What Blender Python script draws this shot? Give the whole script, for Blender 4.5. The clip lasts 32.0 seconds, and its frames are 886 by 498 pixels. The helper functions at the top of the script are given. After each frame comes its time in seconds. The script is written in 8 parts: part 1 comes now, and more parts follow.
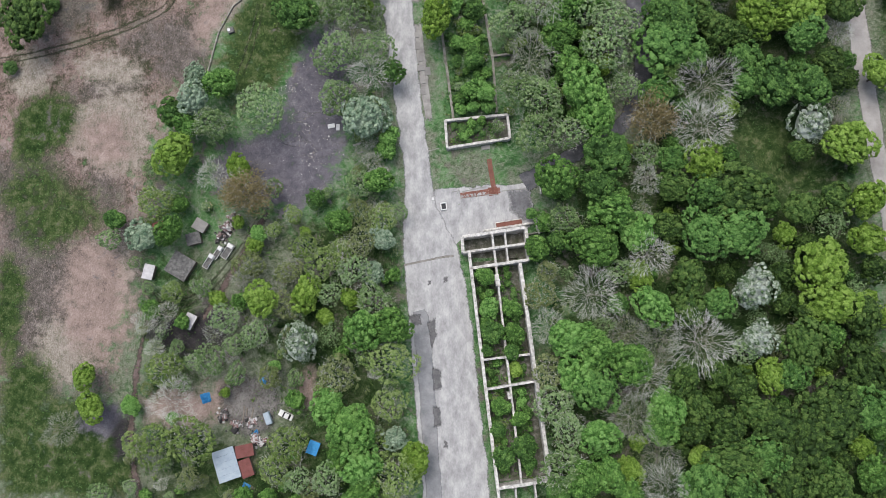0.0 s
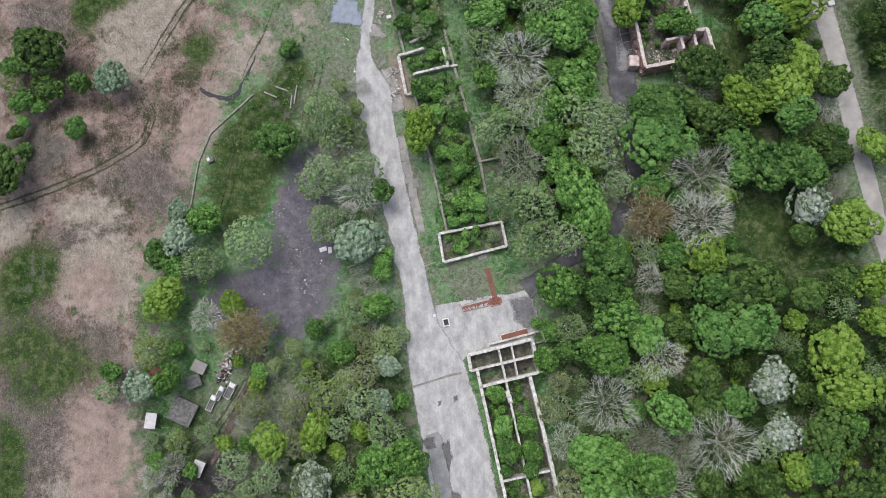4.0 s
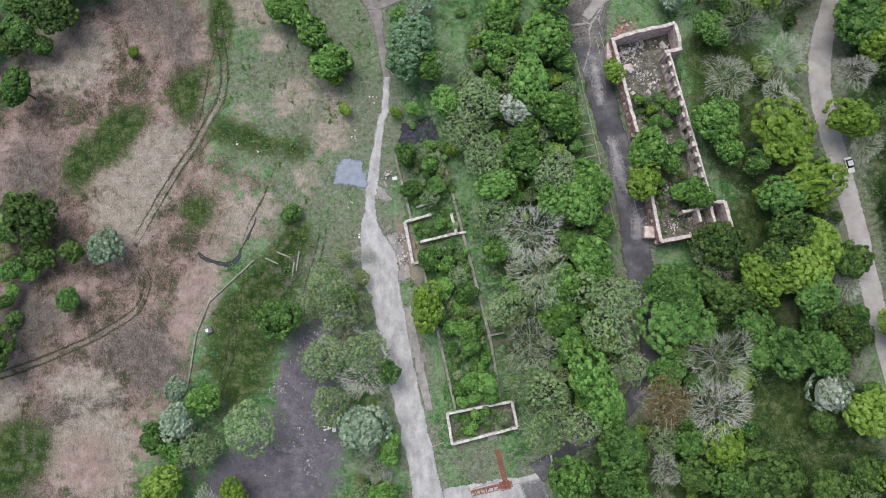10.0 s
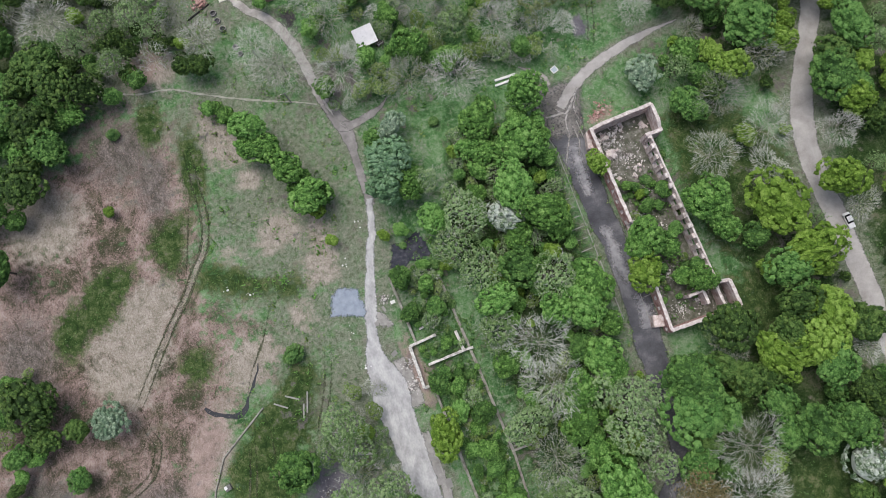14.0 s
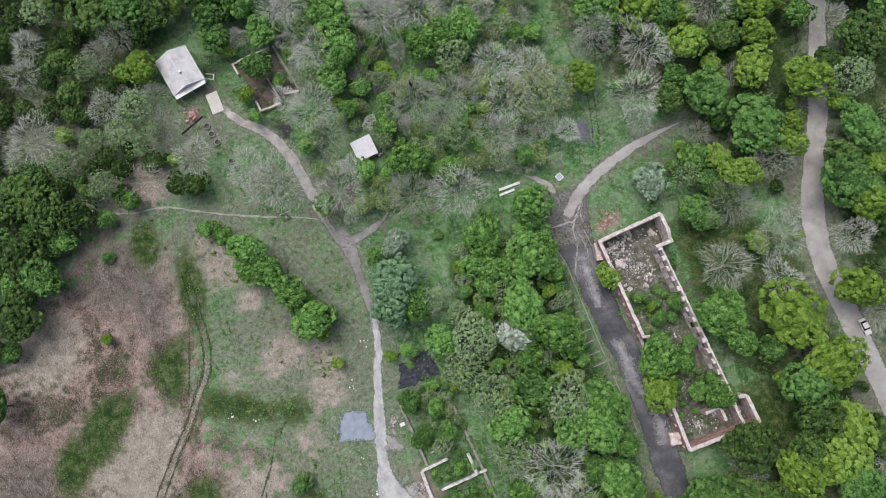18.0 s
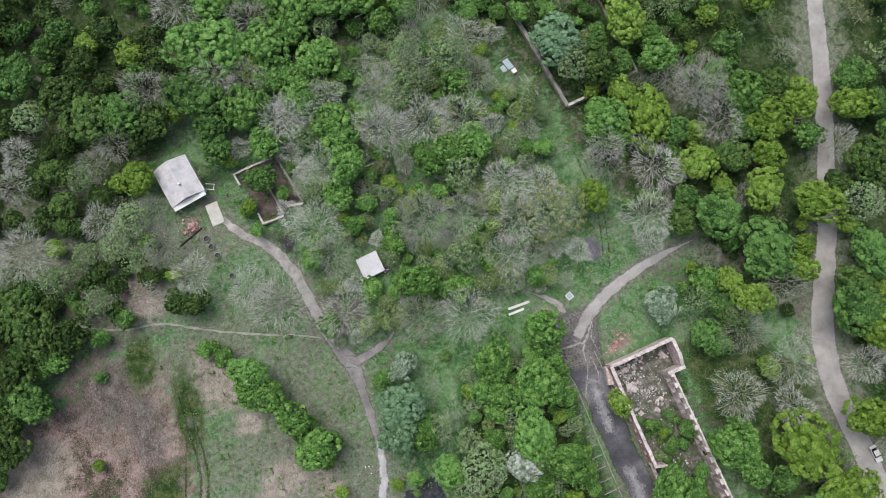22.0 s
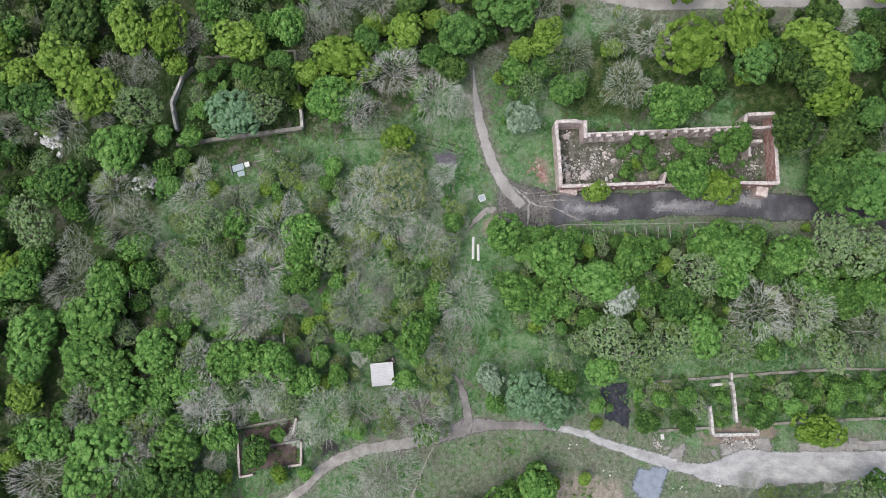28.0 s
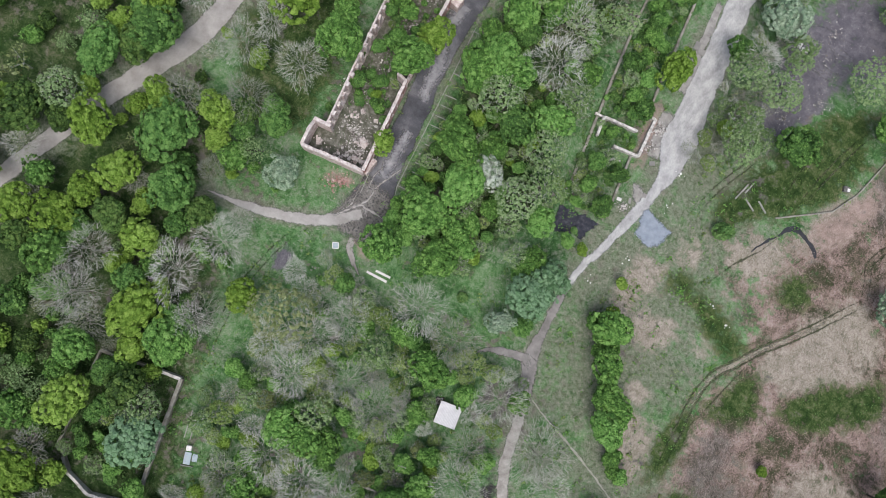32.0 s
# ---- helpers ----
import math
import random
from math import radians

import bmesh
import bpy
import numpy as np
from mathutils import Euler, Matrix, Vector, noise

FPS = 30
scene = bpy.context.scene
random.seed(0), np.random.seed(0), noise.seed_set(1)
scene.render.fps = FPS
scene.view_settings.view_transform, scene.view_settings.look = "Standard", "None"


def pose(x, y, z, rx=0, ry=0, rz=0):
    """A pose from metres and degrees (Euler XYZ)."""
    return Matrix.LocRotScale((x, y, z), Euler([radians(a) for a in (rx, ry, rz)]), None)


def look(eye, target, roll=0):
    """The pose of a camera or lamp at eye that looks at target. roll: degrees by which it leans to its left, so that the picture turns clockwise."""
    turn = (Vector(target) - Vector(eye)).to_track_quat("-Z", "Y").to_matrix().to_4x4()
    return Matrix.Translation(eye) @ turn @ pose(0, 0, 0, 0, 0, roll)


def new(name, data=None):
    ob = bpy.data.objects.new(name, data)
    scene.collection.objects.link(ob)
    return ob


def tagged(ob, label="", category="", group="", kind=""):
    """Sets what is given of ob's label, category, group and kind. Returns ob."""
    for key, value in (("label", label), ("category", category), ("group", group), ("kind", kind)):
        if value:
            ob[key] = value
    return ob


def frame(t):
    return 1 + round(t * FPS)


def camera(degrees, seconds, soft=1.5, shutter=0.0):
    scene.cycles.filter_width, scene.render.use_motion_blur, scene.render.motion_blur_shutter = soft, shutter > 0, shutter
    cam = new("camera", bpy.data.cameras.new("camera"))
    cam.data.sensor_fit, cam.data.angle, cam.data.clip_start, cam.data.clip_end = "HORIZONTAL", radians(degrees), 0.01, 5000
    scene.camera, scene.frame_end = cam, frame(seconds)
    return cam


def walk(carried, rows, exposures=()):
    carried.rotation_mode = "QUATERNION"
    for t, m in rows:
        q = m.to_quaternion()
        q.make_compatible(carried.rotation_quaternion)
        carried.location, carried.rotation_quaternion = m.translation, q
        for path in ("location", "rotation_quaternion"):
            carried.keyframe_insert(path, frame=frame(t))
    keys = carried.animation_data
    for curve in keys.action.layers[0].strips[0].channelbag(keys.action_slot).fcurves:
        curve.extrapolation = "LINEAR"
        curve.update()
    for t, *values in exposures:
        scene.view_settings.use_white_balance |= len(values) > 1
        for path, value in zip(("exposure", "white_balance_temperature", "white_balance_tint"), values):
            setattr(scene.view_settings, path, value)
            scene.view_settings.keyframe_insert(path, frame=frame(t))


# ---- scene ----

# ---- camera ----
cam = camera(66, 32.0, soft=0.65)
# seconds, place, turn in degrees
PATH = [
    (0, -0.00, -0.00, 187.11, 7.73, 2.02, 0.00),
    (0.5, -0.49, 3.87, 187.06, 7.75, 2.01, -1.93),
    (1, -0.55, 7.52, 187.06, 7.81, 2.10, -3.45),
    (1.5, -0.33, 11.30, 187.02, 7.82, 2.24, -4.60),
    (2, -0.20, 15.23, 186.97, 7.83, 2.32, -4.64),
    (2.5, -0.30, 18.96, 186.92, 7.93, 2.32, -4.65),
    (3, -0.29, 22.75, 186.96, 7.95, 2.32, -5.29),
    (3.5, -0.45, 27.10, 186.98, 7.86, 2.28, -5.75),
    (5.5, -0.62, 44.41, 187.27, 7.48, 2.00, -5.71),
    (6, -0.94, 48.79, 187.31, 7.37, 1.82, -5.75),
    (6.5, -0.95, 52.93, 187.29, 7.36, 1.75, -5.75),
    (7, -0.78, 56.98, 187.25, 7.37, 1.74, -5.72),
    (7.5, -0.61, 60.88, 187.20, 7.44, 1.71, -5.71),
    (8, -0.39, 64.75, 187.13, 7.48, 1.71, -5.72),
    (8.5, -0.48, 68.89, 187.10, 7.47, 1.63, -5.70),
    (9, -0.75, 73.40, 187.06, 7.35, 1.45, -5.71),
    (9.5, -0.60, 77.64, 187.04, 7.30, 1.44, -5.74),
    (10, -0.21, 81.55, 187.02, 7.32, 1.48, -5.73),
    (10.5, 0.66, 84.93, 187.05, 7.52, 1.69, -5.66),
    (11, 1.20, 88.73, 187.01, 7.58, 1.79, -5.90),
    (11.5, 1.29, 93.19, 186.98, 7.44, 1.76, -6.64),
    (12, 1.33, 97.38, 186.99, 7.38, 1.72, -8.17),
    (12.5, 1.54, 101.52, 187.03, 7.32, 1.72, -9.86),
    (13, 2.27, 105.15, 187.01, 7.38, 1.88, -11.21),
    (13.5, 3.26, 108.28, 186.95, 7.54, 2.15, -12.83),
    (14, 4.15, 112.16, 186.94, 7.50, 2.33, -14.40),
    (14.5, 4.77, 115.91, 186.88, 7.51, 2.38, -15.77),
    (16.5, 6.51, 131.86, 186.88, 7.61, 2.07, -16.23),
    (17, 7.33, 136.24, 186.89, 7.50, 2.05, -16.28),
    (17.5, 8.59, 140.75, 186.84, 7.30, 2.11, -16.29),
    (18, 9.36, 145.05, 186.69, 7.19, 2.04, -16.32),
    (18.5, 9.52, 149.14, 186.61, 7.23, 1.83, -16.29),
    (19, 9.20, 152.82, 186.48, 7.43, 1.52, -16.30),
    (19.5, 9.35, 156.31, 186.36, 7.63, 1.31, -16.23),
    (20, 9.66, 160.67, 186.30, 7.58, 1.11, -16.22),
    (20.5, 9.84, 164.81, 186.31, 7.60, 0.84, -16.10),
    (21, 9.82, 168.69, 186.31, 7.70, 0.57, -16.12),
    (21.5, 9.48, 172.57, 186.28, 7.85, 0.23, -16.14),
    (22, 9.18, 176.25, 186.24, 8.13, -0.05, -16.16),
    (22.5, 8.36, 178.63, 186.18, 8.31, -0.37, -16.11),
    (23, 7.40, 181.04, 186.17, 8.40, -0.70, -16.16),
    (23.5, 7.39, 182.52, 186.06, 8.47, -0.67, -16.83),
    (24, 7.02, 183.91, 185.85, 8.48, -0.60, -20.73),
    (24.5, 7.01, 184.79, 185.68, 8.43, -0.43, -25.39),
    (26.5, 4.95, 185.11, 185.73, 8.62, 0.03, -52.23),
    (27, 5.90, 185.83, 185.75, 8.09, 0.22, -64.19),
    (27.5, 8.28, 186.53, 185.90, 7.17, 0.35, -75.29),
    (28, 11.41, 185.98, 186.05, 6.17, 0.53, -85.41),
    (28.5, 15.06, 185.50, 186.10, 4.95, 0.38, -95.04),
    (29, 18.84, 185.14, 186.25, 3.83, -0.17, -103.55),
    (29.5, 21.92, 184.85, 186.53, 3.01, -0.97, -111.59),
    (30, 22.56, 183.28, 186.74, 2.86, -1.29, -119.18),
    (30.5, 22.72, 181.92, 187.01, 2.86, -1.61, -126.92),
    (31, 22.96, 181.05, 187.22, 2.96, -2.09, -134.26),
    (31.5, 22.94, 180.51, 187.35, 3.26, -2.59, -141.75),
    (32, 22.94, 180.65, 187.29, 3.70, -3.05, -148.59),
]
walk(cam, [(row[0], pose(*row[1:])) for row in PATH], exposures=[(0, 0.46)])

# ---- light: bright overcast sky, weak wide sun ----
world = bpy.data.worlds.new("sky")
scene.world = world
world.use_nodes = True
wn = world.node_tree
sky = wn.nodes.new("ShaderNodeTexSky")
sky.sky_type, sky.sun_disc = "NISHITA", False
sky.sun_elevation, sky.sun_rotation = radians(66), radians(-23)
sky.air_density, sky.dust_density, sky.ozone_density = 1.0, 4.0, 1.0
cloud = wn.nodes.new("ShaderNodeHueSaturation")
cloud.inputs["Saturation"].default_value = 0.7
wn.links.new(sky.outputs[0], cloud.inputs["Color"])
wn.links.new(cloud.outputs[0], wn.nodes["Background"].inputs[0])
wn.nodes["Background"].inputs[1].default_value = 0.14
sun = new("sun", bpy.data.lights.new("sun", "SUN"))
sun.data.energy, sun.data.angle, sun.data.color = 1.35, radians(48), (1.0, 0.975, 0.94)
sun.matrix_world = look((-25, 60, 150), (0, 0, 0))

# ---- materials ----
def mat(name, stops, scale=1.0, fine=12.0, rough=0.9, bump=0.2, metal=0.0, vary=0.0, island=0.0, translucent=0.0, stretch=None, hue=0.0, ragged=0.0, crisp=1.7, grainy=0.35):
    """Two noises (large stains, fine grain) over a colour ramp; vary: per-object change, island: per-piece change;
    hue: per-object drift of hue; ragged: metres over which a worn edge breaks up."""
    m = bpy.data.materials.new(name)
    m.use_nodes = True
    nt = m.node_tree
    N, L = nt.nodes.new, nt.links.new
    bsdf = nt.nodes["Principled BSDF"]
    bsdf.inputs["Roughness"].default_value = rough
    bsdf.inputs["Metallic"].default_value = metal
    bsdf.inputs["Specular IOR Level"].default_value = 0.25
    geo = N("ShaderNodeNewGeometry")
    pos = geo.outputs["Position"]
    if stretch:
        mp = N("ShaderNodeMapping")
        mp.inputs["Scale"].default_value = stretch
        L(pos, mp.inputs[0])
        pos = mp.outputs[0]
    a, b = N("ShaderNodeTexNoise"), N("ShaderNodeTexNoise")
    a.inputs["Scale"].default_value, a.inputs["Detail"].default_value, a.inputs["Roughness"].default_value = scale, 6, 0.65
    b.inputs["Scale"].default_value, b.inputs["Detail"].default_value = fine, 4
    L(pos, a.inputs[0]); L(pos, b.inputs[0])
    mix = N("ShaderNodeMath"); mix.operation = "MULTIPLY_ADD"
    mix.inputs[1].default_value = grainy
    L(b.outputs[0], mix.inputs[0])
    sc = N("ShaderNodeMath"); sc.operation = "MULTIPLY_ADD"
    sc.inputs[1].default_value, sc.inputs[2].default_value = 1.5, -0.255 - 0.5 * grainy
    L(a.outputs[0], sc.inputs[0]); L(sc.outputs[0], mix.inputs[2])
    fac = mix.outputs[0]
    if vary or island:
        for out, amount in ((N("ShaderNodeObjectInfo").outputs["Random"], vary), (geo.outputs["Random Per Island"], island)):
            if amount:
                add = N("ShaderNodeMath"); add.operation = "MULTIPLY_ADD"
                add.inputs[1].default_value = amount
                L(out, add.inputs[0])
                sub = N("ShaderNodeMath"); sub.operation = "SUBTRACT"; sub.inputs[1].default_value = amount / 2
                L(fac, sub.inputs[0]); L(sub.outputs[0], add.inputs[2])
                fac = add.outputs[0]
    ramp = N("ShaderNodeValToRGB")
    els = ramp.color_ramp.elements
    while len(els) < len(stops):
        els.new(0.5)
    for e, (p, c) in zip(els, stops):
        e.position, e.color = p, (*c, 1)
    L(fac, ramp.inputs[0])
    colour = ramp.outputs[0]
    if hue:
        hs, mr = N("ShaderNodeHueSaturation"), N("ShaderNodeMapRange")
        L(N("ShaderNodeObjectInfo").outputs["Random"], mr.inputs[0])
        mr.inputs[3].default_value, mr.inputs[4].default_value = 0.5 - hue, 0.5 + hue * 0.25
        L(mr.outputs[0], hs.inputs["Hue"]); L(colour, hs.inputs["Color"])
        colour = hs.outputs[0]
    L(colour, bsdf.inputs["Base Color"])
    if bump:
        bp = N("ShaderNodeBump"); bp.inputs["Strength"].default_value = bump; bp.inputs["Distance"].default_value = 0.1
        L(fac, bp.inputs["Height"]); L(bp.outputs[0], bsdf.inputs["Normal"])
    if translucent:
        tr, ms = N("ShaderNodeBsdfTranslucent"), N("ShaderNodeMixShader")
        ms.inputs[0].default_value = translucent
        L(colour, tr.inputs[0]); L(bsdf.outputs[0], ms.inputs[1]); L(tr.outputs[0], ms.inputs[2])
        L(ms.outputs[0], nt.nodes["Material Output"].inputs[0])
    if ragged:
        edge, nz = N("ShaderNodeAttribute"), N("ShaderNodeTexNoise")
        edge.attribute_name = "edge"
        nz.inputs["Scale"].default_value, nz.inputs["Detail"].default_value, nz.inputs["Roughness"].default_value = 1.6, 8, 0.72
        L(geo.outputs["Position"], nz.inputs[0])
        k1, k2, k3 = N("ShaderNodeMath"), N("ShaderNodeMath"), N("ShaderNodeMath")
        for k, op in ((k1, "MULTIPLY_ADD"), (k2, "MULTIPLY_ADD"), (k3, "MULTIPLY_ADD")):
            k.operation = op
        L(edge.outputs["Fac"], k1.inputs[0]); k1.inputs[1].default_value, k1.inputs[2].default_value = 1.0 / ragged, -1.55
        L(nz.outputs[0], k2.inputs[0]); k2.inputs[1].default_value = 2.4
        L(k1.outputs[0], k2.inputs[2])
        L(k2.outputs[0], k3.inputs[0]); k3.inputs[1].default_value, k3.inputs[2].default_value, k3.use_clamp = crisp, 0.5, True
        tp, ms = N("ShaderNodeBsdfTransparent"), N("ShaderNodeMixShader")
        L(k3.outputs[0], ms.inputs[0]); L(tp.outputs[0], ms.inputs[1]); L(bsdf.outputs[0], ms.inputs[2])
        L(ms.outputs[0], nt.nodes["Material Output"].inputs[0])
    return m


def tones(*cs):
    return [(0.2 + 0.6 * i / (len(cs) - 1), c) for i, c in enumerate(cs)]


def leafmat(name, dark, mid, light, drift=0.012, mixed=0.6):
    return mat(name, tones(dark, mid, light), 0.5, 4.0, 0.75, 0.6, vary=0.4, island=mixed, translucent=0.15, grainy=1.3, hue=drift)


LEAF = {
    "o": leafmat("leaf_green", (0.035, 0.1, 0.018), (0.084, 0.206, 0.038), (0.168, 0.316, 0.085)),
    "d": leafmat("leaf_deep_green", (0.026, 0.077, 0.016), (0.061, 0.15, 0.03), (0.122, 0.24, 0.062)),
    "b": leafmat("leaf_yellow_green", (0.066, 0.134, 0.013), (0.122, 0.218, 0.027), (0.196, 0.308, 0.062), 0.005),
    "p": leafmat("leaf_pale", (0.072, 0.142, 0.044), (0.138, 0.23, 0.086), (0.232, 0.33, 0.155)),
    "w": leafmat("blossom", (0.06, 0.11, 0.045), (0.21, 0.27, 0.185), (0.43, 0.48, 0.42), 0.004, 1.0),
    "t": leafmat("leaf_bud", (0.125, 0.165, 0.06), (0.187, 0.248, 0.110), (0.270, 0.325, 0.171)),
    "r": leafmat("leaf_rust", (0.13, 0.11, 0.045), (0.2, 0.168, 0.08), (0.275, 0.235, 0.12), 0.005),
    "s": leafmat("leaf_silver", (0.1, 0.17, 0.105), (0.19, 0.275, 0.18), (0.31, 0.395, 0.29)),
    "g": leafmat("leaf_grey_green", (0.054, 0.12, 0.05), (0.1, 0.196, 0.094), (0.165, 0.27, 0.155)),
    "y": leafmat("leaf_olive", (0.09, 0.125, 0.04), (0.15, 0.19, 0.072), (0.215, 0.255, 0.12), 0.006),
    # dark olive species, colour lowered further to stand in for lens falloff
    "h": leafmat("leaf_deep_olive_dimmed", (0.016, 0.043, 0.008), (0.042, 0.096, 0.017), (0.098, 0.166, 0.04)),
    "l": leafmat("leaf_young_yellowish", (0.078, 0.14, 0.03), (0.15, 0.232, 0.06), (0.235, 0.322, 0.115), 0.008),
    "u": leafmat("leaf_shrub", (0.037, 0.101, 0.023), (0.073, 0.161, 0.041), (0.127, 0.220, 0.070)),
}
M_BARK = mat("bark", tones((0.0434, 0.0372, 0.031), (0.0806, 0.0713, 0.062)), 3, 20, 0.95, 0.4)
M_TWIG = mat("grey_twigs", tones((0.2, 0.213, 0.18), (0.325, 0.34, 0.3), (0.455, 0.47, 0.43)), 0.6, 8, 0.95, 0, vary=0.7, hue=0.02)
M_LIMB = mat("grey_bark", tones((0.15, 0.148, 0.125), (0.25, 0.245, 0.215), (0.35, 0.34, 0.305)), 0.8, 9, 0.95, 0.3, vary=0.5)
M_CONC = mat("concrete_pavement", tones((0.225, 0.226, 0.23), (0.335, 0.335, 0.337), (0.46, 0.457, 0.454)), 0.4, 2.6, 0.92, 0.15, ragged=0.8, stretch=(1, 0.55, 1))
M_DECK = mat("pale_concrete_deck", tones((0.38, 0.37, 0.335), (0.5, 0.485, 0.445)), 0.6, 6, 0.9, 0.15)
M_SLAB = mat("concrete_slab", tones((0.186, 0.18, 0.174), (0.273, 0.264, 0.254)), 0.5, 6, 0.92, 0.2, vary=0.4)
M_PATCH = mat("bitumen_patch", tones((0.08, 0.08, 0.085), (0.16, 0.158, 0.16)), 0.8, 6, 0.9, 0.2, ragged=1.1, crisp=1.2)
M_LANE = mat("bluish_concrete_lane", tones((0.15, 0.155, 0.165), (0.215, 0.22, 0.23), (0.29, 0.292, 0.3)), 0.25, 3, 0.92, 0.15, ragged=0.5)
M_JOINT = mat("weedy_joint", tones((0.13, 0.122, 0.104), (0.205, 0.196, 0.178), (0.29, 0.282, 0.27)), 0.8, 6, 0.95, 0.2, ragged=0.3, crisp=0.8)
M_DAMP = mat("damp_concrete", tones((0.09, 0.09, 0.098), (0.15, 0.15, 0.158), (0.23, 0.23, 0.236)), 0.3, 3, 0.9, 0.15, ragged=1.9, crisp=0.9)
M_ASPH = mat("old_asphalt", tones((0.036, 0.037, 0.043), (0.074, 0.075, 0.085), (0.175, 0.174, 0.185)), 0.12, 3, 0.9, 0.15, ragged=0.9)
M_GRAVEL = mat("gravel_road", tones((0.215, 0.203, 0.194), (0.295, 0.282, 0.272), (0.375, 0.36, 0.348)), 0.2, 4, 0.95, 0.3, ragged=0.7)
M_STREAK = mat("eroded_streak", tones((0.19, 0.178, 0.17), (0.28, 0.266, 0.256), (0.37, 0.355, 0.342)), 0.6, 5, 0.95, 0.3, ragged=0.5, crisp=1.2)
M_STAIN = mat("dusty_stain", tones((0.12, 0.12, 0.135), (0.22, 0.218, 0.232), (0.32, 0.315, 0.322)), 0.3, 4, 0.95, 0.2, ragged=2.0, crisp=0.9)
M_BROKEN = mat("broken_concrete", tones((0.17, 0.162, 0.152), (0.25, 0.242, 0.23), (0.33, 0.318, 0.3)), 0.5, 5, 0.93, 0.2, ragged=1.6)
M_DIRT = mat("dirt_track", tones((0.15, 0.14, 0.128), (0.265, 0.25, 0.236), (0.39, 0.373, 0.352)), 0.3, 4, 0.95, 0.3, ragged=0.6)
M_MUD = mat("trodden_dark_dirt", tones((0.115, 0.108, 0.105), (0.18, 0.17, 0.166), (0.27, 0.258, 0.25)), 0.3, 4, 0.95, 0.3, ragged=0.7)
M_FOOTPATH = mat("pale_footpath", tones((0.17, 0.178, 0.14), (0.25, 0.252, 0.212), (0.34, 0.335, 0.3)), 0.4, 4, 0.95, 0.2, ragged=0.24)
M_APRON = mat("trodden_gravel_apron", tones((0.085, 0.08, 0.075), (0.135, 0.128, 0.12), (0.22, 0.21, 0.2)), 0.25, 4, 0.95, 0.3, ragged=2.4, crisp=1.0)
M_BLUE = mat("blue_grey_chippings", tones((0.17, 0.2, 0.25), (0.26, 0.295, 0.345)), 0.6, 12, 0.95, 0.3, ragged=1.2, crisp=1.2)
M_POND = mat("wet_black_floor", tones((0.0124, 0.0136, 0.0186), (0.031, 0.0322, 0.0384)), 0.7, 8, 0.5, 0.1)
M_WETFLOOR = mat("wet_black_screed", tones((0.011, 0.013, 0.021), (0.026, 0.028, 0.04), (0.075, 0.077, 0.09)), 0.7, 8, 0.75, 0.1, ragged=0.7)
M_WALL = mat("lime_washed_wall", tones((0.2, 0.19, 0.172), (0.46, 0.446, 0.425), (0.66, 0.648, 0.63)), 1.1, 6, 0.95, 0.4)
M_REDWALL = mat("weathered_brick_wall", tones((0.2, 0.098, 0.085), (0.34, 0.205, 0.185), (0.51, 0.42, 0.4)), 0.7, 5, 0.95, 0.4)
M_PINKWALL = mat("pinkish_plaster_wall", tones((0.27, 0.19, 0.175), (0.47, 0.395, 0.375), (0.64, 0.59, 0.575)), 0.9, 6, 0.95, 0.4)
M_TOP = mat("broken_wall_top", tones((0.27, 0.21, 0.195), (0.47, 0.42, 0.405), (0.63, 0.595, 0.58)), 1.3, 7, 0.95, 0.4)
M_BRICK = mat("brick_paving", tones((0.149, 0.062, 0.0465), (0.223, 0.105, 0.0806)), 0.6, 8, 0.9, 0.3, vary=0.4)
M_LOW = mat("mossy_footing", tones((0.12, 0.115, 0.092), (0.23, 0.222, 0.195), (0.34, 0.33, 0.305)), 0.6, 5, 0.95, 0.4)
M_RUBBLE = mat("rubble", tones((0.12, 0.108, 0.1), (0.29, 0.27, 0.26), (0.52, 0.5, 0.485)), 0.5, 6, 0.95, 0.3, island=0.8)
M_TYREMARK = mat("pale_tyre_mark", tones((0.1, 0.096, 0.105), (0.17, 0.163, 0.175), (0.26, 0.25, 0.26)), 0.5, 5, 0.95, 0.2, ragged=0.55, crisp=1.2)
M_FLOOR = mat("ruin_floor", tones((0.045, 0.052, 0.034), (0.1, 0.1, 0.078), (0.25, 0.24, 0.222)), 0.6, 4, 0.95, 0.3)
M_ROOF = mat("pale_sheet_roof", tones((0.34, 0.335, 0.35), (0.46, 0.452, 0.468), (0.54, 0.535, 0.545)), 0.5, 6, 0.6, 0.1)
M_SHEET = mat("whitish_sheet_roof", tones((0.42, 0.42, 0.44), (0.55, 0.55, 0.57)), 0.5, 6, 0.6, 0.1)
M_WHITE = mat("white_paint", tones((0.51, 0.51, 0.51), (0.68, 0.68, 0.68)), 0.8, 6, 0.6, 0.05)
M_LINE = mat("pale_kerb", tones((0.186, 0.186, 0.174), (0.31, 0.31, 0.291)), 0.8, 6, 0.9, 0.1)
M_BLUEROOF = mat("pale_blue_roof", tones((0.26, 0.322, 0.384), (0.36, 0.422, 0.471)), 0.5, 6, 0.6, 0.1)
M_REDROOF = mat("red_sheet_roof", tones((0.124, 0.0434, 0.0372), (0.198, 0.0744, 0.0682)), 0.6, 6, 0.7, 0.1)
M_TARP = mat("blue_tarpaulin", tones((0.03, 0.22, 0.5), (0.06, 0.34, 0.68)), 1.0, 4, 0.45, 0.3)
M_GREYROOF = mat("grey_felt_roof", tones((0.06, 0.062, 0.06), (0.12, 0.118, 0.115), (0.2, 0.195, 0.19)), 1.2, 6, 0.9, 0.2)
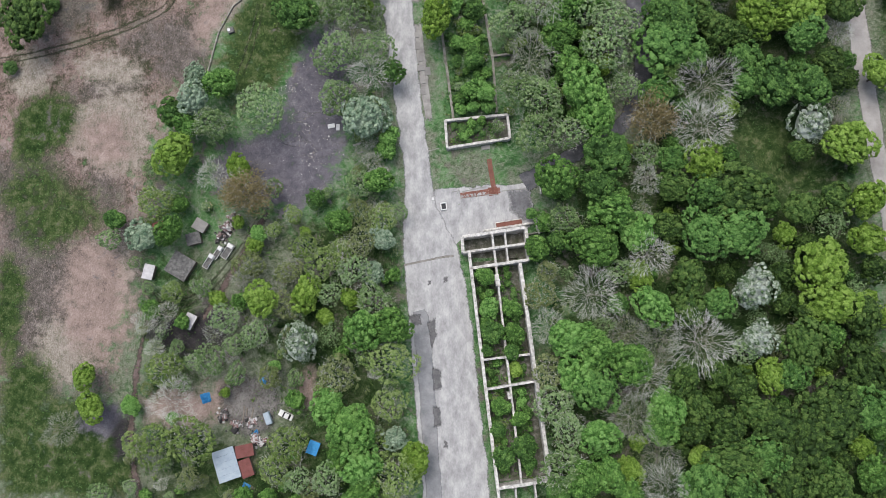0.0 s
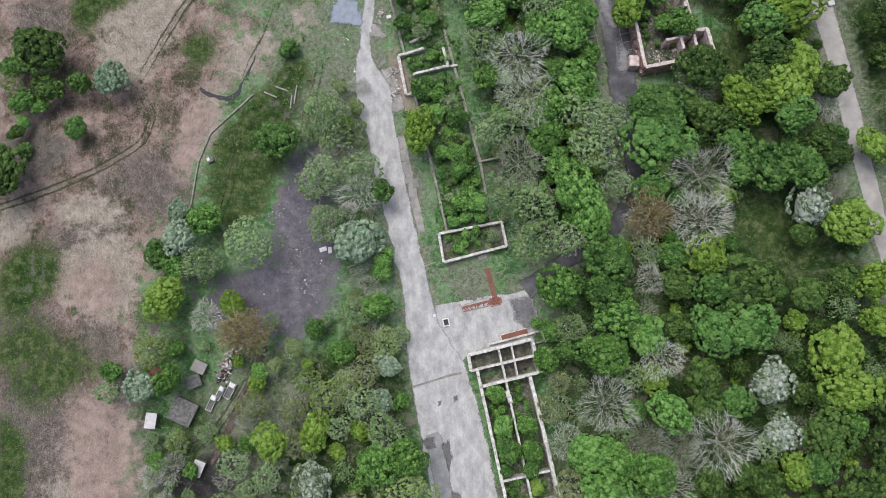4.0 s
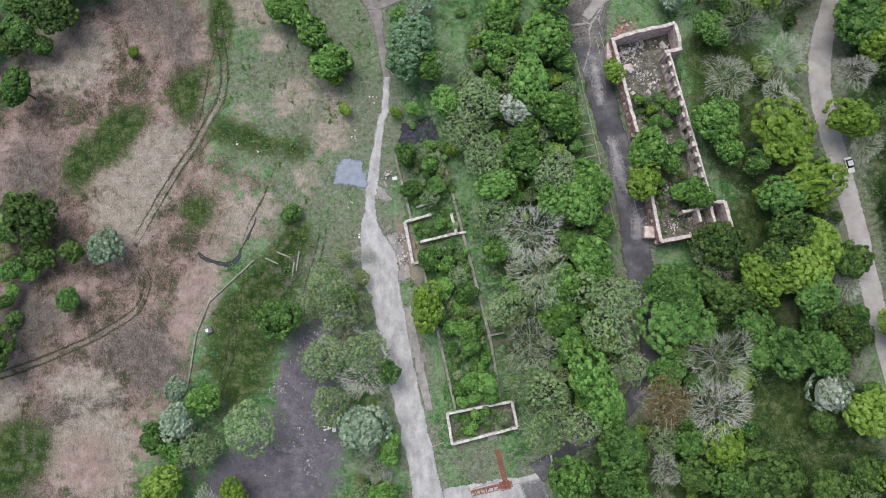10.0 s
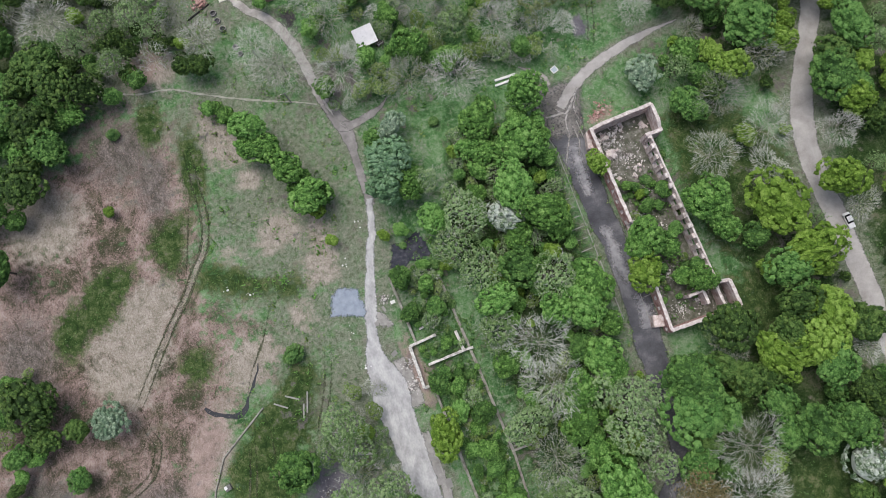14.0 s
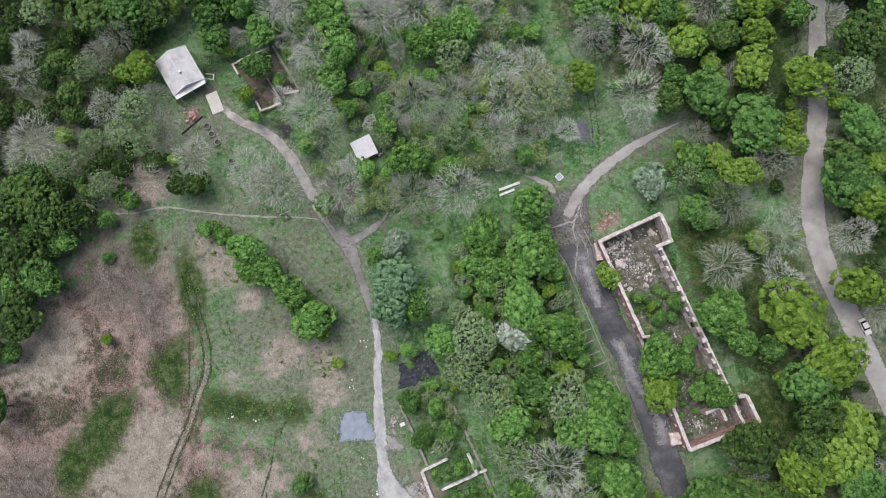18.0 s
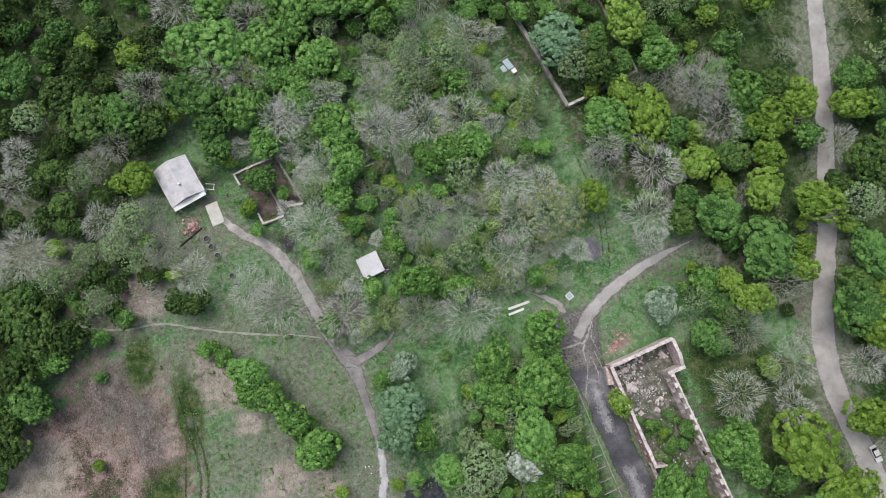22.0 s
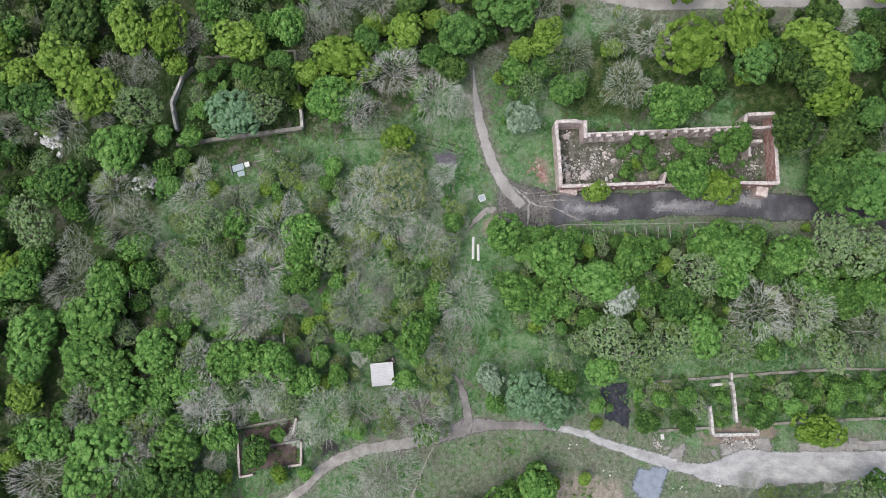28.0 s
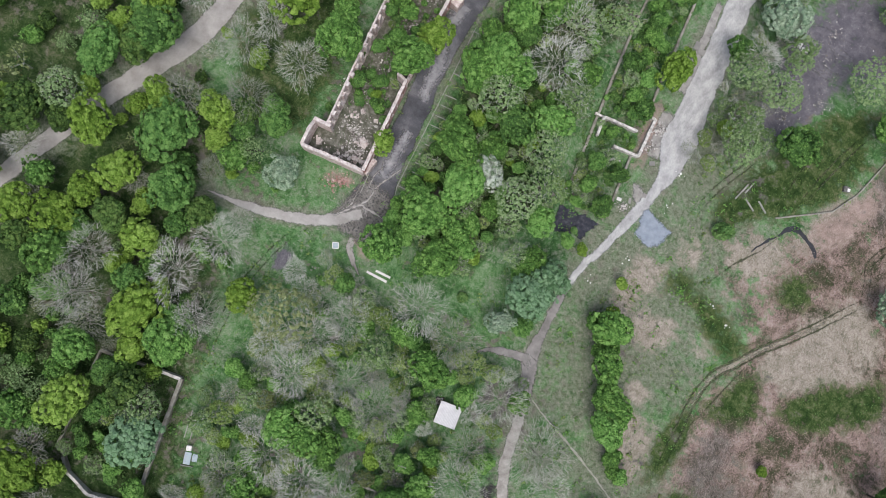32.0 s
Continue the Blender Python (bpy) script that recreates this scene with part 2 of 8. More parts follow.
M_GLASS = mat("dark_glass", tones((0.0062, 0.00744, 0.0093), (0.0186, 0.0205, 0.0248)), 1, 4, 0.1, 0)
M_TYRE = mat("tyre_rubber", tones((0.0093, 0.0093, 0.0093), (0.0248, 0.0248, 0.0248)), 4, 20, 0.8, 0.1)
M_SILVER = mat("silver_paint", tones((0.31, 0.322, 0.341), (0.409, 0.422, 0.434)), 1, 6, 0.35, 0, metal=0.3)
M_WOOD = mat("weathered_board", tones((0.112, 0.093, 0.0744), (0.198, 0.174, 0.149)), 1, 12, 0.9, 0.3, vary=0.4)
M_SCRAP = mat("scrap", [(0.25, (0.031, 0.031, 0.031)), (0.45, (0.217, 0.205, 0.198)), (0.6, (0.136, 0.0372, 0.031)), (0.75, (0.434, 0.434, 0.434))], 1.5, 8, 0.8, 0.2, island=0.9)
M_RUT = mat("trodden_earth", tones((0.03, 0.042, 0.018), (0.055, 0.066, 0.034), (0.1, 0.1, 0.066)), 0.3, 3, 0.95, 0.2, ragged=0.7)
M_PALE = mat("pale_trodden_grass", tones((0.17, 0.152, 0.12), (0.24, 0.218, 0.178), (0.3, 0.272, 0.23)), 0.3, 3, 0.95, 0.2, ragged=2.3, crisp=1.0)
M_SOIL = mat("reddish_soil", tones((0.05, 0.038, 0.034), (0.1, 0.075, 0.068), (0.17, 0.135, 0.125)), 0.4, 4, 0.95, 0.3, ragged=1.0)
M_WATER = mat("still_dark_water", tones((0.018, 0.02, 0.026), (0.034, 0.036, 0.042)), 0.5, 4, 0.6, 0.02)
M_DRY = mat("dry_reed", tones((0.17, 0.132, 0.112), (0.235, 0.187, 0.16), (0.31, 0.26, 0.225)), 0.06, 1.2, 0.95, 0, island=0.5)
M_GRASS = mat("grass_blades", tones((0.048, 0.11, 0.028), (0.088, 0.172, 0.052), (0.152, 0.23, 0.09)), 0.06, 1.5, 0.9, 0, island=0.5)

# ---- mesh helpers ----
def mesh_from(name, verts, faces, material):
    me = bpy.data.meshes.new(name)
    me.from_pydata([tuple(map(float, v)) for v in verts], [], [tuple(map(int, f)) for f in faces])
    me.materials.append(material)
    me.update()
    return me


def mesh_np(name, verts, tris, material):
    me = bpy.data.meshes.new(name)
    me.vertices.add(len(verts)); me.vertices.foreach_set("co", np.asarray(verts, np.float32).ravel())
    me.loops.add(3 * len(tris)); me.loops.foreach_set("vertex_index", np.asarray(tris, np.int32).ravel())
    me.polygons.add(len(tris)); me.polygons.foreach_set("loop_start", np.arange(0, 3 * len(tris), 3, dtype=np.int32))
    me.materials.append(material)
    me.update(calc_edges=True)
    me.shade_flat()
    return me


def thing(name, label, category, at=(0, 0, 0), turn=0.0, group="", kind=""):
    ob = new(name)
    ob.matrix_basis = pose(*at, 0, 0, turn)
    return tagged(ob, label, category, group, kind)


def part(name, bm, material, parent=None, label=""):
    me = bpy.data.meshes.new(name)
    bm.to_mesh(me); bm.free()
    me.materials.append(material)
    ob = new(name, me)
    ob.parent = parent
    if label:
        ob["label"] = label
    return ob


def meshpart(name, me, parent, m=None, label=""):
    ob = new(name, me)
    ob.parent = parent
    if m is not None:
        ob.matrix_basis = m
    if label:
        ob["label"] = label
    return ob


def box(bm, lo, hi, m=None, bevel=0.0):
    c, s = [(a + b) / 2 for a, b in zip(lo, hi)], [b - a for a, b in zip(lo, hi)]
    mm = Matrix.Translation(c) @ Matrix.Diagonal((*s, 1))
    r = bmesh.ops.create_cube(bm, size=1, matrix=(m or Matrix()) @ mm)
    if bevel:
        es = list({e for v in r["verts"] for e in v.link_edges})
        bmesh.ops.bevel(bm, geom=es, offset=bevel, segments=1, affect="EDGES")
    return bm


def cyl(bm, r1, r2, z0, z1, n=16, m=None):
    bmesh.ops.create_cone(bm, cap_ends=True, segments=n, radius1=r1, radius2=r2, depth=z1 - z0, matrix=(m or Matrix()) @ Matrix.Translation((0, 0, (z0 + z1) / 2)))
    return bm


def fine(points, step=1.0):
    """A smooth line through points, cut into short steps."""
    p = np.array(points, float)
    ext = np.vstack([2 * p[0] - p[1], p, 2 * p[-1] - p[-2]])
    out = []
    for i in range(len(p) - 1):
        a, b, c, d = ext[i:i + 4]
        n = max(1, int(np.linalg.norm(c - b) / step))
        for k in range(n):
            t = k / n
            out.append(0.5 * (2 * b + (c - a) * t + (2 * a - 5 * b + 4 * c - d) * t * t + (3 * b - a - 3 * c + d) * t ** 3))
    return np.array(out + [p[-1]])


def ribbon(name, rows, z, material, label, category, wobble=0.3, rough=0.35):
    """A road along rows of x, y, width, with uneven edges and a thickness."""
    line = fine(rows, 0.7)
    d = np.gradient(line[:, :2], axis=0)
    d /= np.linalg.norm(d, axis=1)[:, None] + 1e-9
    side = np.stack([-d[:, 1], d[:, 0]], 1)
    n = len(line)
    verts, faces = [], []
    K = 6
    edge = []
    for i in range(n):
        w = line[i, 2] / 2
        wl = w + wobble * noise.noise((i * rough, 3.1, z)) + 0.3 * wobble * noise.noise((i * rough * 2.3, 9.1, z))
        wr = w + wobble * noise.noise((i * rough, 7.7, z)) + 0.3 * wobble * noise.noise((i * rough * 2.3, 1.1, z))
        row = [(-wr, -0.1)] + [(-wr + (wl + wr) * k / K, z) for k in range(K + 1)] + [(wl, -0.1)]
        for s, h in row:
            edge.append(max(0.0, min(s + wr, wl - s)))
            verts.append((line[i, 0] + side[i, 0] * s, line[i, 1] + side[i, 1] * s, h))
    R = K + 3
    for i in range(n - 1):
        for k in range(R - 1):
            faces.append((i * R + k, i * R + k + 1, (i + 1) * R + k + 1, (i + 1) * R + k))
    me = mesh_from(name, verts, [f[::-1] for f in faces], material)
    me.attributes.new("edge", "FLOAT", "POINT").data.foreach_set("value", np.array(edge, np.float32))
    return tagged(new(name, me), label, category, "", "structure")


def pad(name, points, z, material, label, category, wobble=0.5, kind="structure", parent=None):
    """A flat patch of ground cover with an uneven outline."""
    p = np.array(points + points[:1], float)
    out = []
    for a, b in zip(p[:-1], p[1:]):
        n = max(1, int(np.linalg.norm(b - a) / 0.8))
        out += [a + (b - a) * k / n for k in range(n)]
    c = np.mean(out, axis=0)
    ring = []
    for q in out:
        u = (q - c) / (np.linalg.norm(q - c) + 1e-9)
        ring.append(q + u * wobble * (noise.noise((q[0] * 0.4, q[1] * 0.4, 1)) + 0.6 * noise.noise((q[0] * 1.5, q[1] * 1.5, 4))))
    n = len(ring)
    bm = bmesh.new()
    layer = bm.verts.layers.float.new("edge")
    top = [bm.verts.new((*q, z)) for q in ring]
    low = [bm.verts.new((*q, -0.1)) for q in ring]
    core = []
    for q in ring:
        d = np.linalg.norm(q - c)
        s = min(1.5, 0.5 * d)
        v = bm.verts.new((*(q + (c - q) * s / (d + 1e-9)), z))
        v[layer] = s
        core.append(v)
    mid = bm.verts.new((*c, z))
    mid[layer] = 2.0
    for i in range(n):
        bm.faces.new((top[i], top[(i + 1) % n], core[(i + 1) % n], core[i]))
        bm.faces.new((core[i], core[(i + 1) % n], mid))
        bm.faces.new((top[i], low[i], low[(i + 1) % n], top[(i + 1) % n]))
    bmesh.ops.recalc_face_normals(bm, faces=bm.faces)
    ob = part(name, bm, material, parent)
    return tagged(ob, label, category, "", kind) if parent is None else ob


def inside(px, py, poly):
    """Which of the points lie in the polygon."""
    poly = np.array(poly, float)
    res = np.zeros(np.shape(px), bool)
    j = len(poly) - 1
    for i in range(len(poly)):
        (xi, yi), (xj, yj) = poly[i], poly[j]
        hit = ((yi > py) != (yj > py)) & (px < (xj - xi) * (py - yi) / (yj - yi + 1e-12) + xi)
        res ^= hit
        j = i
    return res


def far_from(px, py, line):
    """The distance of points from a line of points."""
    best = np.full(np.shape(px), 1e9)
    for (ax, ay), (bx, by) in zip(line[:-1], line[1:]):
        dx, dy = bx - ax, by - ay
        t = np.clip(((px - ax) * dx + (py - ay) * dy) / (dx * dx + dy * dy + 1e-9), 0, 1)
        best = np.minimum(best, np.hypot(px - ax - t * dx, py - ay - t * dy))
    return best


# ---- plan: roads and ground ----
MAIN = [(-1, -75, 18), (-3.0, -41, 18.2), (-5.7, -14.3, 17.6), (-7.6, 6.9, 17.2), (-9.8, 22.4, 15.8), (-12.6, 34, 11), (-13.4, 44, 8.2),
        (-14.9, 56.3, 8), (-17.3, 73.1, 8.2), (-18.8, 88, 8.4), (-20.0, 97, 9.5), (-20.6, 104, 10.5), (-21.9, 112, 7), (-21.9, 117.5, 4.2),
        (-20.5, 127.3, 3.6), (-17.4, 140.1, 2.9), (-14.8, 149, 2.6), (-13.6, 157, 2.4)]
DIRT = [(-13.7, 155, 2.8), (-14.3, 166, 2.7), (-14.7, 172.4, 3.2), (-15.3, 177.6, 4.8), (-17.2, 182.4, 4.2), (-19.3, 187.2, 3.6), (-20.8, 192.8, 3.5), (-22.3, 199.4, 3.4), (-25.0, 208.6, 3.4),
        (-30.0, 216.6, 3.2), (-35.8, 221.4, 2.6), (-39.7, 227, 2.4)]
BRANCH = [(-16.8, 179.6, 3.6), (-14.0, 179.0, 3.2), (-10.7, 179.7, 2.7), (-7.1, 180.8, 2.4), (-4.0, 182.2, 1.8), (-1.6, 184.4, 0.9)]
ASPHALT = [(45.8, 174.5, 5), (45.0, 167, 11), (44.8, 160.3, 10), (45.7, 152.0, 8.5), (47.3, 137.5, 8), (49.2, 124.7, 7.5), (50.4, 110.3, 8), (50.2, 97.6, 8),
           (50.5, 82.0, 6), (49.3, 69.9, 5), (42.0, 58.7, 5), (33.9, 54.3, 5), (24.2, 48.7, 5), (16, 43.7, 6)]
LANE = [(44.9, 168.5, 3), (49.3, 173.0, 3.6), (56.4, 177.5, 3.6), (64.8, 180.9, 3.2), (72.8, 183.1, 2.6), (78, 184.2, 1.6), (84, 185, 0.8)]
GRAVEL = [(175, 345, 5), (160, 300, 5), (146, 260, 5), (136.4, 225.0, 5.4), (131.0, 207.0, 5.4), (126.0, 193.1, 5.6), (120.4, 177.6, 6.0), (114.2, 163, 6.6), (109.2, 150.5, 6.8),
          (107.3, 137, 6.6), (108.4, 122, 6.6), (110, 106, 6.2), (111.0, 90, 6), (112, 72, 5.6), (113.1, 53.4, 5.4), (114.6, 39.0, 5.4), (117.4, 15.8, 5.2), (122, -20, 5), (128, -90, 5)]
ROADS = [MAIN, DIRT, BRANCH, ASPHALT, LANE, GRAVEL]
FIELD = [(-230, -14), (-108, -14.6), (-95.2, -5.4), (-94.6, 10.1), (-94.5, 26), (-92.5, 40.6), (-90, 58.8), (-81, 71.4), (-75.5, 83.3), (-73, 94), (-66.5, 105.8),
         (-60, 112), (-57, 121), (-62, 131), (-66, 141), (-62.5, 152), (-60, 158), (-62, 170), (-62.4, 181.9), (-70.7, 194.7), (-84.6, 204.5), (-95.4, 191.5), (-105.3, 181.7), (-121, 173.8), (-230, 165)]
CINDER = [(-71.9, 45), (-70, 53), (-63.6, 55.4), (-55.5, 61.5), (-52.5, 73.4), (-47.2, 83.2), (-41, 92.5), (-37.2, 92), (-35.2, 82.0), (-36.8, 75.1), (-33.6, 55.6), (-36.7, 42), (-45.4, 35.7), (-55.1, 37.7), (-62, 41)]
# green hollows in the field: x, y, half sizes, turn
LUSH = [(84, 51, 11, 8, -20), (-115, 36, 11, 8, 20), (-121, -12, 7, 9, 0), (-58, 88, 9, 15, -22), (-52, 101, 8, 8, 0), (-122.5, 62.1, 9.3, 7.8, 20), (-122.4, 42.9, 9.3, 7.8, 0), (-128.8, 6.7, 2.3, 9.3, 0), (-70.3, 194.3, 3.4, 6.2, 0), (-60.5, 178.9, 3.4, 9.3, 0)]
# pale flattened reed and dark trodden reed, the same way
FLAT = [(-70.4, 99.4, 4.7, 10.2, -23), (-102.9, 14.9, 7.1, 11.6, -15), (-111.7, -2.9, 7.8, 7.8, 0), (-102.5, 64.8, 9.3, 6.2, 20), (-128.2, 76.2, 5.4, 4.7, 0), (-45.6, 171.3, 3.4, 2.7, 0), (-40.9, 154.4, 5.4, 3.9, 0), (-29.2, 147, 2.8, 9.3, 0), (-66.7, 210.6, 7, 5.4, 0), (-105.8, 171.8, 9.3, 9.3, 30), (-104.8, 171.4, 9.3, 9.3, 0)]
TRODDEN = [(-117, 4, 12, 28, 0), (-128, 46, 14, 10, 0), (-104, 44, 5, 10, 20), (-96, 22, 5, 14, 10), (-88.7, 88.4, 11.6, 6.2, 10), (-105.7, 72.9, 10.8, 4.7, 10), (-120.4, 98.3, 9.3, 5.4, 0), (-124.6, 19.7, 7.8, 21.7, 0), (-121.2, -7.1, 5.6, 7.8, 0), (-116.6, 135.8, 7.8, 10.8, 0), (-80.8, 189.2, 9.3, 7.8, 0), (-72.5, 177.5, 4, 9.3, 0)]
BARE = [(-72.5, 101, 3.5, 10, -28), (-103, 10, 10, 13, 10), (-104, 57, 8, 9, 0), (-63, -15, 6, 5, 0), (-44, 60, 0.1, 0.1, 0), (-49, 76.5, 1.5, 4, 0),
        (-67, 213, 4, 8, -30), (55.5, 163.5, 4, 1.6, 10), (-12, 107, 2.2, 8, 8), (40, 176.5, 4, 1.5, -20), (-43, -12, 3, 6, 0), (-78, -18, 10, 5, 0)]
SOOT = [(-100, -21, 6, 4, 0), (57, 190, 2.2, 3, 0)]
BURNT = [(-78, 1.5, 8.5, 4.5, -10), (-72, 4, 5, 4, 0), (-23.9, 214.9, 2.6, 4.4, 20), (-93, -26, 3, 5, 0)]
# patches with a plain outline: green hollows, pale reed, bare earth, trodden reed
GREEN = [[(-105.1, 139.3), (-101.7, 141.3), (-99.7, 146.7), (-98.5, 152.3), (-90.8, 156.1), (-82.6, 156.5), (-82.2, 151.5), (-85.7, 148.7), (-88.6, 143.4), (-92.0, 140.7), (-98.6, 139.2), (-100.4, 137.0)],
         [(-73.6, 127.4), (-65.6, 130.3), (-65.1, 122.2), (-66.5, 117.7), (-73.2, 117.9), (-74.9, 120.5)],
         [(-69.3, 145.8), (-62.2, 148.5), (-52.8, 145.4), (-43.6, 141.6), (-44.3, 135.2), (-53.4, 139.8), (-64.3, 143.4)],
         [(-82.5, 158.2), (-75.5, 163.0), (-67.0, 166.7), (-60.6, 164.9), (-64.1, 162.1), (-74.2, 159.4), (-79.5, 155.2)],
         [(-60.1, 194.9), (-58.7, 184.2), (-59.0, 172.3), (-61.2, 171.7), (-61.3, 182.9), (-61.7, 195.1)],
         [(-132.2, 68.4), (-122.3, 71.9), (-115.5, 65.6), (-117.8, 57.4), (-125.1, 50.5), (-131.6, 49.3)],
         [(-72.2, 79.3), (-69.0, 93.7), (-64.7, 99.5), (-56.2, 107.6), (-53.6, 110.9), (-45.2, 110.3), (-48.4, 86.1), (-52.9, 73.7), (-66.1, 65.4), (-66.8, 74.7)]]
GREEN += [[(-67.9, 143.9), (-65.7, 149.6), (-59.7, 151.0), (-51.9, 147.1), (-43.6, 141.6), (-35.4, 142.4), (-36.3, 133.2), (-45.3, 135.0), (-55.3, 139.9)], [(-74.7, 128.7), (-64.7, 127.4), (-65.4, 118.4), (-72.0, 117.3), (-76.4, 121.6)], [(-60.8, 184.0), (-58.0, 181.5), (-59.8, 168.8), (-63.2, 163.3), (-62.6, 172.9)], [(-70.1, 165.3), (-64.4, 162.0), (-68.4, 151.9), (-72.1, 146.7), (-74.4, 153.7), (-79.1, 161.5)]]
GREEN += [[(-96.7, 139.3), (-104.0, 130.4), (-108.6, 137.6), (-106.3, 146.3), (-100.2, 150.1)], [(-66.6, 122.4), (-75.0, 117.9), (-77.1, 124.4), (-72.7, 129.4), (-66.8, 127.9)]]
GREEN += [[(-128.4, -17.7), (-109.6, -14.6), (-91.9, -20.6), (-89.0, -41.6), (-126.2, -41.9)], [(-132.3, 26.0), (-127.4, 26.0), (-123.8, 13.3), (-124.7, -5.4), (-129.3, -7.0)]]
GREEN += [[(72.2, 162.1), (92.8, 160.6), (102.0, 135.9), (86.9, 131.7), (78.6, 113.8), (76.5, 110.9), (72.8, 140.4)], [(70.5, 111.8), (83.2, 113.1), (95.1, 103.5), (89.3, 90.4), (72.9, 92.8)], [(-51.8, 110.8), (-39.5, 121.6), (-37.1, 115.0), (-44.7, 103.6), (-51.2, 101.4)], [(74.1, 157.1), (82.3, 148.4), (83.1, 132.6), (76.4, 131.5), (71.6, 145.2)]]
STRAW = [[(-85.7, 148.7), (-70.4, 148.1), (-72.3, 144.2), (-76.3, 136.7), (-81.7, 129.4), (-100.8, 132.2), (-99.6, 136.9), (-90.4, 140.4), (-88.5, 144.2)],
         [(-100.8, 132.2), (-76.5, 133.5), (-77.0, 128.7), (-87.7, 116.0), (-100.0, 121.0)],
         [(-60.1, 153.1), (-52.2, 151.1), (-52.8, 145.4), (-59.0, 148.0)],
         [(-59.6, 126.2), (-49.9, 128.0), (-47.1, 124.4), (-56.1, 114.6), (-63.9, 115.7)],
         [(-113.9, 67.1), (-100.6, 70.4), (-90.7, 63.8), (-94.0, 47.6), (-107.0, 48.5), (-113.7, 55.5)]]
STRAW += [[(-62.0, 155.2), (-50.8, 151.1), (-52.4, 147.0), (-59.8, 150.7), (-63.7, 152.8)], [(-30.8, 153.8), (-27.6, 146.4), (-32.2, 135.1), (-36.1, 133.9), (-35.7, 142.4)], [(-47.8, 156.8), (-38.0, 157.2), (-40.5, 151.8), (-45.1, 145.2), (-48.6, 152.5)], [(-42.2, 134.9), (-35.9, 134.6), (-35.6, 126.7), (-41.9, 123.9)]]
STRAW += [[(-131.6, 84.2), (-124.9, 84.2), (-122.5, 78.5), (-124.8, 72.7), (-131.5, 73.4)], [(-114.1, 81.4), (-105.8, 83.6), (-95.1, 80.8), (-92.8, 74.6), (-102.3, 75.5), (-111.8, 73.9)]]
STRAW += [[(-54.3, 194.0), (-46.7, 187.5), (-43.1, 174.9), (-52.8, 176.4), (-57.7, 185.8)], [(-34.2, 150.0), (-28.2, 149.1), (-29.6, 134.6), (-34.7, 135.4)]]
EARTH = [[(-69.3, 110.6), (-65.3, 108.6), (-66.2, 101.4), (-70.0, 96.8), (-73.2, 91.0), (-75.6, 85.0), (-80.2, 86.8), (-79.1, 96.3), (-77.1, 102.8), (-73.6, 107.9)],
         [(-113.2, 26.3), (-98.7, 27.0), (-96.2, 8.1), (-100.1, -0.8), (-112.7, 1.4)]]
WORN = [[(-92.4, 91.1), (-85.7, 92.4), (-82.4, 86.9), (-74.1, 82.9), (-75.8, 77.9), (-82.5, 74.2), (-90.7, 74.8)],
         [(-131.4, 43.6), (-120.0, 42.8), (-121.1, 22.1), (-130.8, 22.7)],
         [(-130.5, 13.3), (-120.8, 8.0), (-114.2, -3.1), (-120.4, -8.8), (-130.0, -5.2)]]
# field tracks: line, half gauge, rut width, pale middle
FIELD_RUTS = [([(-61.3, 185), (-61, 180), (-60.6, 172), (-60.2, 163), (-62, 155), (-66, 149), (-69.4, 143.5), (-77.8, 132.5), (-88.8, 115.8)], 1.0, 0.9, 0),
        ([(-60.4, 166), (-61.6, 157), (-65.6, 149.5), (-69.4, 143.5), (-77.8, 132.5), (-82, 126)], 0.0, 0, 2.6),
        ([(-62.5, 172), (-64.3, 165.5), (-67.4, 153), (-69.6, 144.6)], 0.0, 0.8, 0),
        ([(-88.8, 115.8), (-86.6, 109), (-85.1, 105.9), (-88.1, 98.3), (-96.2, 93.4), (-108.2, 88.7), (-127.2, 83.6), (-150, 80)], 0.9, 0.9, 0),
        ([(-47.7, 133.9), (-51.5, 125.5), (-56.2, 118.2), (-58.9, 111.5)], 0.0, 1.0, 0)]
MEADOW_RUTS = [([(-34, 121), (-36.7, 109.5), (-40.0, 101.3), (-43.3, 92.2)], 0.9, 0.8, 0),
        ([(-60, 100), (-61.3, 91.9), (-64.1, 80.7), (-67.8, 70.9)], 0.9, 0.8, 0),
        ([(-92, 20), (-85, 10), (-74, 13), (-64, 24), (-57, 36)], 0.9, 0.8, 0),
        ([(-55.6, 107.7), (-54.6, 102.6), (-54.6, 95.2), (-55.4, 88.0), (-56.1, 82.0)], 0.0, 0.75, 0),
        ([(-58.7, 104.3), (-62.9, 89.9), (-67.1, 74)], 0.0, 0.6, 0),
        ([(56, 178), (60, 190), (62, 205), (60, 222)], 0.85, 0.6, 0)]
FOOTPATH = [(-105.6, 214.2), (-95.3, 212.5), (-86.2, 209.7), (-77.4, 206.0), (-71.3, 204.3), (-61.9, 203.2), (-51.2, 198.4), (-40.4, 194.2), (-27.5, 189.9), (-21.7, 187.7)]
RUTS = FIELD_RUTS + MEADOW_RUTS
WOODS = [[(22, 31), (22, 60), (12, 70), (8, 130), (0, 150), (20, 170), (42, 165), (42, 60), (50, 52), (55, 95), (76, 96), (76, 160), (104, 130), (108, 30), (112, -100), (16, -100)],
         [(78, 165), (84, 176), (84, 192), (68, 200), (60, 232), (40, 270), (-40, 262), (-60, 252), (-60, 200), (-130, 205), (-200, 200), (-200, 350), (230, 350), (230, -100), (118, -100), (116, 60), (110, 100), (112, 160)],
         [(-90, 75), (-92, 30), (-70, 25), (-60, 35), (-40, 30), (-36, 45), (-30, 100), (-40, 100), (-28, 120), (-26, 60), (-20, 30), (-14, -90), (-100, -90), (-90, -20)]]

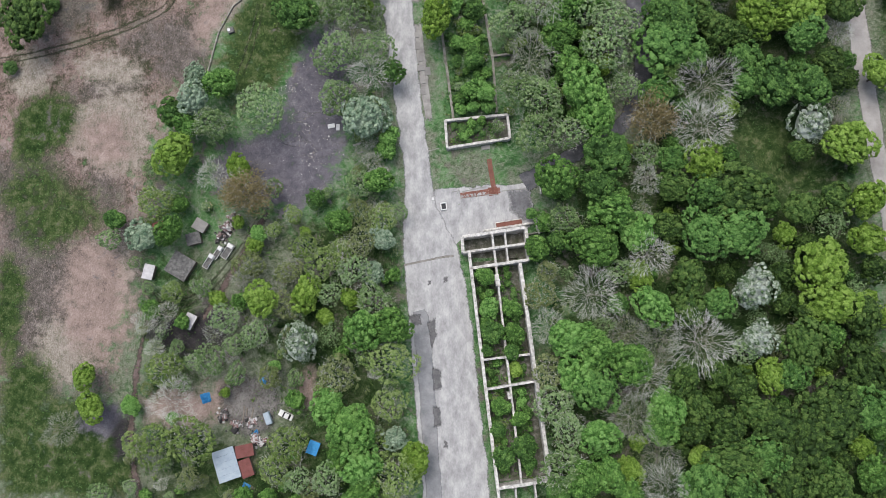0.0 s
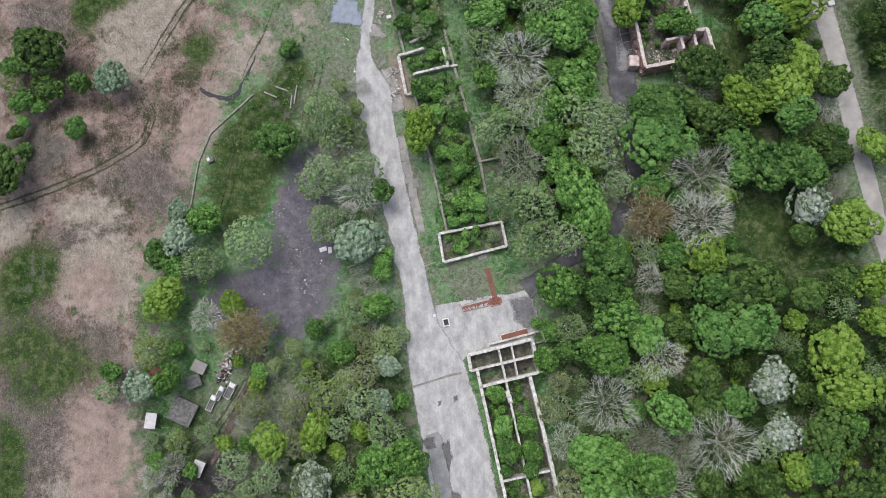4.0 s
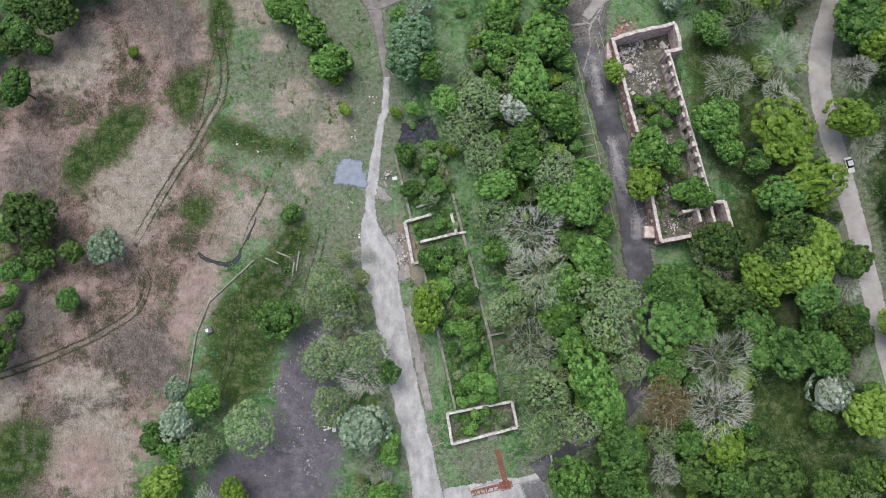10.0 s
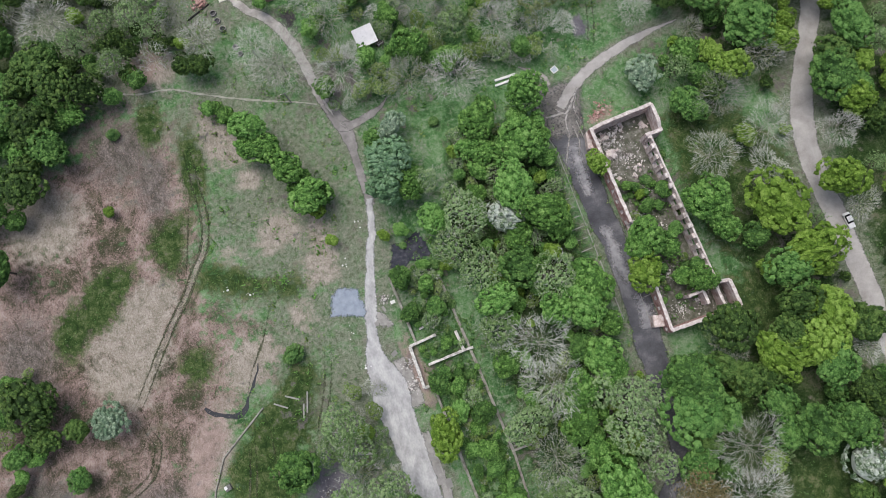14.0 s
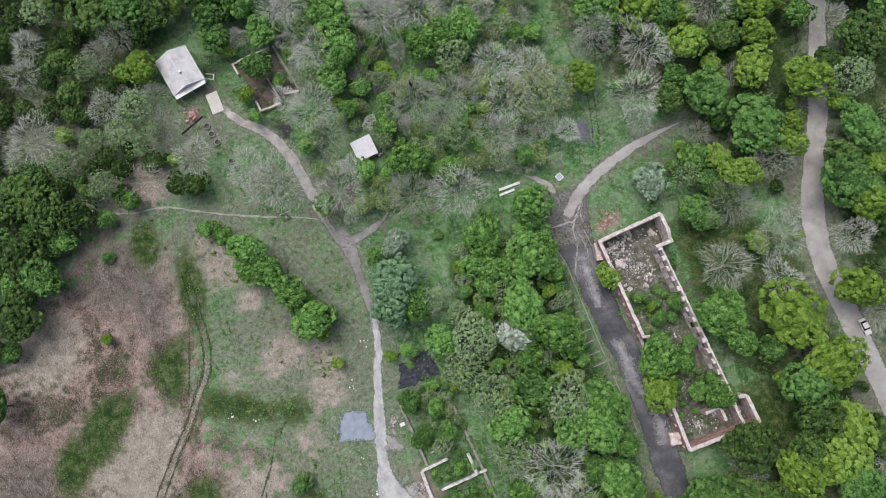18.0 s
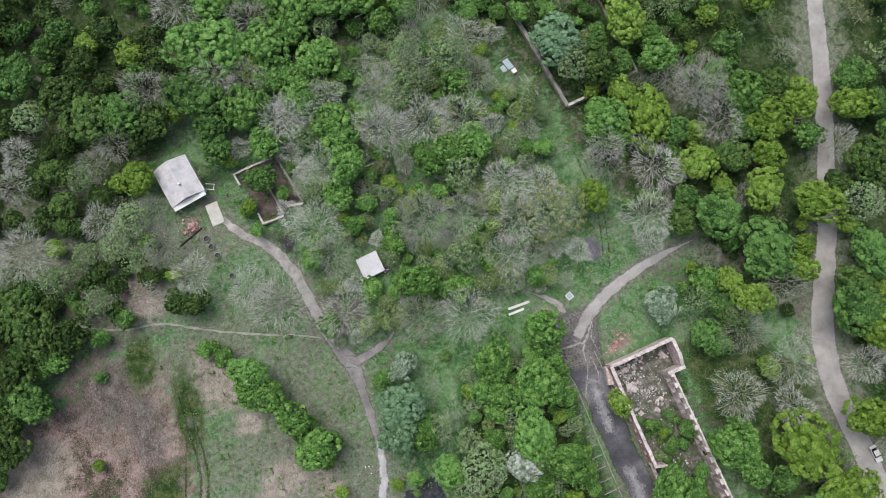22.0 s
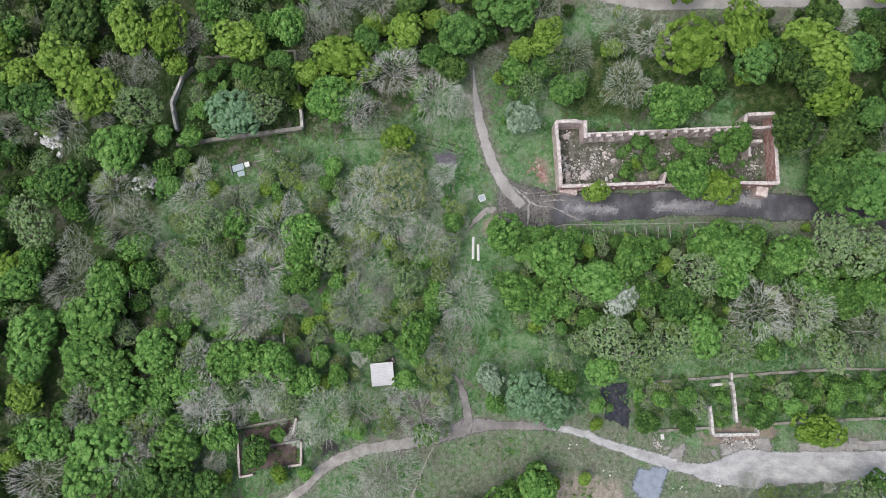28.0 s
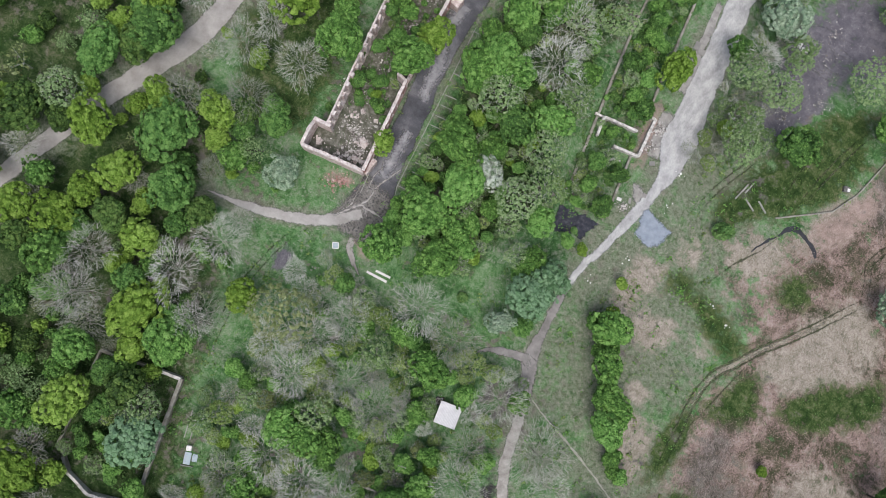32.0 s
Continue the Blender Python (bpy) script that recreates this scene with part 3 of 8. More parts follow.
xs = np.concatenate([[-3000, -1500, -800, -450, -300], np.arange(-235, 235.1, 1.9), [300, 450, 800, 1500, 3000]])
ys = np.concatenate([[-3000, -1500, -800, -400, -200], np.arange(-120, 355.1, 1.9), [450, 600, 900, 1600, 3000]])
GX, GY = np.meshgrid(xs, ys)
def soft(mask, n):
    m = mask.astype(np.float32)
    for _ in range(2):
        for ax in (0, 1):
            c = np.cumsum(np.concatenate([np.repeat(m.take([0], ax), n + 1, ax), m, np.repeat(m.take([-1], ax), n, ax)], ax), ax)
            k = m.shape[ax]
            m = (c.take(range(2 * n + 1, 2 * n + 1 + k), ax) - c.take(range(k), ax)) / (2 * n + 1)
    return m


def blobs(rows):
    out = np.zeros(GX.shape, np.float32)
    for x, y, a, b, turn in rows:
        c, s = math.cos(radians(turn)), math.sin(radians(turn))
        u, v = (GX - x) * c + (GY - y) * s, -(GX - x) * s + (GY - y) * c
        out = np.maximum(out, np.clip(1.35 - 0.8 * np.hypot(u / a, v / b), 0, 1))
    return out


def plots(rows):
    out = np.zeros(GX.shape, np.float32)
    for row in rows:
        out = np.maximum(out, soft(inside(GX, GY, row), 1))
    return out


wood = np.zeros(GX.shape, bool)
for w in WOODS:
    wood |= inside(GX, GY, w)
verge = np.zeros(GX.shape, np.float32)
for road, reach in ((GRAVEL, 7.5), (ASPHALT, 6.5), (DIRT, 3.0), (LANE, 3.0), (MAIN, 6.5)):
    verge = np.maximum(verge, 0.75 * np.clip(1.6 - far_from(GX, GY, [r[:2] for r in road]) / reach, 0, 1))
SCRUB = [(-38, 150, 24, 50, 0), (-95.1, -4.6, 8, 16, 0), (-66, 224, 20, 13, 0), (-50, 220, 12, 8, 0), (-92, 232, 20, 14, 0), (-44, 160, 12, 34, 0), (-54, 188, 22, 12, 20), (-76, 208, 16, 8, 0), (-30, 110, 6, 26, 0), (-112, -38, 34, 24, 0), (-42, 200, 16, 10, 0), (-42, 135, 12, 26, 0), (-35, 175, 10, 18, 0), (-62, 20, 14, 18, 0), (-60, -15, 18, 14, 0), (2, 48, 7, 5, 0), (-12, 80, 3, 18, 8)]
OLIVE = [(-60.6, 137.8), (-55.6, 138.7), (-48.5, 135.1), (-42.9, 132.0), (-45.6, 121.9), (-54.7, 110.9), (-63.5, 113.3), (-63.3, 127.0)]
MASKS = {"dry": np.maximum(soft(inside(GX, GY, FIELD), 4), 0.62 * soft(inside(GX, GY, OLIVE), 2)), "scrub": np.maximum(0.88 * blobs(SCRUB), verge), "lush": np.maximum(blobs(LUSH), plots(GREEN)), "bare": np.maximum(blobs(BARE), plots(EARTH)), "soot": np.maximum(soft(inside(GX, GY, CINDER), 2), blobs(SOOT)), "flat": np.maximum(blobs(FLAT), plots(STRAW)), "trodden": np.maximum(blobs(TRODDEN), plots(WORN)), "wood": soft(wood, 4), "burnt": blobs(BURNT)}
gv = np.stack([GX, GY, 0 * GX], -1).reshape(-1, 3)
ny, nx = GX.shape
idx = np.arange(ny * nx).reshape(ny, nx)
a, b, c, d = idx[:-1, :-1].ravel(), idx[:-1, 1:].ravel(), idx[1:, 1:].ravel(), idx[1:, :-1].ravel()
tris = np.concatenate([np.stack([a, b, c], 1), np.stack([a, c, d], 1)])


def ground_material():
    m = bpy.data.materials.new("field_and_woodland_ground")
    m.use_nodes = True
    nt = m.node_tree
    N, L = nt.nodes.new, nt.links.new
    bsdf = nt.nodes["Principled BSDF"]
    bsdf.inputs["Roughness"].default_value, bsdf.inputs["Specular IOR Level"].default_value = 1.0, 0.1
    geo = N("ShaderNodeNewGeometry")

    def tex(scale, detail=6, rough=0.6, stretch=None, twist=0.0):
        n = N("ShaderNodeTexNoise")
        n.inputs["Distortion"].default_value = twist
        n.inputs["Scale"].default_value, n.inputs["Detail"].default_value, n.inputs["Roughness"].default_value = scale, detail, rough
        p = geo.outputs["Position"]
        if stretch:
            mp = N("ShaderNodeMapping"); mp.inputs["Scale"].default_value = stretch; mp.inputs["Rotation"].default_value = (0, 0, 0.6)
            L(p, mp.inputs[0]); p = mp.outputs[0]
        L(p, n.inputs[0])
        return n.outputs[0]

    def calc(op, x, y=0.0, z=0.0):
        n = N("ShaderNodeMath"); n.operation = op
        for i, v in enumerate((x, y, z)):
            if isinstance(v, (int, float)):
                n.inputs[i].default_value = v
            else:
                L(v, n.inputs[i])
        return n.outputs[0]

    def ramp(fac, stops):
        n = N("ShaderNodeValToRGB")
        els = n.color_ramp.elements
        while len(els) < len(stops):
            els.new(0.5)
        for e, (p, col) in zip(els, stops):
            e.position, e.color = p, (*col, 1)
        L(fac, n.inputs[0])
        return n.outputs[0]

    def blend(fac, x, y):
        n = N("ShaderNodeMix"); n.data_type = "RGBA"
        L(fac, n.inputs[0]); L(x, n.inputs[6]); L(y, n.inputs[7])
        return n.outputs[2]

    def mask(name, edge=0.5, sharp=4.0, wob=0.9):
        at = N("ShaderNodeAttribute"); at.attribute_name = name
        w = calc("MULTIPLY_ADD", calc("SUBTRACT", calc("ADD", calc("MULTIPLY", big, 0.5), calc("MULTIPLY", mid, 0.5)), 0.5), wob * 2.6, at.outputs["Fac"])
        n = calc("MULTIPLY_ADD", calc("SUBTRACT", w, edge), sharp, 0.5)
        n.node.use_clamp = True
        return n

    big, mid, small = tex(0.035, 7), tex(0.35, 7, 0.65), tex(3.0, 5, 0.75)
    streak = tex(1.1, 6, 0.75, stretch=(1, 0.62, 1), twist=2.6)
    spots = tex(0.13, 8, 0.66, twist=0.6)
    clump = tex(0.9, 5, 0.78, twist=0.4)
    wisp = tex(0.075, 9, 0.68, twist=1.5)
    def punch(x, k=1.5):
        return calc("MULTIPLY_ADD", x, k, 0.5 - 0.5 * k)

    grain = calc("ADD", calc("MULTIPLY", mid, 0.5), calc("MULTIPLY", small, 0.5))
    fleck = calc("ADD", calc("MULTIPLY", clump, 0.5), calc("MULTIPLY", small, 0.5))
    fleck = punch(fleck, 1.5)
    mottle = punch(calc("ADD", calc("MULTIPLY", spots, 0.5), calc("MULTIPLY", fleck, 0.5)), 1.3)
    matted = punch(calc("ADD", calc("MULTIPLY", streak, 0.5), calc("ADD", calc("MULTIPLY", mid, 0.3), calc("MULTIPLY", small, 0.2))), 1.5)

    def band(x, lo, hi):
        n = calc("MULTIPLY_ADD", x, 1.0 / (hi - lo), -lo / (hi - lo))
        n.node.use_clamp = True
        return n

    grass = ramp(mottle, [(0.38, (0.028, 0.076, 0.024)), (0.45, (0.052, 0.124, 0.041)), (0.51, (0.093, 0.182, 0.075)), (0.57, (0.138, 0.216, 0.113)), (0.65, (0.215, 0.264, 0.18))])
    straw = ramp(fleck, [(0.36, (0.06, 0.086, 0.046)), (0.47, (0.108, 0.152, 0.09)), (0.55, (0.16, 0.192, 0.138)), (0.64, (0.24, 0.25, 0.206))])
    fresh = ramp(fleck, [(0.38, (0.024, 0.071, 0.018)), (0.5, (0.052, 0.132, 0.038)), (0.62, (0.106, 0.2, 0.077))])
    grass = blend(calc("MULTIPLY", band(calc("ADD", calc("MULTIPLY", wisp, 0.55), calc("MULTIPLY", clump, 0.45)), 0.49, 0.57), 0.9), grass, straw)
    grass = blend(calc("MULTIPLY", band(calc("ADD", calc("MULTIPLY", big, 0.6), calc("MULTIPLY", mid, 0.4)), 0.5, 0.56), 0.9), grass, fresh)
    scrub = ramp(fleck, [(0.34, (0.052, 0.07, 0.037)), (0.46, (0.104, 0.128, 0.082)), (0.56, (0.166, 0.182, 0.136)), (0.67, (0.255, 0.258, 0.212))])
    lush = ramp(punch(calc("ADD", calc("MULTIPLY", matted, 0.6), calc("MULTIPLY", mid, 0.4)), 1.3), [(0.34, (0.012, 0.026, 0.008)), (0.46, (0.026, 0.05, 0.014)), (0.54, (0.05, 0.077, 0.025)), (0.65, (0.12, 0.128, 0.068))])
    dry = ramp(punch(calc("ADD", calc("ADD", calc("MULTIPLY", big, 0.22), calc("MULTIPLY", spots, 0.36)), calc("MULTIPLY", matted, 0.42)), 1.9),
               [(0.38, (0.04, 0.044, 0.024)), (0.43, (0.075, 0.066, 0.047)), (0.47, (0.126, 0.095, 0.081)), (0.515, (0.192, 0.14, 0.125)), (0.565, (0.252, 0.191, 0.173)), (0.63, (0.322, 0.264, 0.243))])
    moss = ramp(fleck, [(0.38, (0.03, 0.038, 0.016)), (0.5, (0.075, 0.078, 0.042)), (0.62, (0.14, 0.132, 0.088))])
    dry = blend(calc("MULTIPLY", band(calc("ADD", calc("MULTIPLY", wisp, 0.6), calc("MULTIPLY", mid, 0.4)), 0.51, 0.64), 0.75), dry, moss)
    flat = ramp(matted, [(0.37, (0.118, 0.11, 0.082)), (0.46, (0.2, 0.18, 0.147)), (0.54, (0.282, 0.25, 0.215)), (0.63, (0.365, 0.33, 0.292))])
    trodden = ramp(matted, [(0.37, (0.04, 0.038, 0.03)), (0.47, (0.085, 0.076, 0.066)), (0.55, (0.14, 0.12, 0.11)), (0.64, (0.24, 0.205, 0.19))])
    bare = ramp(calc("ADD", calc("MULTIPLY", matted, 0.7), calc("MULTIPLY", spots, 0.3)), [(0.36, (0.1, 0.078, 0.068)), (0.45, (0.195, 0.15, 0.132)), (0.53, (0.27, 0.208, 0.183)), (0.64, (0.37, 0.304, 0.275))])
    soot = ramp(calc("ADD", calc("MULTIPLY", mid, 0.45), calc("ADD", calc("MULTIPLY", small, 0.3), calc("MULTIPLY", streak, 0.25))), [(0.38, (0.054, 0.051, 0.062)), (0.48, (0.096, 0.091, 0.108)), (0.55, (0.142, 0.135, 0.154)), (0.62, (0.235, 0.226, 0.238))])
    # leaf litter, its colour set extra dark for the shade in gaps between trees
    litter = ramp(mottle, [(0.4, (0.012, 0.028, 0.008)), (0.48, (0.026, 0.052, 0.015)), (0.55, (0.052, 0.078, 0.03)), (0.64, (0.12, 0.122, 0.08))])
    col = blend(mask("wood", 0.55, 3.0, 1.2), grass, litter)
    col = blend(mask("scrub", 0.5, 2.2, 1.7), col, scrub)
    col = blend(mask("dry", 0.5, 3.0, 1.6), col, dry)
    col = blend(mask("trodden", 0.5, 1.3, 1.6), col, trodden)
    col = blend(mask("flat", 0.42, 2.0, 1.3), col, flat)
    col = blend(mask("lush", 0.5, 2.2, 1.7), col, lush)
    col = blend(mask("bare", 0.55, 1.9, 1.2), col, bare)
    col = blend(mask("soot", 0.5, 2.6, 1.5), col, soot)
    ash = ramp(grain, [(0.36, (0.014, 0.013, 0.014)), (0.5, (0.032, 0.03, 0.032)), (0.64, (0.08, 0.074, 0.074))])
    col = blend(mask("burnt", 0.5, 2.0, 1.6), col, ash)
    L(col, bsdf.inputs["Base Color"])
    bp = N("ShaderNodeBump"); bp.inputs["Strength"].default_value, bp.inputs["Distance"].default_value = 0.6, 0.4
    L(grain, bp.inputs["Height"]); L(bp.outputs[0], bsdf.inputs["Normal"])
    return m


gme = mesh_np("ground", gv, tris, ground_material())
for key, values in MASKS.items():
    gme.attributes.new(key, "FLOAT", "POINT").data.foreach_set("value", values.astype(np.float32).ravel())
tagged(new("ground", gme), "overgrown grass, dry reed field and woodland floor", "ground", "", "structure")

ribbon("road", MAIN, 0.06, M_CONC, "wide cracked grey concrete road, narrowing to a path", "road", 0.6, 0.2)
ribbon("dirt_road", DIRT[4:], 0.05, M_DIRT, "brown dirt track with pale worn patches", "road", 0.5)
ribbon("dirt_road", DIRT[:6], 0.056, M_MUD, "dark trodden dirt track where the spur joins", "road", 0.5)
ribbon("dirt_road", BRANCH, 0.062, M_MUD, "short brown dirt spur off the track", "road", 0.4)
ribbon("asphalt_road", ASPHALT, 0.05, M_ASPH, "dark old asphalt road with pale worn stains", "road", 0.6, 0.2)
ribbon("lane_strip", [(-13.2, 8.4, 3.4), (-12.5, 5, 4.6), (-11.2, -10, 4.6), (-9.6, -32, 4.4), (-6.5, -74, 4.4)], 0.068, M_LANE, "darker bluish repaired lane of the concrete road", "road", 0.3, 0.2)
pad("apron", [(36, 168), (40, 176), (47, 176.5), (53, 174), (51, 166), (49.5, 158), (40, 160)], 0.058, M_APRON, "trodden grey-brown gravel where lane and asphalt meet", "ground", 0.8)
ribbon("lane", LANE, 0.065, M_GRAVEL, "pale gravel lane through grass", "road", 0.4)
ribbon("gravel_road", GRAVEL, 0.055, M_GRAVEL, "pale compacted gravel road at the wood's edge", "road", 0.4, 0.15)
pad("pavement", [(-9.5, 42.6), (17.3, 43.8), (19.8, 33), (16.2, 29.8), (-1, 28), (-7, 24), (-10, 31.9)], 0.04, M_CONC, "cracked concrete forecourt between the ruins", "pavement", 0.8)
pad("pavement", [(-9.5, 62), (-10.8, 75), (-13, 92), (-15.5, 92), (-13.6, 75), (-11.5, 62)], 0.035, M_BROKEN, "broken concrete slabs beside the road", "pavement", 0.9)
pad("pavement", [(-15, 113), (-12.5, 106), (-11.8, 98), (-16, 98), (-18, 112)], 0.03, M_BROKEN, "crumbling pale concrete apron beside the road", "pavement", 0.9)
pad("rubble_spread", [(-19.8, 126.3), (-16.7, 125.1), (-15.1, 120.6), (-18.7, 120.5), (-20.6, 122.2)], 0.04, M_BROKEN, "pale crushed rubble spread beside the path", "rubble", 0.8)
pad("yard", [(-68, -12), (-62, -8), (-54, -10), (-50, -16), (-53, -24), (-60, -26), (-67, -20)], 0.03, M_APRON, "trodden grey-brown yard among the shacks", "yard", 1.0)
ribbon("yard_track", [(-88.5, 7, 1.2), (-90.5, -5.4, 2), (-91, -14.6, 2.2), (-91.2, -26.6, 2.2), (-88.1, -41.6, 2.4), (-87.1, -48.5, 2.4)], 0.03, M_SOIL, "narrow brown earth track by the field's edge", "track", 0.4, 0.2)
ribbon("yard_track", [(-56, 36, 1.6), (-60, 29, 2.4), (-65, 20, 2.6), (-70, 11, 2.4), (-73, 6, 1.6)], 0.026, M_SOIL, "dark muddy track past the parked trailers", "track", 0.4, 0.2)
pad("gravel_patch", [(-30.2, 133.3), (-27.9, 134.8), (-22.3, 133.1), (-22.4, 130.1), (-21.2, 129.1), (-22.4, 124.9), (-25.9, 125.9), (-32.1, 127.3)], 0.07, M_BLUE, "blue-grey stone chippings spread beside the path", "gravel", 0.7)
pad("wet_floor", [(-10.8, 142.8), (-1.9, 144.4), (-1.2, 137), (-5.8, 136.0), (-13.1, 136.2)], 0.05, M_WETFLOOR, "black wet floor of a vanished building", "floor", 1.6)
def sidestep(line, off):
    p = fine(line, 4)
    g = np.gradient(p, axis=0)
    g /= np.linalg.norm(g, axis=1)[:, None]
    return p + off * np.stack([-g[:, 1], g[:, 0]], 1)


def taper(line, width):
    n = len(line)
    return [(x, y, width * min(1.0, 0.25 + 0.3 * min(k, n - 1 - k))) for k, (x, y) in enumerate(line)]


for i, (line, gauge, width, pale) in enumerate(RUTS):
    if pale:
        ribbon("track", taper(fine(line, 4), pale), 0.012 + 0.002 * i, M_PALE, "pale flattened grass along a field track", "track", 0.5, 0.2)
    for s in (-gauge, gauge) if gauge else (0.0,) if width else ():
        ribbon("wheel_rut", taper(sidestep(line, s), width), 0.034 + 0.002 * i, M_RUT, "dark wheel rut worn into the grass", "track", 0.25, 0.3)
ribbon("dirt_spur", [(43.6, 175.6, 1.6), (42.6, 178.2, 2.2), (40.8, 180.2, 2.0), (38.6, 182.0, 1.3), (36.6, 183.2, 0.6)], 0.05, M_DIRT, "short pinkish bare dirt spur beside white beams", "path", 0.4, 0.3)
ribbon("footpath", [(x, y, 0.75) for x, y in FOOTPATH], 0.03, M_FOOTPATH, "narrow pale trodden footpath through grass", "path", 0.3, 0.3)
ribbon("stream", [(-70.7, 112.0, 0.6), (-68.7, 110.0, 1.3), (-65.7, 108.7, 0.9), (-62.2, 107.7, 1.7), (-60.6, 108.4, 1.9), (-59.4, 109.6, 1.1), (-58.4, 112.0, 0.6), (-56.5, 114.7, 0.7), (-54.5, 118.3, 0.35), (-54.0, 120.2, 0.2)], 0.05, M_WATER, "dark still water in a narrow crooked ditch", "water", 0.3, 0.5)

# ---- ruins ----
def wall_mesh(bm, p, q, h, th=0.5, ragged=0.5, z0=-0.1, step=1.1, seed=0):
    """A broken wall from p to q: a strip with uneven top, small nicks and worn edges."""
    rng = random.Random(seed)
    p, q = Vector((*p, 0)), Vector((*q, 0))
    L = (q - p).length
    u = (q - p) / L
    s = Vector((-u.y, u.x, 0))
    n = max(2, int(L / step))
    rows = []
    for i in range(n + 1):
        c = p + u * (L * i / n)
        top = h - ragged * max(0.0, noise.noise((c.x * 0.25, c.y * 0.25, seed * 3.1))) * 1.6 - ragged * 0.3 * rng.random()
        a, b = th / 2 * rng.uniform(0.85, 1.1), th / 2 * rng.uniform(0.85, 1.1)
        k = min(0.08, th * 0.2)
        prof = [(-a, z0), (-a, top - k), (-a + k, top), (b - k, top + rng.uniform(-0.06, 0.06)), (b, top - k), (b, z0)]
        rows.append([bm.verts.new(c + s * o + Vector((0, 0, max(z, z0 + 0.05) if j not in (0, 5) else z))) for j, (o, z) in enumerate(prof)])
    for r0, r1 in zip(rows[:-1], rows[1:]):
        for k in range(5):
            f = bm.faces.new((r0[k], r0[k + 1], r1[k + 1], r1[k]))
            f.material_index = 1 if 0 < k < 4 else 0
    bm.faces.new(rows[0]); bm.faces.new(rows[-1][::-1])
    bmesh.ops.recalc_face_normals(bm, faces=bm.faces)


def wall(parent, p, q, h, th=0.5, ragged=0.5, material=None, seed=0, name="wall", label="", z0=-0.1):
    bm = bmesh.new()
    wall_mesh(bm, p, q, h, th, ragged, z0, seed=seed)
    ob = part(name, bm, material or M_WALL, parent, label)
    ob.data.materials.append(M_TOP if material in (M_REDWALL, M_PINKWALL) else material or M_WALL)
    return ob


def window_wall(parent, p, q, h, th, bays, material, seed, sill=1.0, head=2.7, share=0.5, niche=0.0):
    """A wall with a row of open window holes: sill walls, piers and one wall head over them; niche: side to which the head is set back."""
    p, q = Vector(p), Vector(q)
    side = Vector((-(q - p).y, (q - p).x)).normalized() * th * 0.26 * niche
    for i in range(bays):
        a, b = p + (q - p) * (i / bays), p + (q - p) * ((i + 1) / bays)
        m = a + (b - a) * (1 - share)
        wall(parent, a, m, h - 0.1 if niche else head, th * (1.15 if niche else 0.98), 0.9 if niche else 0.0, material, seed + i, "pier")
        wall(parent, m, b, sill, th * 0.96, 0.15, material, seed + 50 + i, "parapet")
    wall(parent, p + side, q + side, h, th * (0.46 if niche else 1.0), 0.45, material, seed + 90, "wall_head", z0=head - 0.03)


def rubble(name, spots, n, size, seed, label, material=None):
    """Loose broken blocks heaped round the spots: x, y, spread, height."""
    rng = np.random.RandomState(seed)
    vs, ts = [], []
    cube = np.array([(x, y, z) for x in (-1, 1) for y in (-1, 1) for z in (-1, 1)], float)
    quad = [(0, 1, 3), (0, 3, 2), (4, 6, 7), (4, 7, 5), (0, 4, 5), (0, 5, 1), (2, 3, 7), (2, 7, 6), (0, 2, 6), (0, 6, 4), (1, 5, 7), (1, 7, 3)]
    k = 0
    for x, y, spread, h in spots:
        for _ in range(n):
            r = abs(rng.randn()) * 0.5
            t = rng.rand() * 6.283
            s = size * rng.lognormal(0, 0.5) * np.array([1, rng.uniform(0.5, 1), rng.uniform(0.3, 0.8)])
            e = Euler(rng.uniform(-0.6, 0.6, 3).tolist()).to_matrix()
            yaw = Matrix.Rotation(rng.rand() * 6.283, 3, "Z")
            v = (cube * (1 + 0.25 * rng.uniform(-1, 1, cube.shape))) * s / 2 @ np.array(yaw @ e).T
            v += (x + spread * r * math.cos(t), y + spread * r * math.sin(t), max(0.05, h * (1 - r)) * rng.rand() + s[2] * 0.3)
            vs.append(v); ts += [(a + 8 * k, b + 8 * k, c + 8 * k) for a, b, c in quad]
            k += 1
    ob = new(name, mesh_np(name, np.concatenate(vs), ts, material or M_RUBBLE))
    return tagged(ob, label, "rubble", "", "stuff")


# long roofless barracks beside the concrete road
ruin_a = thing("ruined_barracks", "long roofless barracks of pale plastered walls, overgrown inside", "ruin")
HA = 4.8
NW, NE, SE, SW, JOG = (-1.2, 28.1), (15.9, 30.6), (16.7, 21.8), (0.7, 19.5), (-1.1, 23.9)
for i, (p, q) in enumerate([(NW, NE), (NE, SE), (JOG, NW)]):
    wall(ruin_a, p, q, HA, 0.9, 0.5, M_WALL, i)
wall(ruin_a, JOG, (15.9, 26.2), HA - 0.2, 0.7, 0.5, M_WALL, 5)
wall(ruin_a, SW, (16.7, 21.8), HA, 0.8, 0.5, M_WALL, 6)
wall(ruin_a, (6.8, 29.2), (7.9, 20.6), HA - 0.3, 0.6, 0.7, M_WALL, 7)
wall(ruin_a, (10.3, 29.7), (11.1, 21.1), HA - 0.3, 0.5, 0.7, M_WALL, 8)
window_wall(ruin_a, (0.6, 24.1), (7.7, -37.4), HA, 0.85, 16, M_WALL, 20, share=0.38)
window_wall(ruin_a, (14.2, 21.6), (21.2, -35.4), HA, 1.0, 14, M_WALL, 160, share=0.38)
wall(ruin_a, (7.7, 21.8), (13.9, -36.6), HA - 0.4, 0.6, 0.8, M_WALL, 9)
wall(ruin_a, (3.4, -4.9), (16.6, -3.3), HA - 0.2, 0.6, 0.7, M_WALL, 10)
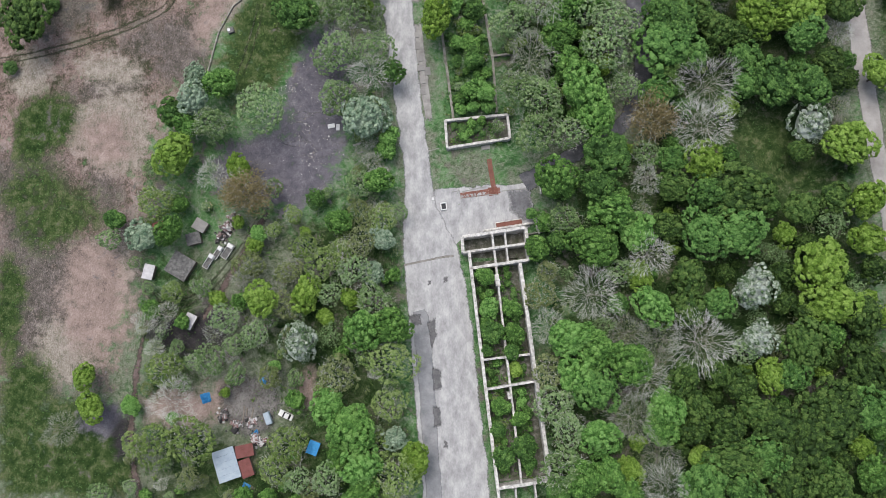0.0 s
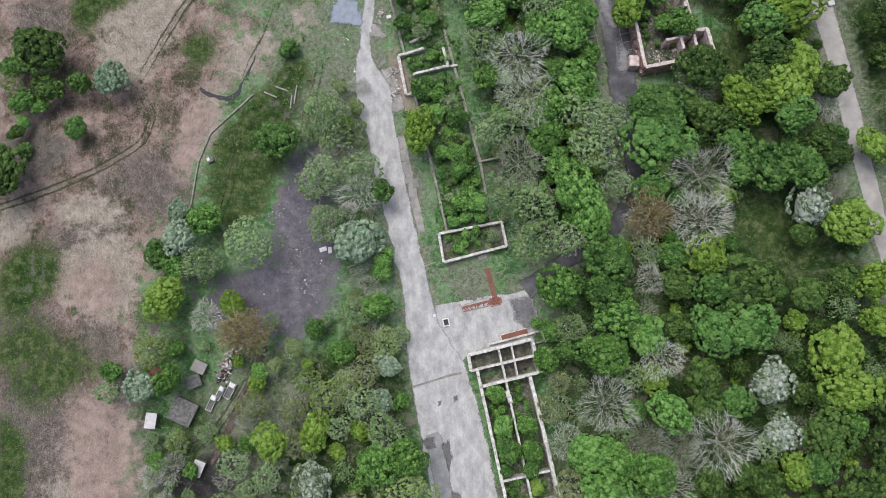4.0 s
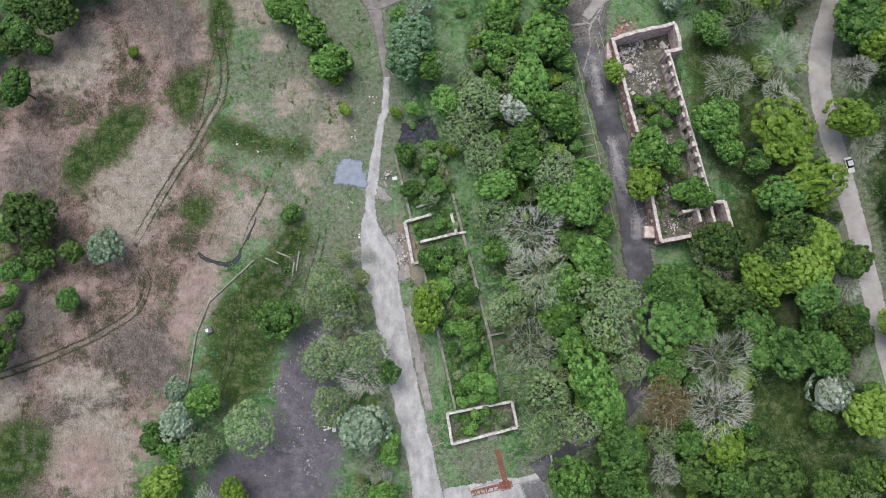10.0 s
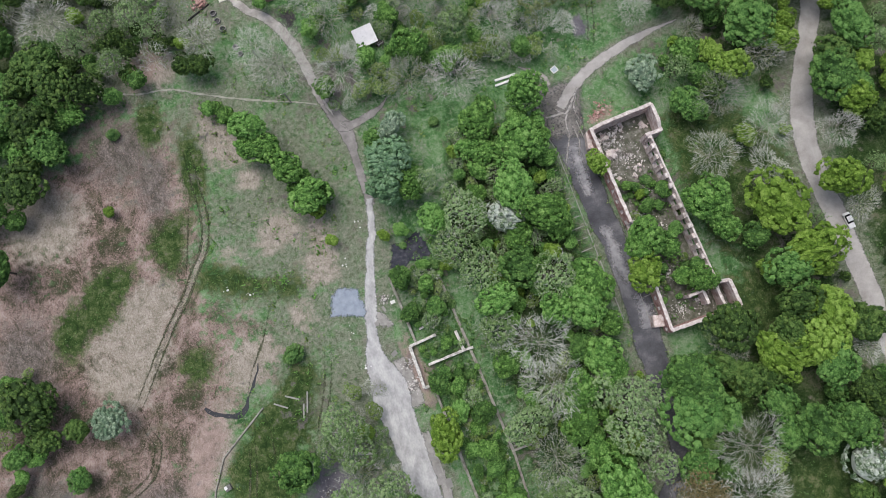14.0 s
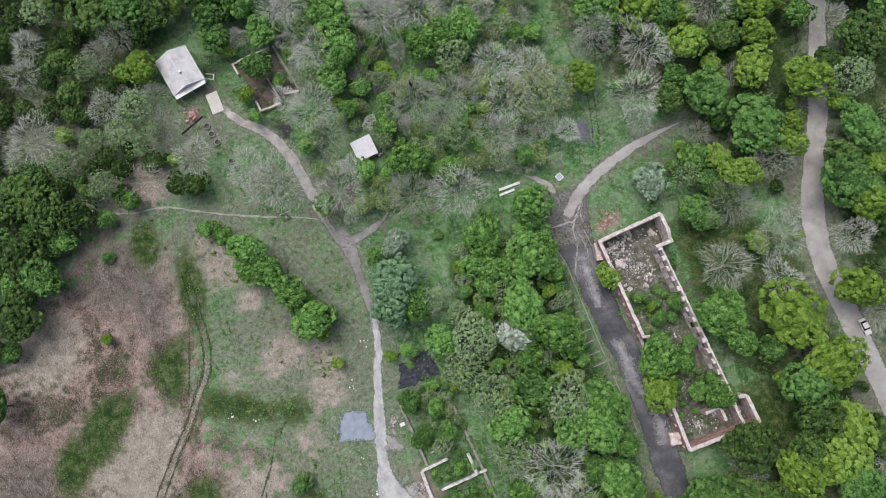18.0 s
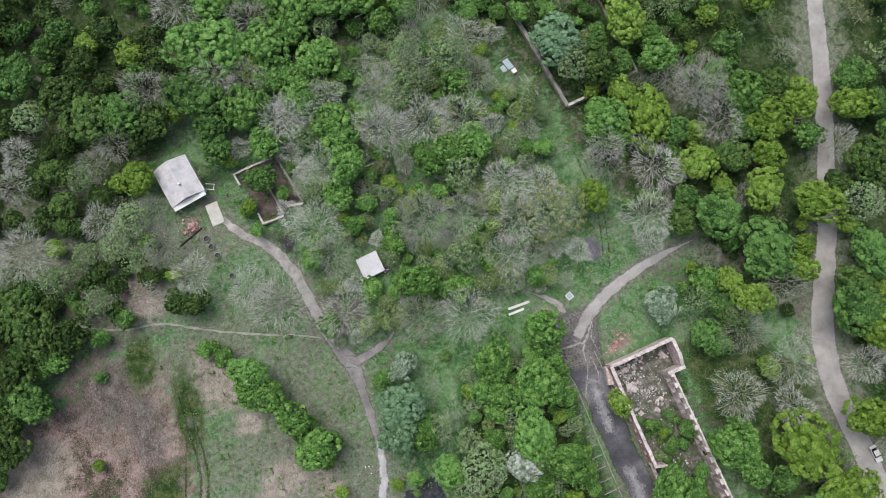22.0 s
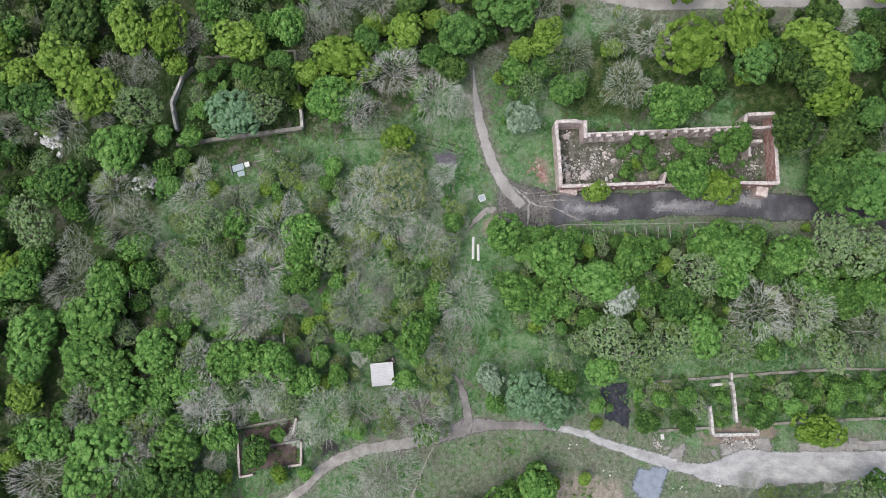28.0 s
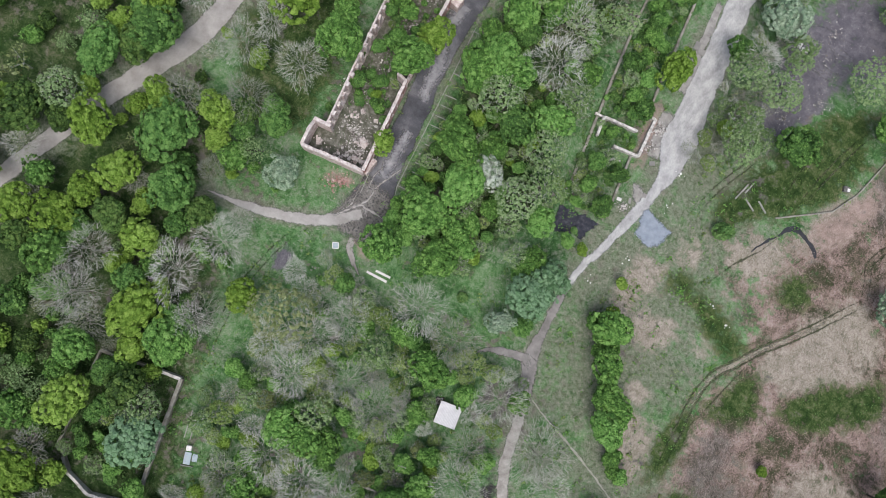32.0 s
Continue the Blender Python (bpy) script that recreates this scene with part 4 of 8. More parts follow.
wall(ruin_a, (4.4, -12.6), (17.6, -10.4), HA - 0.2, 0.6, 0.7, M_WALL, 11)
wall(ruin_a, (7.3, -37.6), (22.8, -35.1), HA, 0.9, 0.8, M_WALL, 12)
wall(ruin_a, (7.7, -37.6), (9.8, -55), HA, 0.8, 0.9, M_WALL, 13)
wall(ruin_a, (22.6, -35.3), (24.6, -53), HA, 0.8, 0.9, M_WALL, 14)
wall(ruin_a, (12.2, -37), (13.2, -48), HA - 0.3, 0.5, 0.9, M_WALL, 15)
wall(ruin_a, (17.2, -36.2), (18.4, -48), HA - 0.3, 0.5, 0.9, M_WALL, 16)
for i, (x, y) in enumerate([(8.3, 15.6), (11.1, -14), (12.7, -27.5), (8.0, 17), (19.4, -20)]):
    bm = bmesh.new(); box(bm, (-0.6, -0.9, -0.1), (0.6, 0.9, HA - 0.1 + 0.1 * (i % 3)), bevel=0.08)
    part("chimney_stack", bm, M_WALL, ruin_a).matrix_basis = pose(x, y, 0, 0, 0, 6)
bm = bmesh.new()
for z, c in ((0.03, [(1.6, 21.6), (14, 23), (20.8, -34.8), (8, -36.8)]), (0.03, [(-0.8, 27.6), (15.6, 30.2), (16.3, 22.4), (0.2, 23)])):
    bm.faces.new([bm.verts.new((x, y, z)) for x, y in c][::-1])
part("floor", bm, M_FLOOR, ruin_a, "dark weedy rubble floor")
porch = thing("brick_porch", "raised terrace of red brick with a white rim", "terrace")
bm = bmesh.new(); box(bm, (-3.6, -0.75, -0.1), (3.6, 0.75, 0.9), bevel=0.05)
part("deck", bm, M_BRICK, porch)
for lo, hi in (((-3.9, 0.75, -0.1), (3.6, 1.0, 1.05)), ((-3.95, -1.0, -0.1), (-3.6, 0.75, 1.05))):
    bm = bmesh.new(); box(bm, lo, hi, bevel=0.04); part("rim", bm, M_WALL, porch)
porch.matrix_basis = pose(11.7, 32.2, 0, 0, 0, 9)
front = thing("garden_wall", "low broken pale wall in front of the barracks", "wall")
wall(front, (4.6, 30.3), (21.8, 33.0), 1.4, 0.6, 0.5, M_WALL, 30)
wall(front, (18.9, 32.3), (20.0, 29.4), 1.4, 0.5, 0.5, M_WALL, 31)
wall(front, (16.4, 29.2), (22.0, 30.3), 1.0, 0.4, 0.4, M_LOW, 32)

# small roofless block
ruin_b = thing("ruined_outbuilding", "small rectangular roofless block with pale low walls", "ruin")
BC = [(-5.9, 61.7), (11.6, 63.2), (12.2, 56.4), (-5.4, 53.7)]
for i in range(4):
    wall(ruin_b, BC[i], BC[(i + 1) % 4], 2.1, 0.75, 0.5, M_WALL, 40 + i)
bm = bmesh.new(); bm.faces.new([bm.verts.new((x, y, 0.03)) for x, y in BC][::-1]); part("floor", bm, M_FLOOR, ruin_b)
bm = bmesh.new(); box(bm, (-1.2, -0.6, -0.1), (1.2, 0.6, 0.35), bevel=0.05)
part("doorstep", bm, M_SLAB, ruin_b).matrix_basis = pose(5.4, 54.2, 0, 0, 0, 9)

# overgrown footings north of it
foot = thing("building_footing", "overgrown low footing walls of a demolished building", "ruin")
for i, (p, q, h, w) in enumerate([((-8.9, 104), (-3.6, 62.5), 0.9, 0.75), ((8.6, 64), (7.7, 80), 0.9, 0.7), ((7.7, 80), (4.5, 102), 0.8, 0.8), ((4.5, 102), (-0.1, 131), 0.8, 0.8),
                                  ((-13.4, 134), (-10.6, 115.2), 1.0, 0.7), ((7.2, 81), (13.0, 81.6), 0.9, 0.6)]):
    wall(foot, p, q, h, w, 0.3, M_LOW, 60 + i)
annex = thing("ruined_annex", "roofless pale annex walls among shrubs", "ruin")
for i, (p, q, h, w) in enumerate([((-12.3, 114.3), (-4.8, 115.6), 2.1, 0.8), ((-12.3, 114.3), (-11.2, 102.6), 2.0, 0.9), ((-11.2, 102.6), (-8.6, 102.8), 1.6, 0.7), ((0.6, 115.3), (1.5, 109.7), 1.9, 0.8), ((-8.6, 108.3), (1.5, 109.7), 1.9, 0.7), ((1.5, 109.7), (4.2, 109.9), 1.6, 0.7), ((-8.8, 118.2), (-4.2, 119.4), 1.4, 0.6)]):
    wall(annex, p, q, h, w, 0.4, M_WALL, 70 + i)

# red ruin with window holes
ruin_c = thing("ruined_red_barracks", "roofless red-brick barracks with pale wall tops and empty windows", "ruin")
HC = 6.6
C = [(50.0, 158.9), (67.7, 161.4), (68.4, 153.7), (64.5, 153.4), (70.0, 109.9), (73.6, 110.2), (74.4, 103.0), (55.4, 101.2)]
wall(ruin_c, C[0], C[1], HC, 1.0, 1.5, M_PINKWALL, 80)
wall(ruin_c, C[1], C[2], HC, 1.0, 1.5, M_PINKWALL, 81)
wall(ruin_c, C[2], (63.6, 153.2), HC, 1.0, 1.2, M_PINKWALL, 82)
window_wall(ruin_c, C[3], C[4], HC, 1.15, 15, M_PINKWALL, 300, 1.1, 3.6, 0.55, 1.0)
wall(ruin_c, (69.2, 110.6), C[5], HC, 1.0, 1.2, M_PINKWALL, 83)
wall(ruin_c, C[5], C[6], HC, 1.0, 1.3, M_PINKWALL, 84)
wall(ruin_c, C[6], C[7], HC - 0.6, 1.0, 0.9, M_REDWALL, 85)
window_wall(ruin_c, C[0], (53.2, 131.5), HC - 0.2, 0.95, 9, M_REDWALL, 400, 1.8, 4.4, 0.36)
window_wall(ruin_c, (54.3, 118.5), C[7], HC - 0.4, 0.95, 6, M_REDWALL, 450, 1.8, 4.2, 0.36)
wall(ruin_c, (53.5, 131.4), (54.6, 118.5), 1.2, 1.0, 0.9, M_REDWALL, 86)
wall(ruin_c, (53.4, 131.6), (56.2, 131.0), HC - 1, 0.8, 0.6, M_PINKWALL, 87)
wall(ruin_c, (66.4, 110.4), (66.9, 105.5), HC - 1, 0.8, 0.9, M_PINKWALL, 88)
wall(ruin_c, (62.4, 108.6), (69.6, 109.6), HC - 1.4, 0.8, 0.9, M_PINKWALL, 89)
wall(ruin_c, (70.4, 109.4), (70.9, 103.4), HC - 1, 0.8, 0.9, M_PINKWALL, 92)
for lo, hi, at in (((-2.6, -1.6, -0.1), (0.2, 1.6, 3.4), (54.6, 104.2)), ((-1.8, -2.4, -0.1), (0.3, 2.4, 3.0), (50.6, 156.4))):
    bm = bmesh.new(); box(bm, lo, hi, bevel=0.1); part("porch", bm, M_PINKWALL, ruin_c).matrix_basis = pose(*at, 0, 0, 0, -7)
bm = bmesh.new(); bm.faces.new([bm.verts.new((x, y, 0.04)) for x, y in C][::-1]); part("floor", bm, M_FLOOR, ruin_c)
rubble("rubble", [(54.5, 155, 4, 0.8), (57, 157, 5, 0.7), (56.5, 151, 4, 0.5), (60, 150, 7, 0.3), (62, 140, 7, 0.2), (60, 130, 6, 0.15)], 260, 0.2, 5, "pale broken bricks and plaster heaped in the ruin")
rubble("rubble", [(53.6, 156.6, 3.5, 0.8), (58.5, 158.6, 4, 0.6), (65.5, 157.5, 3, 0.5), (55.5, 151.5, 3.5, 0.4), (60.5, 146, 4, 0.2)], 22, 0.55, 15, "large pale slabs of fallen plaster and wall", M_TOP)
rubble("rubble", [(66, 107, 5, 1.0), (61, 106, 5, 0.5), (72, 106, 3, 1.2), (60, 116, 6, 0.3)], 170, 0.2, 6, "broken masonry on the floor of the ruin")
rubble("brick_debris", [(56, 164.6, 4, 0.15), (53.5, 163.4, 3, 0.15)], 90, 0.26, 8, "pinkish brick debris spilled in grass", M_REDWALL)
rubble("rubble", [(-16, 128.5, 2.2, 0.6), (-14, 104, 2.5, 0.3), (-13.5, 110, 3, 0.3)], 170, 0.2, 7, "pale rubble heap beside the path")

# ruined enclosure in the northern wood
ruin_n = thing("ruined_enclosure", "overgrown low walls of a rectangular enclosure", "ruin")
for i, (p, q, h, w) in enumerate([((54.6, 265.5), (61.9, 231.0), 1.6, 1.1), ((61.9, 231.0), (69.6, 232.4), 2.2, 0.9), ((69.6, 232.4), (84, 235.5), 2.0, 0.8), ((58.5, 265.8), (66, 268.2), 2.2, 0.8), ((66, 268.2), (73.6, 266.4), 2.2, 0.8), ((73.6, 266.4), (77, 263.5), 2.0, 0.8), ((80, 262), (84, 236), 1.4, 0.7)]):
    wall(ruin_n, p, q, h, w, 0.5, M_WALL if i in (1, 3, 4) else M_LOW, 100 + i)
ruin_s = thing("ruined_cottage", "roofless cottage of reddish broken walls by the track", "ruin")
for i, (p, q) in enumerate([((-20.9, 239.8), (-16.8, 225.2)), ((-29.6, 225.4), (-28.9, 222.1)), ((-28.9, 222.1), (-22.9, 222.7)), ((-24.7, 230.9), (-22.6, 222.9)), ((-22.0, 239.6), (-33.4, 238.0)), ((-33.4, 238.0), (-32.4, 234.4)), ((-21.3, 225.1), (-16.9, 224.6))]):
    wall(ruin_s, p, q, 1.7, 0.6, 0.7, M_LOW if i in (0, 3) else M_REDWALL, 120 + i)
pad("ruin_floor", [(-32.6, 236.6), (-29, 223.2), (-23.4, 223.4), (-17.6, 226), (-21.2, 238.8)], 0.02, M_SOIL, "dark reddish soil floor of the cottage ruin", "floor", 0.3)
lw = thing("corner_wall", "low L-shaped pale concrete wall in grass", "wall")
wall(lw, (1.5, 235.6), (2.3, 229.8), 1.0, 0.4, 0.3, M_LOW, 130)
wall(lw, (2.3, 229.8), (9.2, 231.2), 1.1, 0.6, 0.3, M_WALL, 131)
cl = thing("boundary_wall", "low pale boundary wall along the meadow", "wall")
FENCE = [(-75.6, 74.7), (-72.3, 89.7), (-68.3, 97.9), (-61.8, 103.0), (-55.1, 108.2)]
for i in range(4):
    wall(cl, FENCE[i], FENCE[i + 1], 0.5, 0.45, 0.1, M_LOW, 140 + i)
gw = thing("garden_wall", "short pale wall at the wood's edge", "wall")
wall(gw, (20.3, 48.2), (20.6, 40.6), 0.9, 0.5, 0.2, M_WALL, 150)

# ---- trees ----
def tubes(rows, sides=4):
    """Tapered branches: rows of start, end, radii."""
    vs, ts = [], []
    k = 0
    for p, q, r0, r1 in rows:
        p, q = np.array(p, float), np.array(q, float)
        d = q - p
        d = d / (np.linalg.norm(d) + 1e-9)
        s = np.cross(d, (0.3, 0.8, 0.52)); s /= np.linalg.norm(s) + 1e-9
        t = np.cross(d, s)
        for c, r in ((p, r0), (q, r1)):
            for j in range(sides):
                w = 6.283 * j / sides
                vs.append(c + r * (math.cos(w) * s + math.sin(w) * t))
        for j in range(sides):
            a, b = k + j, k + (j + 1) % sides
            ts += [(a, b, b + sides), (a, b + sides, a + sides)]
        k += 2 * sides
    return np.array(vs), np.array(ts)


def leaves(rng, R, clumps, count, size, squash=0.72, gap=1.0, low=-0.3):
    """A crown of folded leaf sprays on many uneven clumps round the origin."""
    i = np.arange(clumps) + 0.5
    z = 1 - (1 - low) * i / clumps
    th = i * 2.39996 + rng.rand() * 6
    d = np.stack([np.sqrt(1 - z * z) * np.cos(th), np.sqrt(1 - z * z) * np.sin(th), z], 1)
    d += rng.normal(0, 0.16, d.shape)
    lob = 1 + 0.16 * np.sin(3 * th + rng.rand() * 6) + 0.1 * np.sin(5 * th + rng.rand() * 6)
    rc = R * rng.uniform(0.17, 0.33, clumps)
    c = d * ((R - rc) * rng.uniform(0.68, 1.05, clumps) * lob)[:, None]
    pick = rng.choice(clumps, count, p=rc ** 2 / (rc ** 2).sum())
    n = rng.normal(0, 1, (count, 3)); n[:, 2] = np.abs(n[:, 2]) * rng.choice([1, 1, 1, -0.6], count)
    n /= np.linalg.norm(n, axis=1)[:, None]
    p = c[pick] + n * (rc[pick] * rng.uniform(0.72, 1.12, count) ** gap)[:, None]
    p[:, 2] *= squash
    nn = n + rng.normal(0, 0.55, n.shape) + (0, 0, 0.35)
    nn /= np.linalg.norm(nn, axis=1)[:, None]
    a = np.cross(nn, rng.normal(0, 1, nn.shape)); a /= np.linalg.norm(a, axis=1)[:, None]
    b = np.cross(nn, a)
    s = (size * rng.uniform(0.6, 1.35, count))[:, None]
    v = np.stack([p + a * s * 0.6, p + b * s * 0.42 - nn * s * 0.16, p - a * s * 0.6, p - b * s * 0.42 - nn * s * 0.16], 1).reshape(-1, 3)
    k = np.arange(count) * 4
    t = np.concatenate([np.stack([k, k + 1, k + 2], 1), np.stack([k, k + 2, k + 3], 1)])
    return v, t


def dome(level):
    bm = bmesh.new()
    bmesh.ops.create_icosphere(bm, subdivisions=level, radius=1)
    v = np.array([q.co[:] for q in bm.verts])
    t = np.array([[q.index for q in f.verts] for f in bm.faces])
    bm.free()
    t = t[v[t].mean(1)[:, 2] > -0.22]
    used, inv = np.unique(t, return_inverse=True)
    return v[used], inv.reshape(t.shape)


DOME = dome(3)


def ball():
    bm = bmesh.new()
    bmesh.ops.create_icosphere(bm, subdivisions=1, radius=1)
    v, t = np.array([q.co[:] for q in bm.verts]), np.array([[q.index for q in f.verts] for f in bm.faces])
    bm.free()
    return v, t


BALL = ball()


def billows(rng, R, per, flecks, size, squash=0.8, skin=0.0, bulge=1.0, core=True):
    """A crown of leafy tufts: rounded, roughened lumps packed over a dome in branching groups, with loose sprays of leaves on each.
    per: lumps for the area; flecks: sprays a lump; skin: how far round each lump is closed."""
    rl = (0.26 + 0.057 * R) * bulge
    n = int(per * 2.5 * R * R / rl ** 2) + 6
    i = np.arange(n) + 0.5
    z = 1 - 1.3 * i / n
    th = i * 2.39996 + rng.rand() * 6
    d = np.stack([np.sqrt(1 - z * z) * np.cos(th), np.sqrt(1 - z * z) * np.sin(th), z], 1) + rng.normal(0, 0.07, (n, 3))
    d /= np.linalg.norm(d, axis=1)[:, None]
    # boughs: whole groups of lumps stand out or lie back together
    k = max(5, int(3 + 2.2 * R))
    bough = rng.normal(0, 1, (k, 3)); bough[:, 2] = np.abs(bough[:, 2]) * 0.8
    bough /= np.linalg.norm(bough, axis=1)[:, None]
    own = np.argmax(d @ bough.T, 1)
    near = (d @ bough.T).max(1)
    out = rng.uniform(0.76, 1.18, k)[own] - 1.1 * np.clip(1 - near, 0, 0.24)
    rc = rl * rng.uniform(0.55, 1.5, n)
    c = d * ((R - 0.8 * rc) * out * rng.uniform(0.93, 1.05, n))[:, None]
    v, t = BALL
    q, _ = np.linalg.qr(rng.normal(0, 1, (n, 3, 3)))
    w = np.einsum("vi,nij->nvj", v, q)
    V = c[:, None] + w * (rc[:, None] * rng.uniform(0.7, 1.25, (n, len(v))))[..., None]
    mid = w[:, t].mean(2)
    keep = ((mid * d[:, None]).sum(-1) > skin) & (mid[..., 2] > -0.55)
    T = (t[None] + (np.arange(n) * len(v))[:, None, None])[keep]
    V = V.reshape(-1, 3)
    cv, ct = DOME
    if core:
        V, T = np.concatenate([V, cv * (R * rng.uniform(0.56, 0.72, len(cv)))[:, None]]), np.concatenate([T, ct + len(V)])
    m = int(flecks * n)
    pick = rng.choice(n, m, p=rc ** 2 / (rc ** 2).sum())
    o = rng.normal(0, 1, (m, 3)) + 1.1 * d[pick] + (0, 0, 0.3)
    o /= np.linalg.norm(o, axis=1)[:, None]
    p = c[pick] + o * (rc[pick] * rng.uniform(0.88, 1.22, m))[:, None]
    nn = o + rng.normal(0, 0.5, o.shape); nn /= np.linalg.norm(nn, axis=1)[:, None]
    a = np.cross(nn, rng.normal(0, 1, nn.shape)); a /= np.linalg.norm(a, axis=1)[:, None]
    b = np.cross(nn, a)
    s = (size * rng.uniform(0.6, 1.35, m))[:, None]
    L = np.stack([p + a * s * 0.6, p + b * s * 0.42 - nn * s * 0.16, p - a * s * 0.6, p - b * s * 0.42 - nn * s * 0.16], 1).reshape(-1, 3)
    k = len(V) + np.arange(m) * 4
    T = np.concatenate([T, np.stack([k, k + 1, k + 2], 1), np.stack([k, k + 2, k + 3], 1)])
    V = np.concatenate([V, L])
    V[:, 2] *= squash
    return V, T


def limbs(rng, R, base, n=6, rad=0.22):
    rows = [((0, 0, -base - 0.1), (0.1 * R * rng.normal() * 0.3, 0.05 * R, -0.15 * R), rad, rad * 0.7)]
    for k in range(n):
        w = 6.283 * k / n + rng.normal() * 0.3
        q = (0.62 * R * math.cos(w), 0.62 * R * math.sin(w), rng.uniform(0.0, 0.3) * R)
        rows.append(((0, 0, -0.35 * R), q, rad * 0.55, rad * 0.15))
    return rows


def strips(rows):
    """Fine twigs: slender two-sided slips."""
    p, q = np.array([r[0] for r in rows]), np.array([r[1] for r in rows])
    w0, w1 = np.array([r[2] for r in rows])[:, None], np.array([r[3] for r in rows])[:, None]
    d = q - p
    s = np.cross(d, (0.2, 0.1, 1.0)); s /= np.linalg.norm(s, axis=1)[:, None] + 1e-9
    v = np.stack([p - s * w0, p + s * w0, q + s * w1, q - s * w1], 1).reshape(-1, 3)
    k = np.arange(len(p)) * 4
    return v, np.concatenate([np.stack([k, k + 1, k + 2], 1), np.stack([k, k + 2, k + 3], 1)])


def bare_rows(rng, R, base, dense=1.0):
    """Trunk, limbs, boughs and fine twigs of a leafless crown: each level forks from the nearest tip of the one before."""
    def shell(n, r0, r1, low, jitter):
        i = np.arange(n) + 0.5
        z = 1 - (1 - low) * i / n
        az = i * 2.39996 + rng.rand() * 6
        p = np.stack([np.sqrt(1 - z * z) * np.cos(az), np.sqrt(1 - z * z) * np.sin(az), z * 0.8], 1)
        lob = 1 + 0.15 * np.sin(3 * az + turn) + 0.1 * np.sin(5 * az + 2 * turn)
        return (p * (rng.uniform(r0, r1, n) * lob)[:, None] + rng.normal(0, jitter, p.shape)) * R

    turn = rng.rand() * 6
    fine_w = min(1.0, 0.4 + R / 8)
    w0 = 0.017 * R
    fork = np.array([0.0, 0.0, -0.5 * R])
    tiers = [shell(9, 0.26, 0.4, 0.1, 0.04), shell(34, 0.5, 0.66, 0.05, 0.04), shell(int(130 * dense), 0.66, 0.86, 0.0, 0.045), shell(int(480 * dense), 0.8, 1.04, -0.05, 0.05)]
    tiers[0][:, 2] -= 0.15 * R
    trunk = [((0, 0, -base - 0.1), fork, w0, w0 * 0.85)] + [(fork, p, w0 * 0.4, w0 * 0.22) for p in tiers[0]]
    twig = []
    widths = ((w0 * 0.17, 0.024 * fine_w), (0.02 * fine_w, 0.014 * fine_w), (0.014 * fine_w, 0.009 * fine_w))
    for (a, b, (wa, wb), out) in ((tiers[0], tiers[1], widths[0], trunk), (tiers[1], tiers[2], widths[1], twig), (tiers[2], tiers[3], widths[2], twig)):
        ua, ub = a / np.linalg.norm(a, axis=1)[:, None], b / np.linalg.norm(b, axis=1)[:, None]
        near = np.argmax(ub @ ua.T, 1)
        for k, q in enumerate(b):
            p = a[near[k]]
            if b is tiers[3]:
                out.append((p, q, wa, wb))
            else:
                bend = p + (q - p) * 0.5 + rng.normal(0, 0.02 * R, 3)
                out.append((p, bend, wa, (wa + wb) / 2)); out.append((bend, q, (wa + wb) / 2, wb))
            if b is tiers[3]:
                d = q - p
                for _ in range(2):
                    s = p + d * rng.uniform(0.3, 0.95)
                    e = d / (np.linalg.norm(d) + 1e-9) + rng.normal(0, 0.4, 3)
                    twig.append((s, s + e / (np.linalg.norm(e) + 1e-9) * R * rng.uniform(0.07, 0.16), 0.015 * fine_w, 0.009 * fine_w))
    return trunk, twig


SIZES = (1.2, 2.4, 4.2, 6.4)
# kind: name, label, leaves per square metre of crown, leaf size, squash, height over radius
KINDS = {
    "o": ("broadleaf_tree", "tree with a dense rounded crown of fresh green leaves", 17, 0.50, 0.8, 2.44),
    "d": ("dark_broadleaf_tree", "tree with a dense crown of deep green leaves", 18, 0.48, 0.8, 2.44),
    "b": ("yellow_green_tree", "tree with a bright yellow-green spring crown", 16, 0.48, 0.75, 2.32),
    "p": ("pale_leaved_tree", "tree with a thin greyish green crown of young leaves", 21, 0.34, 0.75, 2.32),
    "w": ("blossom_tree", "tree covered in white spring blossom", 20, 0.34, 0.75, 1.95),
    "r": ("russet_tree", "tree with a thin russet brown crown", 44, 0.28, 0.7, 2.07),
    "s": ("silver_leaved_tree", "tree with a silvery pale green crown", 20, 0.36, 0.75, 2.07),
    "g": ("grey_green_tree", "large tree with a dense grey-green crown", 20, 0.42, 0.8, 2.32),
    "y": ("olive_leaved_tree", "small tree with a loose olive yellow crown", 16, 0.36, 0.75, 1.95),
    "h": ("dark_olive_tree", "tree with a dense dark olive green crown", 18, 0.46, 0.8, 2.44),
    "l": ("loose_leaved_tree", "tree with a loose yellowish green crown of young leaves", 24, 0.34, 0.75, 2.1),
    "u": ("shrub", "low rounded green shrub in grass", 24, 0.3, 0.75, 1.0),
    "n": ("bare_tree", "leafless grey tree with fine spreading twigs", 0, 0, 0, 2.20),
    "t": ("budding_tree", "nearly bare tree with grey twigs and first buds", 0, 0, 0, 2.20),
}
CROWNS = {}
